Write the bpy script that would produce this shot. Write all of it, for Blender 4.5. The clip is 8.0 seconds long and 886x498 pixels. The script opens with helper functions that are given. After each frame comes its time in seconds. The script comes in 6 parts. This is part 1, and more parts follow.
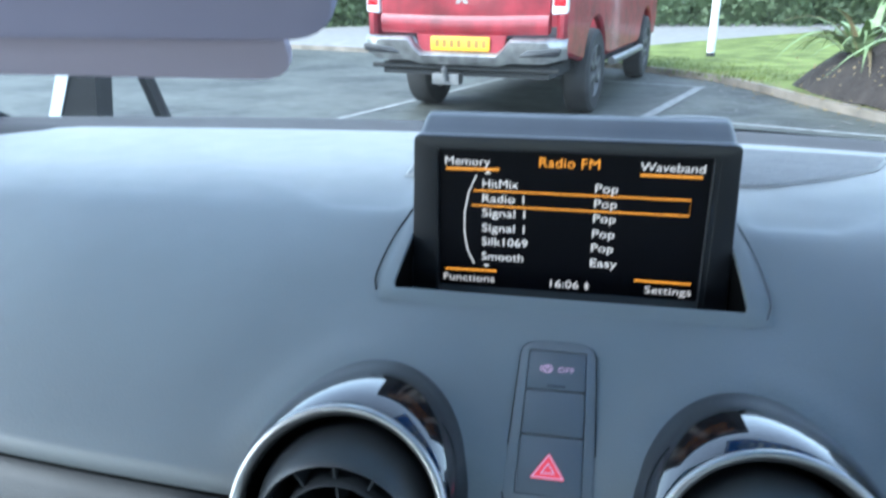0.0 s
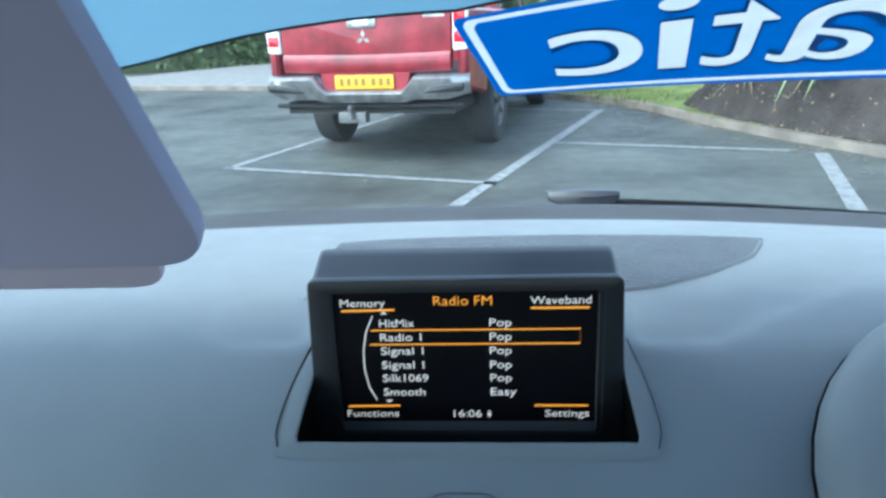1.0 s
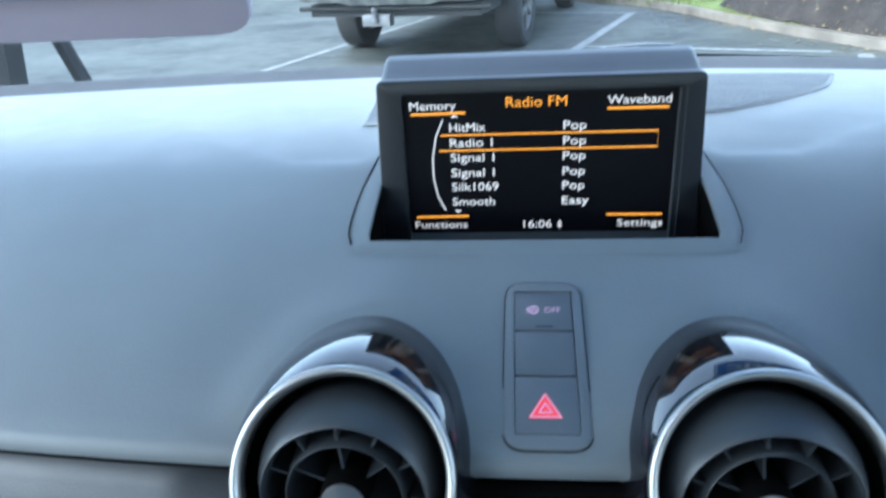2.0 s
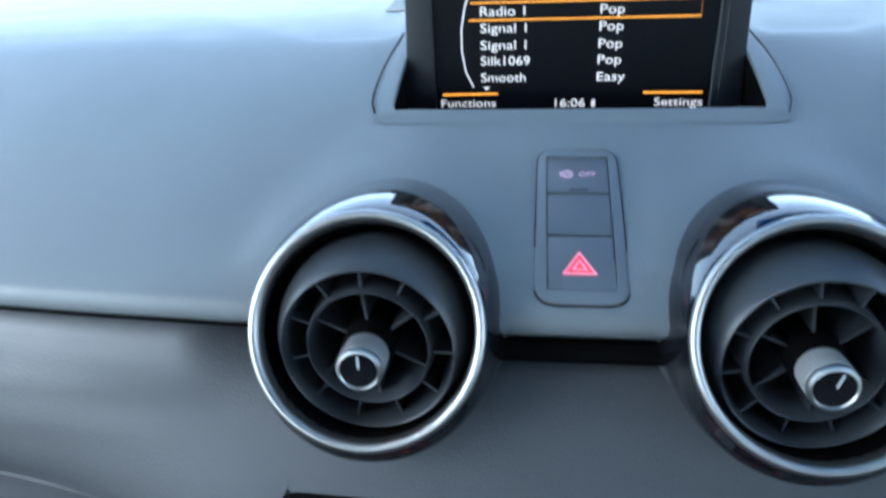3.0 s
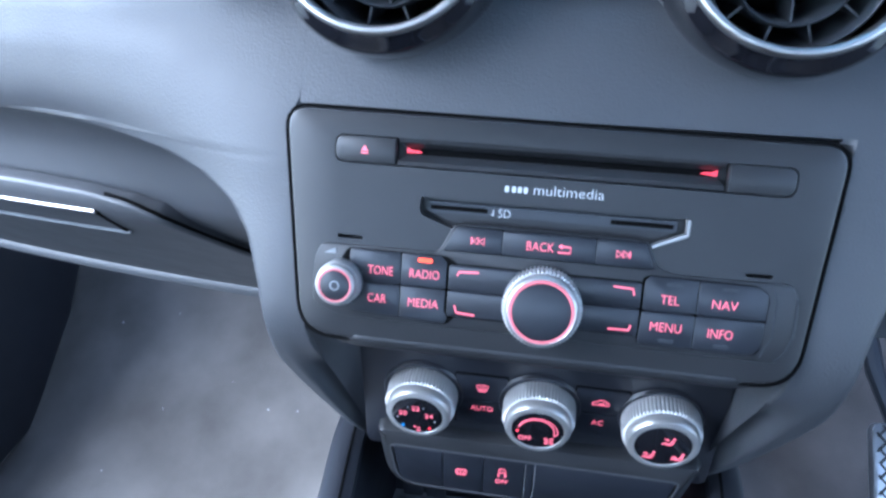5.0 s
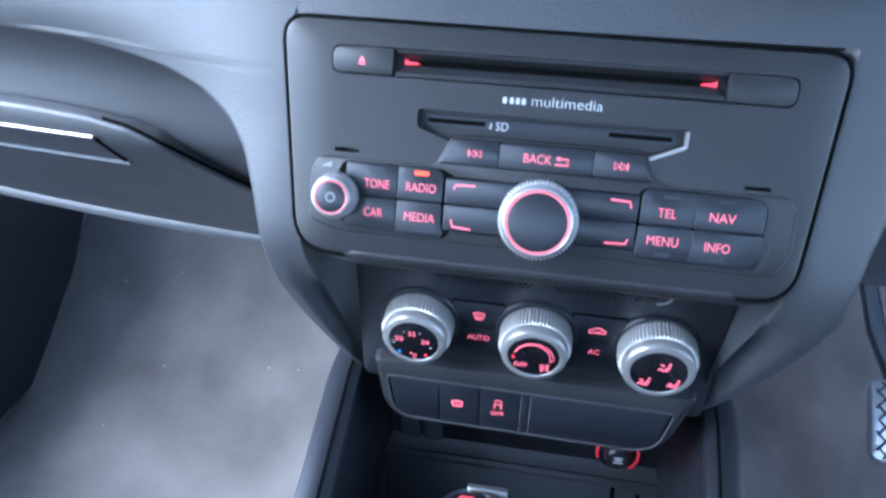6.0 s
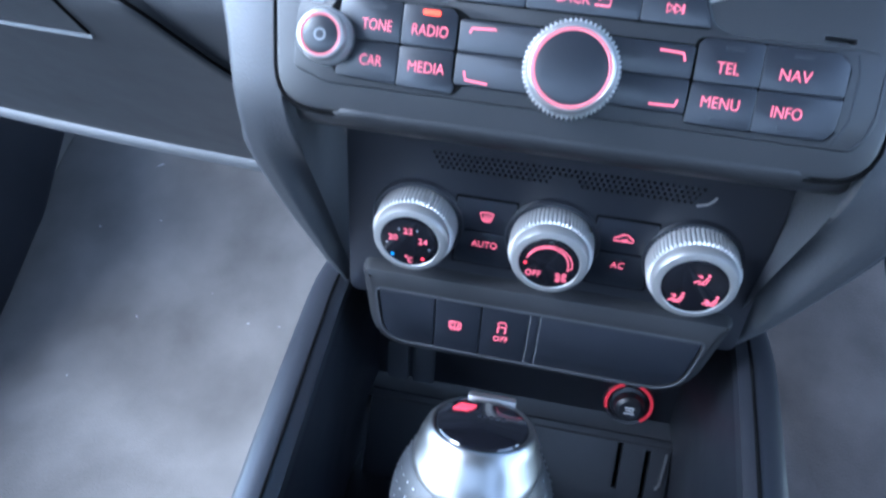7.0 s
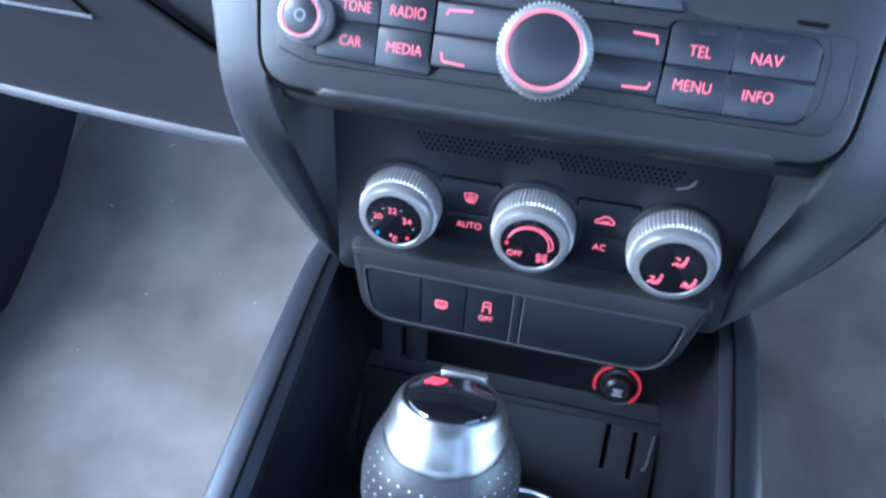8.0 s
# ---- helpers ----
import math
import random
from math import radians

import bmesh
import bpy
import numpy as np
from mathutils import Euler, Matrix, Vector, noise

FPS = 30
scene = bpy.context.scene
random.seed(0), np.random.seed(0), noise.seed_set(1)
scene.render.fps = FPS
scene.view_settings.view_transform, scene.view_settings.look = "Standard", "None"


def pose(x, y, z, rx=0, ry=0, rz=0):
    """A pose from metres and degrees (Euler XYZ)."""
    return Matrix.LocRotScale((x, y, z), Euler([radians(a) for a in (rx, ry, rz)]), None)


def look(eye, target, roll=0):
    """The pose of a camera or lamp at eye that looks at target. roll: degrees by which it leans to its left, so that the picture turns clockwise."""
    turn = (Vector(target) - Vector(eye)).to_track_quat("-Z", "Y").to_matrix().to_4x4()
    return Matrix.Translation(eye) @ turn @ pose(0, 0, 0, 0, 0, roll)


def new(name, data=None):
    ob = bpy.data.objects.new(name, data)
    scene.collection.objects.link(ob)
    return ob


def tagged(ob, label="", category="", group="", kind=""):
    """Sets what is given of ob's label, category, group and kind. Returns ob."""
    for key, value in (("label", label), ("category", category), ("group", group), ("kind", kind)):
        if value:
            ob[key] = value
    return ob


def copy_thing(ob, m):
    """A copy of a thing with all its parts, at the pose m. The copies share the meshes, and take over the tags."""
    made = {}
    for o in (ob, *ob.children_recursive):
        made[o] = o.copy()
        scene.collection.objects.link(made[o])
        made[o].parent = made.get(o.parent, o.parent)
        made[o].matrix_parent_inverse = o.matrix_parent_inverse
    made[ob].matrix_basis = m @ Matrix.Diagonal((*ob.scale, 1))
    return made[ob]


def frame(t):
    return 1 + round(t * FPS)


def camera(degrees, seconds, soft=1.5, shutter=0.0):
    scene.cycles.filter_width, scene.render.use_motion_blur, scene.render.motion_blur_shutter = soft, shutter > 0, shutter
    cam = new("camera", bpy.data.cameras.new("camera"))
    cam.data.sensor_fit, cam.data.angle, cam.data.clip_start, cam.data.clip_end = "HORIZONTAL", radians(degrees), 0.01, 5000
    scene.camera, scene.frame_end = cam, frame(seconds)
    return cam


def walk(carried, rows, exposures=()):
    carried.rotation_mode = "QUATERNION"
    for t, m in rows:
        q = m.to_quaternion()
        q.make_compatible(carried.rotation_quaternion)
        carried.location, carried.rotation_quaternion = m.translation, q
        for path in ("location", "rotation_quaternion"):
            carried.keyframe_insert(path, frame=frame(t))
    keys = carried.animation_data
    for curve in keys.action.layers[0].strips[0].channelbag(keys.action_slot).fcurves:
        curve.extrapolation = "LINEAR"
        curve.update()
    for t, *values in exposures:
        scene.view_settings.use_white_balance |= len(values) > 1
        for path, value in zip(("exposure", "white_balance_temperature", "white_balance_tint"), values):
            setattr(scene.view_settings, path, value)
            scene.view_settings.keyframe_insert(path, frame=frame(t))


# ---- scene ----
cam = camera(63.7, 8.0, soft=2.6, shutter=0.4)
PATH = [
    (0, (0.0042, 0.0209, 1.1476), (-0.3572, 1.8616, 0.4519), -0.3),
    (0.2, (0.0076, 0.0141, 1.1644), (-0.336, 1.8755, 0.5235), -0.65),
    (0.5, (0.0183, 0.0191, 1.1941), (-0.2432, 1.917, 0.618), -0.17),
    (0.7, (0.0304, 0.0427, 1.2068), (-0.1633, 1.9479, 0.6307), -0.89),
    (1, (0.0164, 0.0413, 1.2073), (-0.1246, 1.9353, 0.5791), -2.34),
    (1.5, (0.0038, 0.0317, 1.1698), (-0.1626, 1.8909, 0.4534), -2.78),
    (1.7, (-0.0022, 0.0287, 1.1598), (-0.1886, 1.8649, 0.3904), -2.98),
    (2.8, (-0.0259, 0.0186, 1.115), (-0.2648, 1.7652, 0.1713), -3.11),
    (3, (-0.0199, 0.0186, 1.102), (-0.2648, 1.7652, 0.1583), -2.81),
    (3.2, (-0.0181, 0.019, 1.0817), (-0.247, 1.7393, 0.0924), -3.45),
    (3.5, (-0.0228, -0.0073, 1.0749), (-0.3136, 1.65, 0.0011), -3.81),
    (3.7, (-0.026, -0.0235, 1.0679), (-0.3362, 1.6063, -0.0397), -3.91),
    (4, (-0.0226, -0.0468, 1.0423), (-0.3573, 1.5667, -0.0801), -3.1),
    (4.2, (-0.0176, -0.0475, 1.0338), (-0.3276, 1.5739, -0.067), -2.28),
    (4.5, (-0.0128, -0.0601, 1.0065), (-0.2786, 1.5915, -0.073), -0.64),
    (4.7, (-0.0068, -0.0631, 1.0015), (-0.2776, 1.6035, -0.07), 0.06),
    (5.8, (-0.004, -0.0811, 0.9717), (-0.2752, 1.5638, -0.1321), 0.63),
    (6, (0.001, -0.0821, 0.9677), (-0.2792, 1.5578, -0.1421), 0.83),
    (6.2, (0.0025, -0.079, 0.9526), (-0.2728, 1.5673, -0.1495), 1.61),
    (6.5, (0.0098, -0.0763, 0.9393), (-0.2576, 1.5653, -0.1728), 2.07),
    (6.7, (0.0017, -0.0749, 0.9212), (-0.2526, 1.5668, -0.194), 2.67),
    (7, (-0.0053, -0.0672, 0.8946), (-0.2603, 1.5789, -0.2145), 4.14),
    (7.2, (-0.0053, -0.0691, 0.8883), (-0.2453, 1.5748, -0.2264), 4.67),
    (7.5, (0.0011, -0.0807, 0.8959), (-0.2403, 1.5628, -0.2175), 5.16),
    (7.7, (0.0086, -0.0742, 0.9075), (-0.279, 1.5535, -0.218), 4.63),
    (8, (0.0112, -0.0703, 0.8967), (-0.2844, 1.5422, -0.2486), 4.07),
]
walk(cam, [(t, look(eye, target, roll)) for t, eye, target, roll in PATH],
     exposures=[(0, 2.45, 5500, 0), (0.6, 2.2, 5450, -4), (1.0, 2.15, 5450, -5), (1.5, 2.4, 5400, -2), (3.0, 2.85, 5350, 0), (3.5, 2.9, 5250, 1), (4.0, 3.2, 5200, 5), (4.5, 3.5, 5100, 8), (6.0, 3.68, 5000, 8), (8, 3.8, 4900, 7)])

# ---- sky and light: dull winter afternoon ----
world = bpy.data.worlds.new("overcast_sky")
scene.world = world
world.use_nodes = True
wn = world.node_tree
sky = wn.nodes.new("ShaderNodeTexSky")
sky.sky_type = "NISHITA"
sky.sun_disc = False
sky.sun_elevation = radians(44)
sky.sun_rotation = radians(237)
sky.dust_density = 1.0
sky.air_density = 1.0
wn.nodes["Background"].inputs["Strength"].default_value = 0.15
pale = wn.nodes.new("ShaderNodeHueSaturation")
pale.inputs["Saturation"].default_value = 0.62
wn.links.new(sky.outputs[0], pale.inputs["Color"])
wn.links.new(pale.outputs[0], wn.nodes["Background"].inputs["Color"])
sun_data = bpy.data.lights.new("sun", "SUN")
sun_data.energy = 1.05
sun_data.angle = radians(40)
sun_data.color = (1.0, 0.98, 0.95)
sun = new("sun", sun_data)
sun.matrix_world = look((0, 0, 20), (10, 6.5, 8.5))


# ---- materials ----
def material(name, color, rough=0.5, metal=0.0, grain=0.0, scale=400.0, vary=0.15, blotch=6.0, bump_kind="noise",
             spec=0.5, coat=0.0, emit=None, power=0.0, rough_vary=0.08):
    m = bpy.data.materials.new(name)
    m.use_nodes = True
    nt = m.node_tree
    b = nt.nodes["Principled BSDF"]
    b.inputs["Roughness"].default_value = rough
    b.inputs["Metallic"].default_value = metal
    b.inputs["Specular IOR Level"].default_value = spec
    b.inputs["Coat Weight"].default_value = coat
    b.inputs["Coat Roughness"].default_value = 0.08
    co = nt.nodes.new("ShaderNodeTexCoord")
    large = nt.nodes.new("ShaderNodeTexNoise")
    large.inputs["Scale"].default_value = blotch
    large.inputs["Detail"].default_value = 6
    nt.links.new(co.outputs["Object"], large.inputs["Vector"])
    ramp = nt.nodes.new("ShaderNodeMapRange")
    ramp.inputs["From Min"].default_value, ramp.inputs["From Max"].default_value = 0.3, 0.7
    ramp.inputs["To Min"].default_value, ramp.inputs["To Max"].default_value = 1 - vary, 1 + vary
    nt.links.new(large.outputs["Fac"], ramp.inputs["Value"])
    mix = nt.nodes.new("ShaderNodeMix")
    mix.data_type, mix.blend_type = "RGBA", "MULTIPLY"
    mix.inputs["Factor"].default_value = 1.0
    mix.inputs["A"].default_value = (*color, 1)
    nt.links.new(ramp.outputs["Result"], mix.inputs["B"])
    nt.links.new(mix.outputs["Result"], b.inputs["Base Color"])
    rr = nt.nodes.new("ShaderNodeMapRange")
    rr.inputs["To Min"].default_value, rr.inputs["To Max"].default_value = rough - rough_vary, rough + rough_vary
    wear = nt.nodes.new("ShaderNodeTexNoise")
    wear.inputs["Scale"].default_value = blotch * 7
    wear.inputs["Detail"].default_value = 8
    nt.links.new(co.outputs["Object"], wear.inputs["Vector"])
    nt.links.new(wear.outputs["Fac"], rr.inputs["Value"])
    nt.links.new(rr.outputs["Result"], b.inputs["Roughness"])
    if grain:
        if bump_kind == "leather":
            tex = nt.nodes.new("ShaderNodeTexVoronoi")
            tex.feature = "SMOOTH_F1"
            out = tex.outputs["Distance"]
        else:
            tex = nt.nodes.new("ShaderNodeTexNoise")
            tex.inputs["Detail"].default_value = 6
            out = tex.outputs["Fac"]
        tex.inputs["Scale"].default_value = scale
        nt.links.new(co.outputs["Object"], tex.inputs["Vector"])
        bump = nt.nodes.new("ShaderNodeBump")
        bump.inputs["Strength"].default_value = grain
        bump.inputs["Distance"].default_value = 0.6 / scale
        nt.links.new(out, bump.inputs["Height"])
        nt.links.new(bump.outputs["Normal"], b.inputs["Normal"])
    if emit:
        b.inputs["Emission Color"].default_value = (*emit, 1)
        b.inputs["Emission Strength"].default_value = power
    return m


SOFT = material("soft_touch_plastic", (0.148, 0.160, 0.168), 0.52, spec=0.32, grain=0.15, scale=900, vary=0.1, bump_kind="leather")
LOWER = material("grained_plastic", (0.038, 0.040, 0.045), 0.50, spec=0.5, grain=0.25, scale=1100, vary=0.12, bump_kind="leather")
HARD = material("hard_black_plastic", (0.011, 0.012, 0.016), 0.36, grain=0.12, scale=1500, vary=0.15, spec=0.55)
FASCIA = material("fascia_black", (0.0165, 0.017, 0.0188), 0.42, spec=0.38, grain=0.08, scale=2500, vary=0.1, blotch=20)
BUTTON = material("button_rubber", (0.011, 0.0125, 0.017), 0.34, grain=0.05, scale=2500, vary=0.1, blotch=40)
# Hard plastic again, darker for the shade down in the console tray.
TRAY = material("shaded_tray_black", (0.008, 0.009, 0.012), 0.40, grain=0.15, scale=1500, spec=0.4)
PALE = material("pale_crumbs_and_lit_plastic", (0.24, 0.24, 0.25), 0.6, grain=0.2, scale=1100, bump_kind="leather")
GLOSS = material("piano_black", (0.006, 0.006, 0.008), 0.06, vary=0.05, coat=0.7, rough_vary=0.02)
# Near-black: shade in recesses put into the colour; also joints, seal and wiper blade.
VOID = material("recess_shade_and_black", (0.0014, 0.0014, 0.0016), 0.8, spec=0.06)
CHROME = material("satin_chrome", (0.43, 0.42, 0.41), 0.38, 1.0, vary=0.06, blotch=30)
ALUM = material("brushed_aluminium", (0.6, 0.61, 0.63), 0.32, 1.0, grain=0.1, scale=900, vary=0.1, blotch=60)
SATIN = material("satin_metal", (0.25, 0.247, 0.245), 0.34, 1.0, vary=0.05, blotch=30)
SILVER = material("silver_metal", (0.30, 0.295, 0.29), 0.36, 0.6, grain=0.05, scale=1500, vary=0.06, blotch=60)
KNURL = material("knurled_silver", (0.46, 0.455, 0.45), 0.42, 0.5, vary=0.06, blotch=60)
DIM_PRINT = material("dim_print", (0.16, 0.165, 0.175), 0.5)
SCREEN = material("screen_glass", (0.004, 0.004, 0.006), 0.32, vary=0.05, rough_vary=0.03, spec=0.22)
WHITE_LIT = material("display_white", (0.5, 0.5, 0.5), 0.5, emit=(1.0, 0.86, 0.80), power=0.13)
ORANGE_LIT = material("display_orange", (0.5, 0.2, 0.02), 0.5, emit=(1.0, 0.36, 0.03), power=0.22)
RED_LIT = material("red_backlight", (0.42, 0.09, 0.12), 0.5, emit=(1.0, 0.15, 0.21), power=0.11)
HAZARD = material("hazard_red", (0.6, 0.03, 0.05), 0.4, emit=(1.0, 0.06, 0.09), power=0.08)
LED = material("orange_led", (0.4, 0.03, 0.01), 0.5, emit=(1.0, 0.05, 0.01), power=0.25)
BLUE_DOT = material("blue_mark", (0.03, 0.2, 0.5), 0.5, emit=(0.05, 0.3, 0.8), power=0.05)
PRINT = material("pale_print", (0.45, 0.46, 0.48), 0.5)
CARPET = material("grey_carpet", (0.086, 0.081, 0.077), 0.95, grain=0.9, scale=700, vary=0.3, blotch=9, spec=0.2)
VISOR = material("visor_cloth", (0.44, 0.42, 0.57), 0.9, grain=0.2, scale=1500, vary=0.06, spec=0.2)
VISOR_PALE = material("visor_edge_cloth", (0.54, 0.48, 0.58), 0.9, grain=0.2, scale=1500, vary=0.06, spec=0.2)
SWITCH_FRAME = material("switch_surround", (0.115, 0.123, 0.132), 0.45, grain=0.1, scale=1200, vary=0.08, bump_kind="leather")
VENT_BLACK = material("vent_black", (0.030, 0.033, 0.038), 0.42, vary=0.1, blotch=30)
SWITCH = material("switch_plastic", (0.095, 0.102, 0.112), 0.42, grain=0.05, scale=2000, vary=0.08)
LINING = material("headlining", (0.6, 0.6, 0.6), 0.95, grain=0.2, scale=900, spec=0.2)
TRIM = material("pillar_trim", (0.045, 0.047, 0.052), 0.7, grain=0.2, scale=900, spec=0.2)
DOORSKIN = material("door_panel", (0.05, 0.05, 0.055), 0.7, grain=0.2, scale=700)


def film_material(name, color, glow=0.6, **kw):
    """A thin printed film that lets daylight through."""
    m = material(name, color, **kw)
    nt = m.node_tree
    b, out = nt.nodes["Principled BSDF"], nt.nodes["Material Output"]
    tr = nt.nodes.new("ShaderNodeBsdfTranslucent")
    tr.inputs["Color"].default_value = (*color, 1)
    mx = nt.nodes.new("ShaderNodeMixShader")
    mx.inputs["Fac"].default_value = glow
    nt.links.new(b.outputs[0], mx.inputs[1])
    nt.links.new(tr.outputs[0], mx.inputs[2])
    nt.links.new(mx.outputs[0], out.inputs["Surface"])
    return m


STRIP = film_material("pale_blue_film", (0.155, 0.28, 0.37), 0.45, rough=0.4, vary=0.05, blotch=3)
SIGN_BLUE = film_material("sign_blue", (0.002, 0.055, 0.22), 0.7, rough=0.4, vary=0.06, blotch=12)
SIGN_WHITE = film_material("sign_white", (0.36, 0.375, 0.365), 0.7, rough=0.5, vary=0.45, blotch=22)
GRIPSKIN = material("grip_leather", (0.020, 0.021, 0.024), 0.40, grain=0.12, scale=700, bump_kind="leather")
MAT = material("brown_black_mat", (0.088, 0.076, 0.068), 0.85, grain=0.8, scale=500, vary=0.35, blotch=9, spec=0.2)
LEATHER = material("black_leather", (0.03, 0.03, 0.033), 0.45, grain=0.4, scale=600, bump_kind="leather")
RUBBER = material("rubber", (0.03, 0.03, 0.03), 0.8, grain=0.2, scale=400)
ASPHALT = material("damp_asphalt", (0.070, 0.075, 0.064), 0.6, grain=0.9, scale=120, vary=0.55, blotch=0.9, rough_vary=0.2)
LINE = material("line_paint", (0.22, 0.228, 0.222), 0.7, grain=0.5, scale=150, vary=0.35, blotch=14)
KERB = material("kerb_concrete", (0.19, 0.165, 0.135), 0.85, grain=0.5, scale=60, vary=0.3, blotch=4)
GRASS = material("grass", (0.135, 0.165, 0.050), 0.9, grain=0.6, scale=60, vary=0.4, blotch=3, spec=0.2)
SOIL = material("soil", (0.037, 0.030, 0.026), 0.95, grain=1.0, scale=25, vary=0.4, blotch=4)
HEDGE = material("hedge_leaf", (0.07, 0.10, 0.045), 0.7, vary=0.5, blotch=2)
LEAF = material("flax_leaf", (0.19, 0.26, 0.11), 0.5, vary=0.35, blotch=7)
DEADLEAF = material("dry_leaf", (0.22, 0.17, 0.09), 0.7, vary=0.3, blotch=7)
PAVING = material("pale_paving", (0.21, 0.205, 0.195), 0.85, grain=0.3, scale=50, vary=0.15)
RED = material("red_car_paint", (0.21, 0.014, 0.024), 0.5, vary=0.45, blotch=5, coat=0.25, rough_vary=0.15)
PLATE = material("plate_yellow", (0.75, 0.4, 0.02), 0.45, vary=0.06)
DARKBAR = material("plate_print", (0.28, 0.15, 0.03), 0.6)
TAIL_RED = material("tail_lamp_red", (0.5, 0.01, 0.02), 0.15, coat=0.5)
TAIL_WHITE = material("tail_lamp_clear", (0.7, 0.68, 0.68), 0.15, coat=0.5)
TRUCK_CHROME = material("dusty_chrome", (0.34, 0.34, 0.34), 0.36, 0.9, vary=0.35, blotch=9)
DULL = material("dull_alloy", (0.13, 0.13, 0.13), 0.5, 0.6, vary=0.3, blotch=12)
UNDER = material("underbody", (0.02, 0.02, 0.02), 0.8)
POST = material("post_white", (0.75, 0.76, 0.76), 0.5)
GLASS = material("clear_glass", (1, 1, 1), 0.0, vary=0.0, rough_vary=0.0)
GLASS.node_tree.nodes["Principled BSDF"].inputs["Transmission Weight"].default_value = 1.0
GLASS.node_tree.nodes["Principled BSDF"].inputs["IOR"].default_value = 1.04
CABGLASS = material("tinted_glass", (0.02, 0.025, 0.03), 0.05, vary=0.0, rough_vary=0.0)


# ---- building helpers ----
def thing(name, label, category, m=None, group="", kind=""):
    ob = new(name)
    ob.empty_display_size = 0.02
    if m is not None:
        ob.matrix_world = m
    return tagged(ob, label, category, group, kind)


def smooth_mesh(me, angle=0.6):
    me.polygons.foreach_set("use_smooth", [True] * len(me.polygons))
    me.set_sharp_from_angle(angle=angle)


def part(name, bm, mat, parent, label="", m=None, angle=0.6):
    bmesh.ops.recalc_face_normals(bm, faces=bm.faces)
    me = bpy.data.meshes.new(name)
    bm.to_mesh(me)
    bm.free()
    me.materials.append(mat)
    smooth_mesh(me, angle)
    ob = new(name, me)
    ob.parent = parent
    if m is not None:
        ob.matrix_basis = m
    if label:
        ob["label"] = label
    return ob


def solo(name, bm, mat, label, category, m=None, group="", kind="", angle=0.6):
    ob = part(name, bm, mat, None, "", m, angle)
    return tagged(ob, label, category, group, kind)


def face_on(x, y, z, tilt):
    """Local x to the right, y up along a face, z out of it; tilt: degrees by which it faces up."""
    return pose(x, y, z, 90 - tilt)


def rrect(x0, y0, x1, y1, r, n=5):
    pts = []
    for cx, cy, a in ((x1 - r, y1 - r, 0), (x0 + r, y1 - r, 90), (x0 + r, y0 + r, 180), (x1 - r, y0 + r, 270)):
        for i in range(n + 1):
            t = radians(a + 90 * i / n)
            pts.append((cx + r * math.cos(t), cy + r * math.sin(t)))
    return pts


def rpoly(corners, r, n=4):
    """A polygon with its corners rounded."""
    out = []
    k = len(corners)
    for i in range(k):
        p, a, b = Vector(corners[i]), Vector(corners[i - 1]), Vector(corners[(i + 1) % k])
        rr = r[i] if isinstance(r, (list, tuple)) else r
        u, v = (a - p), (b - p)
        d = min(rr, u.length * 0.45, v.length * 0.45)
        s, e = p + u.normalized() * d, p + v.normalized() * d
        for j in range(n + 1):
            t = j / n
            out.append(tuple(s * (1 - t) ** 2 + p * 2 * t * (1 - t) + e * t * t))
    return out


def circle(cx, cy, r, n=24, a0=0.0):
    return [(cx + r * math.cos(a0 + 2 * math.pi * i / n), cy + r * math.sin(a0 + 2 * math.pi * i / n)) for i in range(n)]


def inset(pts, d):
    if d == 0:
        return list(pts)
    area = sum(pts[i - 1][0] * pts[i][1] - pts[i][0] * pts[i - 1][1] for i in range(len(pts)))
    sgn = 1 if area > 0 else -1
    out = []
    k = len(pts)
    for i in range(k):
        a, p, b = Vector(pts[i - 1]), Vector(pts[i]), Vector(pts[(i + 1) % k])
        t1, t2 = (p - a), (b - p)
        n1 = Vector((-t1.y, t1.x)).normalized() * sgn if t1.length > 1e-9 else Vector((0, 0))
        n2 = Vector((-t2.y, t2.x)).normalized() * sgn if t2.length > 1e-9 else Vector((0, 0))
        n = n1 + n2
        n = n / max(0.5, n.length_squared / 2 if n.length_squared > 0 else 1) if n.length > 0 else n
        out.append((p.x + n.x * d * (1 if n.length else 0), p.y + n.y * d))
    return out


def ring(bm, pts, z):
    return [bm.verts.new((x, y, z)) for x, y in pts]


def bridge(bm, a, b):
    k = len(a)
    for i in range(k):
        j = (i + 1) % k
        bm.faces.new((a[i], a[j], b[j], b[i]))


def slab(bm, pts, z0, z1, bev=0.0, holes=(), back=True):
    """A plate from z0 to z1 with a chamfered front edge and holes through it."""
    low = ring(bm, pts, z0)
    rings = [low]
    if bev:
        rings.append(ring(bm, pts, z1 - bev))
        rings.append(ring(bm, inset(pts, bev * 0.3), z1 - bev * 0.3))
    rings.append(ring(bm, inset(pts, bev), z1))
    for a, b in zip(rings, rings[1:]):
        bridge(bm, a, b)
    top = rings[-1]
    if not holes:
        bm.faces.new(top)
        if back:
            bm.faces.new(low[::-1])
        return
    edges = [bm.edges.get((top[i - 1], top[i])) for i in range(len(top))]
    for h in holes:
        hv = ring(bm, h, z1)
        hb = ring(bm, h, z0)
        bridge(bm, hb, hv)
        edges += [bm.edges.get((hv[i - 1], hv[i])) for i in range(len(hv))]
    bmesh.ops.triangle_fill(bm, use_beauty=True, edges=edges)


def box(bm, x0, y0, z0, x1, y1, z1, bev=0.0):
    slab(bm, [(x0, y0), (x1, y0), (x1, y1), (x0, y1)], z0, z1, bev)


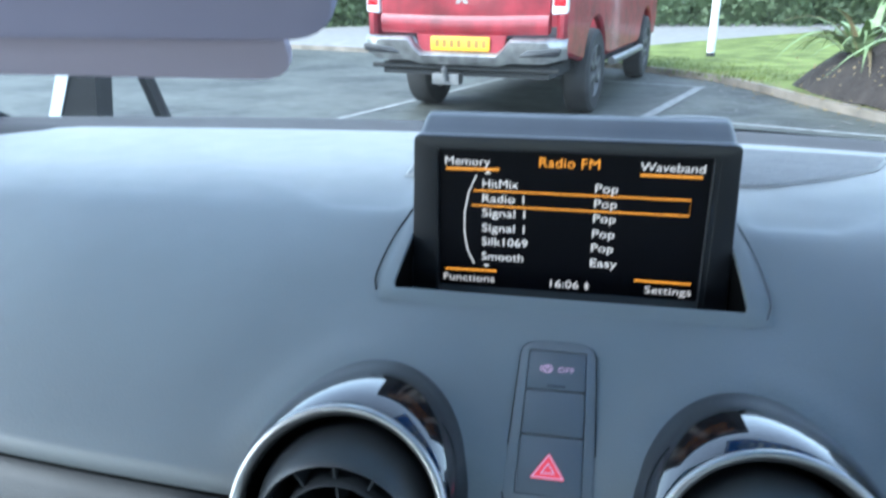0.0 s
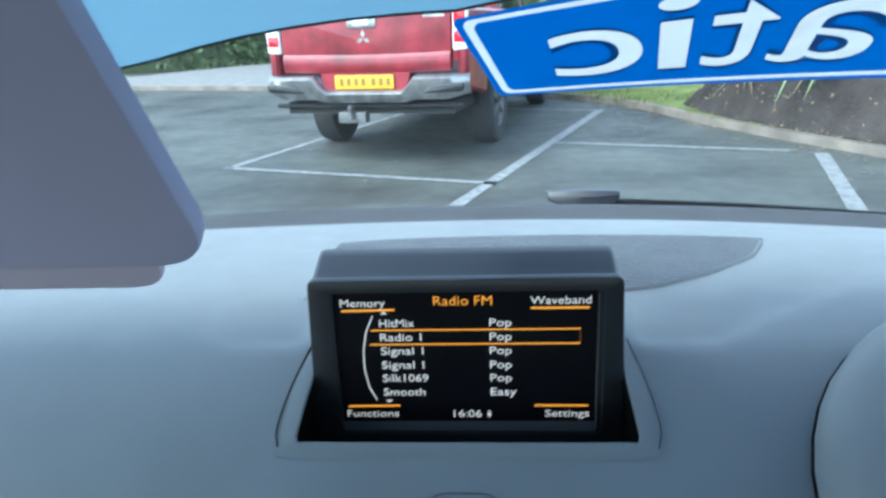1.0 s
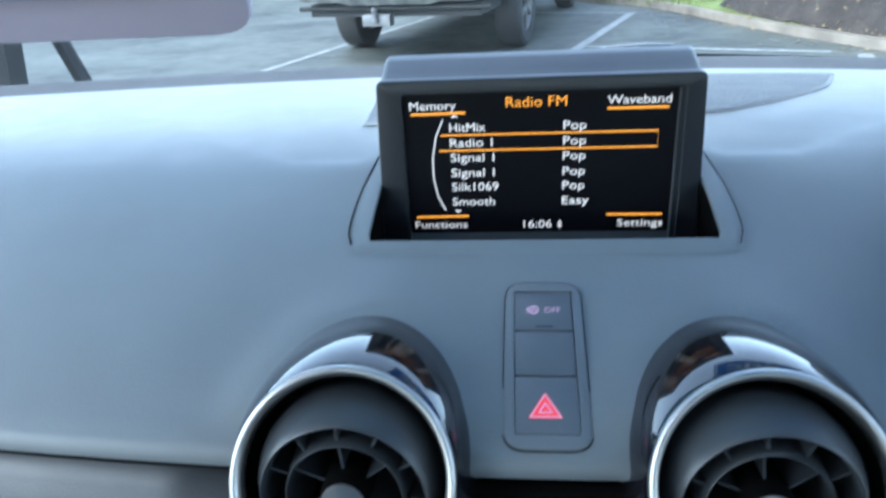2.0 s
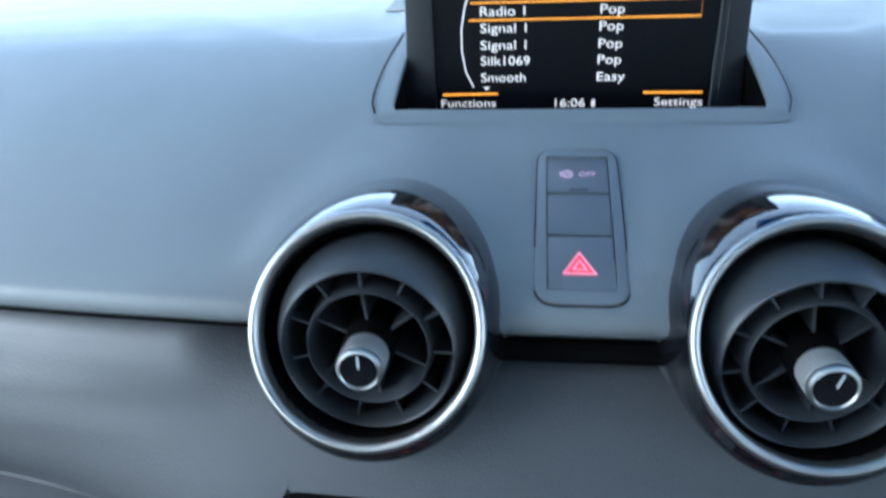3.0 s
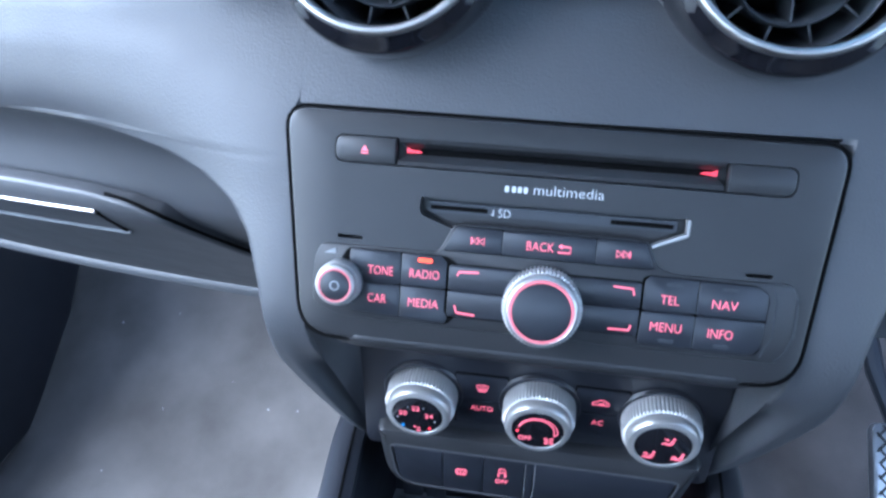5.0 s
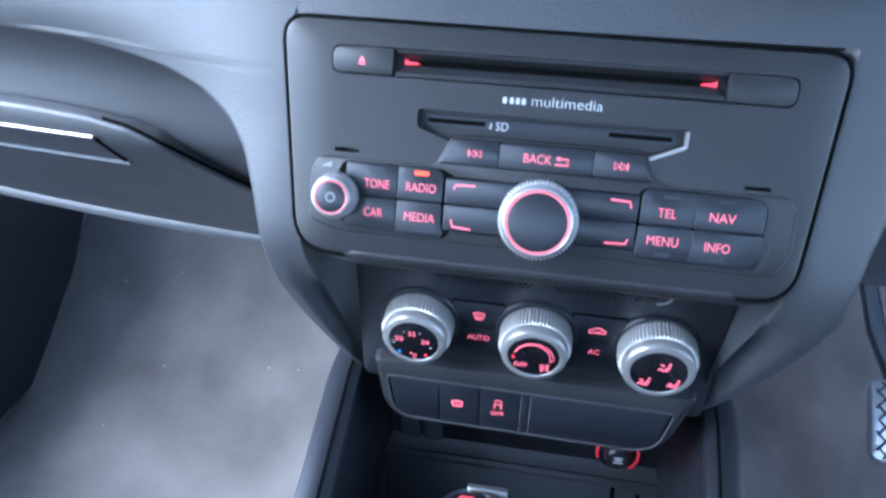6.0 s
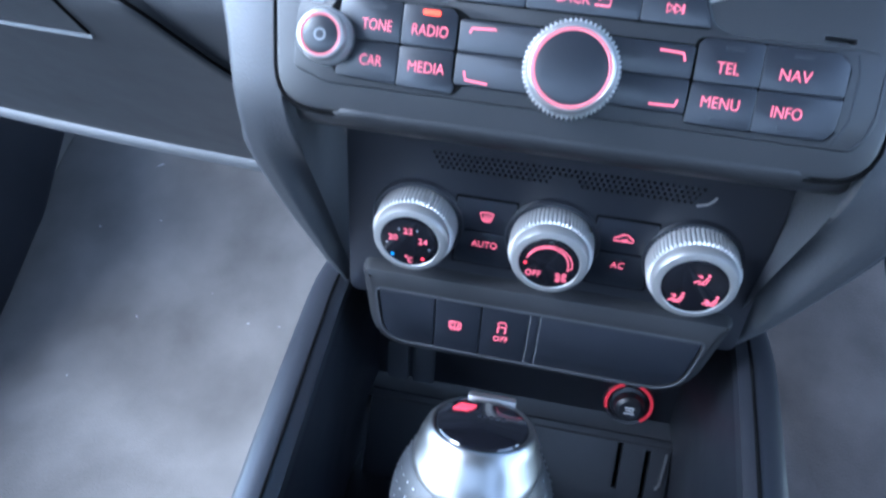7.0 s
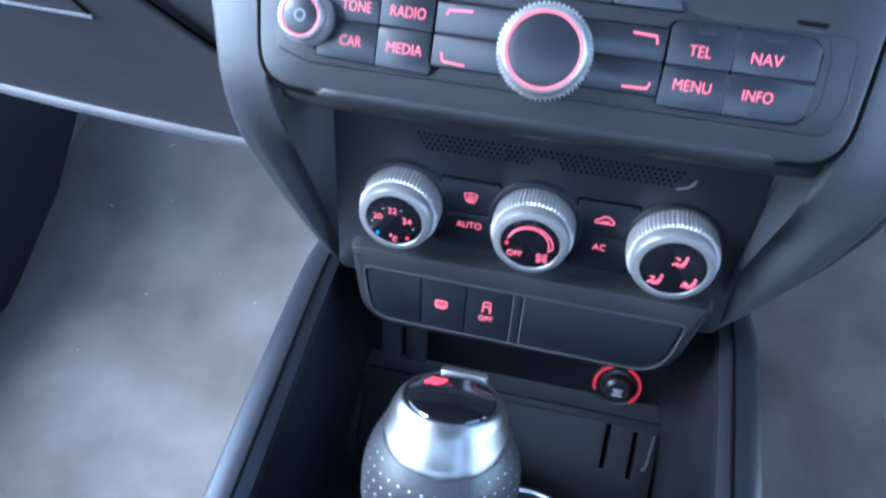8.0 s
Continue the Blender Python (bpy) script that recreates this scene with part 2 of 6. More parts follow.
def lathe(bm, prof, n=48, cap0=False, cap1=False, knurl=0.0, teeth=None):
    rings = []
    for r, z in prof:
        rr = []
        for i in range(n):
            a = 2 * math.pi * i / n
            k = r + (knurl if i % (4 if n > 200 else 2) in ((0, 1) if n > 200 else (1,)) else 0) * (1 if teeth is None or teeth[0] <= z <= teeth[1] else 0)
            rr.append(bm.verts.new((k * math.cos(a), k * math.sin(a), z)))
        rings.append(rr)
    for a, b in zip(rings, rings[1:]):
        bridge(bm, a, b)
    if cap0:
        bm.faces.new(rings[0][::-1])
    if cap1:
        bm.faces.new(rings[-1])


def loft(bm, rows, closed=False):
    grid = [[bm.verts.new(p) for p in row] for row in rows]
    for a, b in zip(grid, grid[1:]):
        k = len(a)
        for i in range(k if closed else k - 1):
            j = (i + 1) % k
            bm.faces.new((a[i], a[j], b[j], b[i]))
    return grid


def spline(pts, n):
    """A smooth curve of n points through pts."""
    pts = [Vector(p) for p in pts]
    out = []
    for k in range(n):
        t = k / (n - 1) * (len(pts) - 1)
        i = min(int(t), len(pts) - 2)
        f = t - i
        p1, p2 = pts[i], pts[i + 1]
        p0 = pts[i - 1] if i else p1 * 2 - p2
        p3 = pts[i + 2] if i + 2 < len(pts) else p2 * 2 - p1
        out.append(0.5 * ((2 * p1) + (p2 - p0) * f + (2 * p0 - 5 * p1 + 4 * p2 - p3) * f * f + (3 * p1 - p0 - 3 * p2 + p3) * f ** 3))
    return out


def sweep(bm, path, section, up=(0, 0, 1)):
    """A closed section (side, up) swept along a path."""
    rows = []
    path = [Vector(p) for p in path]
    for i, p in enumerate(path):
        t = (path[min(i + 1, len(path) - 1)] - path[max(i - 1, 0)]).normalized()
        s = t.cross(Vector(up)).normalized()
        u = s.cross(t).normalized()
        rows.append([p + s * a + u * b for a, b in section])
    grid = loft(bm, rows, closed=True)
    bm.faces.new(grid[0][::-1])
    bm.faces.new(grid[-1])


def tube(bm, path, r, n=8):
    sweep(bm, path, [(r * math.cos(2 * math.pi * i / n), r * math.sin(2 * math.pi * i / n)) for i in range(n)])


def stroke(bm, pts, w, z0, z1, closed=False):
    """A flat line of width w along 2D points."""
    k = len(pts)
    left, right = [], []
    for i in range(k):
        a = Vector(pts[i - 1]) if (i or closed) else Vector(pts[i])
        b = Vector(pts[(i + 1) % k]) if (i < k - 1 or closed) else Vector(pts[i])
        t = (b - a).normalized()
        n = Vector((-t.y, t.x)) * w / 2
        p = Vector(pts[i])
        left.append(p + n)
        right.append(p - n)
    rows = []
    for l, r in zip(left, right):
        rows.append([(l.x, l.y, z1), (r.x, r.y, z1), (r.x, r.y, z0), (l.x, l.y, z0)])
    if closed:
        rows.append(rows[0])
    grid = loft(bm, rows, closed=True)
    if not closed:
        bm.faces.new(grid[0][::-1])
        bm.faces.new(grid[-1])


def words(name, s, x0, x1, base, cap, mat, parent, z=0.0006, label="", mirror=False, fine=3):
    """Lettering of the built-in font, from x0 to x1, with its baseline and the height of its capitals."""
    cu = bpy.data.curves.new(name, "FONT")
    cu.body = s
    cu.size = 1.0
    cu.resolution_u = fine
    cu.extrude = 0.02
    cu.offset = -0.011 if mat is RED_LIT else -0.003 if mat is WHITE_LIT else -0.012 if cap < 0.0035 else -0.009
    tmp = new(name, cu)
    dg = bpy.context.evaluated_depsgraph_get()
    me = bpy.data.meshes.new_from_object(tmp.evaluated_get(dg))
    bpy.data.objects.remove(tmp)
    bpy.data.curves.remove(cu)
    xs = [v.co.x for v in me.vertices]
    lo, hi = min(xs), max(xs)
    for v in me.vertices:
        f = (v.co.x - lo) / (hi - lo)
        v.co.x = x1 - f * (x1 - x0) if mirror else x0 + f * (x1 - x0)
        v.co.y = base + v.co.y * cap / 0.69
        v.co.z = z + v.co.z * 0.006
    me.materials.clear()
    me.materials.append(mat)
    me.name = name
    ob = new(name, me)
    ob.parent = parent
    if label:
        ob["label"] = label
    return ob


def lerp(a, b, t):
    return a + (b - a) * t


def ease(a, b, x):
    t = min(1, max(0, (x - a) / (b - a)))
    return t * t * (3 - 2 * t)


# ---- the car's shell, which closes the place ----
def pad_shift(x, s):
    """How far the dashboard's line runs forward (front edge) or back (glass edge) towards the sides."""
    return x * x * lerp(0.19, -0.33, s)


UPPER = [(0.262, 0.9365), (0.2485, 0.9400), (0.2428, 0.9455), (0.2448, 0.9520), (0.254, 0.9560), (0.267, 0.9605), (0.285, 0.9670), (0.305, 0.9745), (0.33, 0.9842),
         (0.352, 0.992), (0.372, 1.000), (0.40, 1.0095), (0.418, 1.0145), (0.432, 1.017), (0.46, 1.0195), (0.50, 1.0215), (0.56, 1.0215),
         (0.63, 1.018), (0.70, 1.0105), (0.77, 1.000), (0.83, 0.988), (0.865, 0.977), (0.875, 0.955)]


def upper_point(x, y, z):
    s = ease(0.26, 0.86, y)
    zz = z - 0.05 * x * x * (0.4 + s * 0.2)
    if x < 0:  # the passenger's end stands higher along the glass
        zz += 0.060 * x * x * ease(0.50, 0.75, y)
    # a soft crease runs out from the screen's opening and bends forward
    ax = abs(x)
    line = 0.428 + 0.75 * max(0.0, ax - 0.15)
    zz -= 0.0034 * ease(line - 0.003, line + 0.016, y) * ease(line + 0.14, line + 0.02, y) * ease(0.095, 0.11, ax) * ease(0.34, 0.26, ax)
    if 0.25 < y < 0.36 and ax < 0.18:  # the skin sweeps up softly against the vents' sleeves
        zz += 0.0045 * ease(0.034, -0.004, vent_reach((x, y + pad_shift(x, s), zz))) ** 2.2 * ease(0.25, 0.265, y)
    return (x, y + pad_shift(x, s), zz)


def upper_z(x, y):
    """Height of the upper pad at x, y near the middle."""
    for (y0, z0), (y1, z1) in zip(UPPER[3:], UPPER[4:]):
        if y0 <= y <= y1:
            return lerp(z0, z1, (y - y0) / (y1 - y0)) - 0.02 * x * x
    return 1.0


VENT_FRAMES = [face_on(side * 0.0802, 0.2322, 0.9517, 31) for side in (-1, 1)]
SHEAR = 0.25  # the sleeves run back flatter than the rings face


def sleeve_radius(z):
    """The vents' black sleeves swell behind the ring, then run back straight."""
    return 0.0446 + 0.0070 * (1 - math.exp(min(0.0, z) / 0.013))


def vent_reach(p):
    """How far a point lies outside the nearer vent's opening; minus: inside it."""
    d = 1.0
    for m in VENT_FRAMES:
        q = m.inverted() @ Vector(p)
        if q.z > -0.10:
            d = min(d, math.hypot(q.x, q.y + SHEAR * min(0.0, q.z)) - sleeve_radius(q.z))
    return d


def pierced(bm, fn, us, vs):
    """A sheet fn(u, v) with the round vent openings cut out along their circles."""
    par = [[(u, v) for u in us] for v in vs]
    out = [[vent_reach(fn(u, v)) for u in us] for v in vs]
    nv, nu = len(vs), len(us)
    spots = [[None] * nu for _ in range(nv)]
    for j in range(nv):
        for i in range(nu):
            p = par[j][i]
            if out[j][i] > 0:
                best = None
                for dj in (-1, 0, 1):
                    for di in (-1, 0, 1):
                        jj, ii = j + dj, i + di
                        if 0 <= jj < nv and 0 <= ii < nu and out[jj][ii] <= 0:
                            if best is None or out[jj][ii] < out[best[0]][best[1]]:
                                best = (jj, ii)
                if best:
                    q = par[best[0]][best[1]]
                    lo_k, hi_k = 0.0, 1.0
                    for _ in range(18):
                        k = (lo_k + hi_k) / 2
                        if vent_reach(fn(lerp(p[0], q[0], k), lerp(p[1], q[1], k))) > 0:
                            lo_k = k
                        else:
                            hi_k = k
                    p = (lerp(p[0], q[0], lo_k), lerp(p[1], q[1], lo_k))
            spots[j][i] = bm.verts.new(fn(*p))
    for j in range(nv - 1):
        for i in range(nu - 1):
            if min(out[j][i], out[j][i + 1], out[j + 1][i], out[j + 1][i + 1]) > 0:
                bm.faces.new((spots[j][i], spots[j][i + 1], spots[j + 1][i + 1], spots[j + 1][i]))
    bmesh.ops.delete(bm, geom=[v for v in bm.verts if not v.link_faces], context="VERTS")


dash = thing("dashboard", "dark grey soft-touch car dashboard below the windscreen", "dashboard", kind="structure")
HALF_XS = [0.004 * k for k in range(1, 39)] + [0.162 + 0.010 * k for k in range(15)] + [0.33, 0.36, 0.42, 0.48, 0.54, 0.6, 0.66, 0.72]
XS = [-x for x in HALF_XS[::-1]] + [0] + HALF_XS
bm = bmesh.new()
UPPER_FINE = []
for (ya, za), (yb, zb) in zip(UPPER, UPPER[1:]):
    n = max(2, int(math.hypot(yb - ya, zb - za) / 0.003)) if yb < 0.345 else 2 if yb < 0.44 else 4 if yb < 0.57 else 1
    UPPER_FINE += [(lerp(ya, yb, i / n), lerp(za, zb, i / n)) for i in range(n)]
UPPER_FINE.append(UPPER[-1])


def upper_sheet(x, s):
    i = min(int(s), len(UPPER_FINE) - 2)
    (ya, za), (yb, zb) = UPPER_FINE[i], UPPER_FINE[i + 1]
    return upper_point(x, lerp(ya, yb, s - i), lerp(za, zb, s - i))


pierced(bm, upper_sheet, XS, list(range(len(UPPER_FINE))))
gone = [f for f in bm.faces if abs(f.calc_center_median().x) < 0.0935 and 0.3525 < f.calc_center_median().y < 0.431]
bmesh.ops.delete(bm, geom=gone, context="FACES")
part("upper_pad", bm, SOFT, dash, angle=1.2)
# the darker strip with the demister slots along the foot of the glass
bm = bmesh.new()
far = spline([(0, 0.742, 1.0035), (0, 0.756, 1.0030), (0, 0.772, 1.0050), (0, 0.788, 1.0068), (0, 0.799, 1.0060), (0, 0.808, 1.0015), (0, 0.816, 0.990)], 19)
loft(bm, [[upper_point(x, p.y, p.z) for x in XS[::2]] for p in far])
part("demister_strip", bm, TRIM, dash, "darker strip along the foot of the glass", angle=1.2)

# lower pad: the middle runs down to the radio, the sides sweep round it and roll under
PAD_MID = [(0.936, 0.276), (0.9305, 0.262), (0.926, 0.2515), (0.919, 0.2420), (0.909, 0.2335), (0.895, 0.2250), (0.88, 0.2165), (0.86, 0.2065), (0.84, 0.1985), (0.82, 0.190), (0.80, 0.182),
           (0.785, 0.178), (0.77, 0.1795), (0.755, 0.1850), (0.74, 0.1925), (0.72, 0.2020), (0.70, 0.2110), (0.68, 0.2200), (0.665, 0.228)]
PAD_SIDE = [(0.942, 0.268), (0.9375, 0.252), (0.933, 0.2445), (0.925, 0.2390), (0.912, 0.232), (0.895, 0.226), (0.880, 0.2238), (0.870, 0.2234), (0.8605, 0.2258), (0.850, 0.2310), (0.84, 0.2360), (0.82, 0.2460), (0.66, 0.262)]
PAD_INNER = [(0.94, 0.1165), (0.875, 0.1165), (0.84, 0.1130), (0.80, 0.1090), (0.78, 0.1060), (0.76, 0.1040), (0.72, 0.0998), (0.66, 0.094)]
PAD_EDGE = [(0.94, 0.72), (0.8600, 0.72), (0.8585, 0.42), (0.8565, 0.30), (0.852, 0.222), (0.845, 0.186), (0.835, 0.163), (0.822, 0.1505), (0.805, 0.1442), (0.787, 0.1405), (0.758, 0.1395), (0.74, 0.1365), (0.72, 0.1305), (0.70, 0.1225), (0.68, 0.1135), (0.665, 0.105)]


def table(rows, key):
    """Straight lines through (key, value) rows that fall with the key."""
    for (a, p), (b, q) in zip(rows, rows[1:]):
        if b <= key <= a:
            return lerp(p, q, (a - key) / (a - b))
    return rows[0][1] if key > rows[0][0] else rows[-1][1]


bm = bmesh.new()
MIDX = [v * 0.1165 / 32 for v in range(-32, 33)]
mid_rows = [(p.y, p.z) for p in spline([(0, y, z) for z, y in PAD_MID[:7]], 25)]
mid_rows.append((0.226, 0.874))


def mid_sheet(x, s):
    i = min(int(s), len(mid_rows) - 2)
    (ya, za), (yb, zb) = mid_rows[i], mid_rows[i + 1]
    z = lerp(za, zb, s - i)
    return (x, lerp(ya, yb, s - i) + 0.19 * x * x, z - 0.02 * x * x)


def mid_y(z):
    for (ya, za), (yb, zb) in zip(mid_rows, mid_rows[1:-1]):
        if zb <= z <= za:
            return lerp(ya, yb, (za - z) / (za - zb))
    return table(PAD_MID, z)


pierced(bm, mid_sheet, MIDX, list(range(len(mid_rows))))
for side in (-1, 1):
    box(bm, *sorted((side * 0.1195, side * 0.1085))[:1], 0.2190, 0.862, sorted((side * 0.1195, side * 0.1085))[1], 0.2230, 0.8780)
part("lower_pad", bm, LOWER, dash, angle=1.2)
levels = [0.942, 0.9395, 0.9375, 0.9355, 0.933, 0.930, 0.9275, 0.925, 0.922, 0.919, 0.9155, 0.912, 0.9085, 0.905, 0.9005, 0.896, 0.8915, 0.887, 0.8825, 0.878, 0.873, 0.868, 0.864, 0.861, 0.860, 0.859, 0.858, 0.857, 0.8555, 0.8535, 0.851, 0.848, 0.845, 0.842, 0.839, 0.836, 0.832, 0.828, 0.823, 0.818, 0.811, 0.804, 0.795, 0.785,
          0.775, 0.765, 0.755, 0.745, 0.735, 0.725, 0.715, 0.705, 0.695, 0.685, 0.675, 0.665]
for side in (-1, 1):
    bm = bmesh.new()

    def wing_row(z):
        x0, x1 = table(PAD_INNER, z) + (0.0042 if side < 0 else -0.0030) * ease(0.885, 0.872, z), table(PAD_EDGE, z)
        ym, ys = mid_y(z), table(PAD_SIDE, z)
        if z < 0.874:
            row = [(x0 - 0.002, ym + 0.05, z), (x0 - 0.0005, ym + 0.006, z)]
        else:
            row = [(x0 - 0.006, ym + 0.19 * (x0 - 0.006) ** 2 + 0.0006, z - 0.02 * x0 * x0), (x0 - 0.0005, ym + 0.19 * x0 * x0 + 0.0001, z - 0.02 * x0 * x0)]
        for i in range(56):
            f = i / 55
            x = lerp(x0, x1, f ** (1.0 if x1 < 0.3 else 1.8))
            w = lerp(ease(0.120, 0.27, x), ease(0.118, 0.165, x), ease(0.900, 0.922, z))
            y = lerp(ym, ys, w) + 0.19 * x * x
            y += 0.020 * ease(0.62, 1.0, f) ** 2 * ease(0.858, 0.845, z)
            y += 0.013 * ease(0.5, 0.0, f) * ease(0.775, 0.735, z)
            row.append((x, y, z - 0.02 * x * x))
        xe, ye, ze = row[-1]
        drop = 0.4 if z > 0.84 else 0.05
        return row + [(xe + 0.004, ye + 0.010, ze - 0.010 * drop), (xe + 0.007, ye + 0.025, ze - 0.020 * drop), (xe + 0.008, ye + 0.07, ze - 0.024 * drop)]

    def wing_sheet(u, z):
        row = wing_row(z)
        i = min(int(u), len(row) - 2)
        p = Vector(row[i]).lerp(Vector(row[i + 1]), u - i)
        return (side * p.x, p.y, p.z)

    pierced(bm, wing_sheet, list(range(61)), levels)
    bmesh.ops.remove_doubles(bm, verts=bm.verts, dist=0.00001)
    part("stack_wing", bm, LOWER, dash, angle=1.5)
    # rounded hem round the wing's lower outer edge
    bm = bmesh.new()
    hem = []
    for k in range(26):
        x, y, z = wing_row(lerp(0.782, 0.667, k / 25))[-4]
        hem.append((side * (x + 0.001), y + 0.0035, z))
    rows = []
    for k, p in enumerate(hem):
        r = 0.0066 * ease(0, 7, k)
        a, b = Vector(hem[max(0, k - 1)]), Vector(hem[min(25, k + 1)])
        t = (b - a).normalized()
        u = Vector((side, 0, 0)).cross(t).normalized()
        n = t.cross(u).normalized()
        rows.append([Vector(p) + (n * math.cos(q) * r * 0.8 + u * math.sin(q) * r * 1.5) for q in [2 * math.pi * i / 14 for i in range(14)]])
    grid = loft(bm, rows, closed=True)
    bm.faces.new(grid[-1])
    part("wing_hem", bm, LOWER, dash, angle=1.5)
    # the face under the pad leans in and runs on down behind the glovebox lid
    bm = bmesh.new()
    under = spline([(0, 0.2256, 0.8612), (0, 0.2290, 0.8572), (0, 0.2345, 0.8520), (0, 0.2420, 0.8430), (0, 0.2475, 0.831), (0, 0.2495, 0.816), (0, 0.2505, 0.801), (0, 0.254, 0.788), (0, 0.270, 0.769), (0, 0.31, 0.727), (0, 0.37, 0.665)], 34)
    loft(bm, [[(side * x, p.y + 0.19 * x * x, p.z - 0.02 * x * x) for x in (0.115, 0.13, 0.145, 0.16, 0.18, 0.2, 0.25, 0.3, 0.4, 0.5, 0.6, 0.72)] for p in under])
    part("under_pad", bm, LOWER, dash, angle=1.5)

# dark seam between the two pads; its thicker middle paints the lip's shadow
bm = bmesh.new()
for a, b in ((-0.72, -0.134), (-0.034, 0.034), (0.134, 0.72)):
    mid = abs(a + b) < 0.1
    tube(bm, [(x, (0.2500 if mid else 0.2510) + 0.19 * x * x, (0.9325 if mid else 0.9385) - 0.02 * x * x) for x in [lerp(a, b, v / 20) for v in range(21)]], 0.0050 if mid else 0.0020, 10)
part("seam_and_shadow", bm, VOID, dash)

# side panels under the lower pad: passenger glovebox, driver knee panel
glovebox = thing("glovebox", "closed dark grey glovebox lid with a chrome-edged pull handle", "glovebox")
GB = [(0.2362, 0.808), (0.2370, 0.800), (0.2400, 0.792), (0.2480, 0.782), (0.2600, 0.7690), (0.285, 0.743), (0.315, 0.712), (0.345, 0.681), (0.372, 0.653), (0.390, 0.635)]
GB_LINE = spline([(0, a, b) for a, b in GB], 121)


def gb_point(x, z, lift=0.0):
    """A point of the lid's face at plan x and height z (as at the car's middle line); lift: out of the face."""
    i = next((k for k in range(1, len(GB_LINE) - 1) if GB_LINE[k].z <= z), len(GB_LINE) - 1)
    a, b = GB_LINE[i - 1], GB_LINE[i]
    p, q = GB_LINE[max(0, i - 2)], GB_LINE[min(len(GB_LINE) - 1, i + 1)]
    n = Vector((0, -(p.z - q.z), -(q.y - p.y))).normalized()
    return Vector((x, lerp(a.y, b.y, (a.z - z) / (a.z - b.z)) + 0.19 * x * x, z - 0.02 * x * x)) + n * lift


GB_TOP = [(0.165, 0.718), (0.185, 0.742), (0.195, 0.756), (0.204, 0.772), (0.212, 0.785), (0.222, 0.795), (0.236, 0.8025), (0.26, 0.807), (0.30, 0.8090), (0.36, 0.8095), (0.72, 0.8095)]


def lid_top(x):
    for (xa, za), (xb, zb) in zip(GB_TOP, GB_TOP[1:]):
        if xa <= -x <= xb:
            return lerp(za, zb, (-x - xa) / (xb - xa))
    return GB_TOP[0][1]


lid_xs = [-0.166 - 0.004 * k for k in range(36)] + [-0.33, -0.36, -0.4, -0.45, -0.5, -0.56, -0.63, -0.70]
bm = bmesh.new()
rows = [[gb_point(x, lid_top(x) - 0.0015, -0.012) for x in lid_xs], [gb_point(x, lid_top(x), -0.0022) for x in lid_xs], [gb_point(x, lid_top(x) - 0.0008, -0.0006) for x in lid_xs]]
for k in range(25):
    rows.append([gb_point(x, lerp(lid_top(x) - 0.0025, 0.6375, k / 24)) for x in lid_xs])
loft(bm, rows)
part("lid", bm, LOWER, glovebox, angle=1.0)
bm = bmesh.new()
tube(bm, [gb_point(x, lid_top(x) + 0.0008, -0.0030) for x in lid_xs[:22]], 0.0011, 6)
part("lid_gap", bm, VOID, glovebox)
bm = bmesh.new()
sweep(bm, [gb_point(x, 0.634, 0.0) for x in [-0.13 - 0.03 * k for k in range(20)]], [(-0.004, -0.006), (0.004, -0.006), (0.006, 0.0), (0.004, 0.004), (-0.002, 0.0045), (-0.005, 0.002)])
part("lid_lip", bm, LOWER, glovebox, "paler rounded lower lip", angle=1.2)
# handle: a dark scoop under a bright bar, its right end cut on a slant
bm = bmesh.new()
rows = []
for f in [k / 14 for k in range(15)]:
    x0, x1 = lerp(-0.56, -0.2585, f), lerp(-0.56, -0.2570, f)
    top, low = gb_point(x0, 0.7935, 0.0008), gb_point(x1, 0.7685, 0.0006)
    deep = -0.010 * min(1.0, (1 - f) * 9)
    rows.append([top, gb_point(x0, 0.7915, 0.0004 + deep * 0.7), gb_point(lerp(x0, x1, 0.5), 0.783, 0.0004 + deep), gb_point(lerp(x0, x1, 0.8), 0.774, 0.0006 + deep * 0.5), low])
loft(bm, rows)
handle = part("handle", bm, HARD, glovebox, "dark scooped pull handle", angle=1.2)
bm = bmesh.new()
sweep(bm, [gb_point(lerp(-0.56, -0.2590, k / 14), 0.7945, 0.0010) for k in range(15)], [(-0.0006, -0.0010), (0.0009, -0.0010), (0.0011, 0.0004), (0.0004, 0.0011), (-0.0006, 0.0009)])
part("bright_bar", bm, SATIN, handle, "bright satin bar")
bm = bmesh.new()
sweep(bm, [gb_point(lerp(-0.56, -0.2560, k / 14), 0.7675, 0.0006) for k in range(15)], [(-0.0010, -0.0012), (0.0010, -0.0012), (0.0012, 0.0006), (0.0, 0.0012), (-0.0010, 0.0008)])
part("lower_edge", bm, SWITCH_FRAME, handle, "pale lower edge")
bm = bmesh.new()
tube(bm, [gb_point(-0.2588, 0.7925, 0.0004), gb_point(-0.2570, 0.7700, 0.0006)], 0.0012, 6)
part("end_gap", bm, VOID, handle)
# The knee panel's pale grey stands for sunlight from the driver's side.
knee = thing("knee_panel", "grey driver's knee panel under the dashboard, coloured paler as if sunlit", "panel", kind="structure")
bm = bmesh.new()
loft(bm, [[(x, p.y + 0.010 + 0.19 * x * x, p.z - 0.02 * x * x) for x in (0.12, 0.15, 0.2, 0.26, 0.32, 0.4, 0.5, 0.6, 0.7)] for p in GB_LINE[:93:4]])
part("panel", bm, PALE, knee, angle=1.2)
bm = bmesh.new()
tube(bm, [(x, GB_LINE[40].y + 0.009 + 0.19 * x * x, GB_LINE[40].z - 0.02 * x * x) for x in (0.13, 0.16, 0.2, 0.25, 0.3, 0.4, 0.5, 0.6)], 0.0022, 6)
part("panel_gap", bm, VOID, knee)

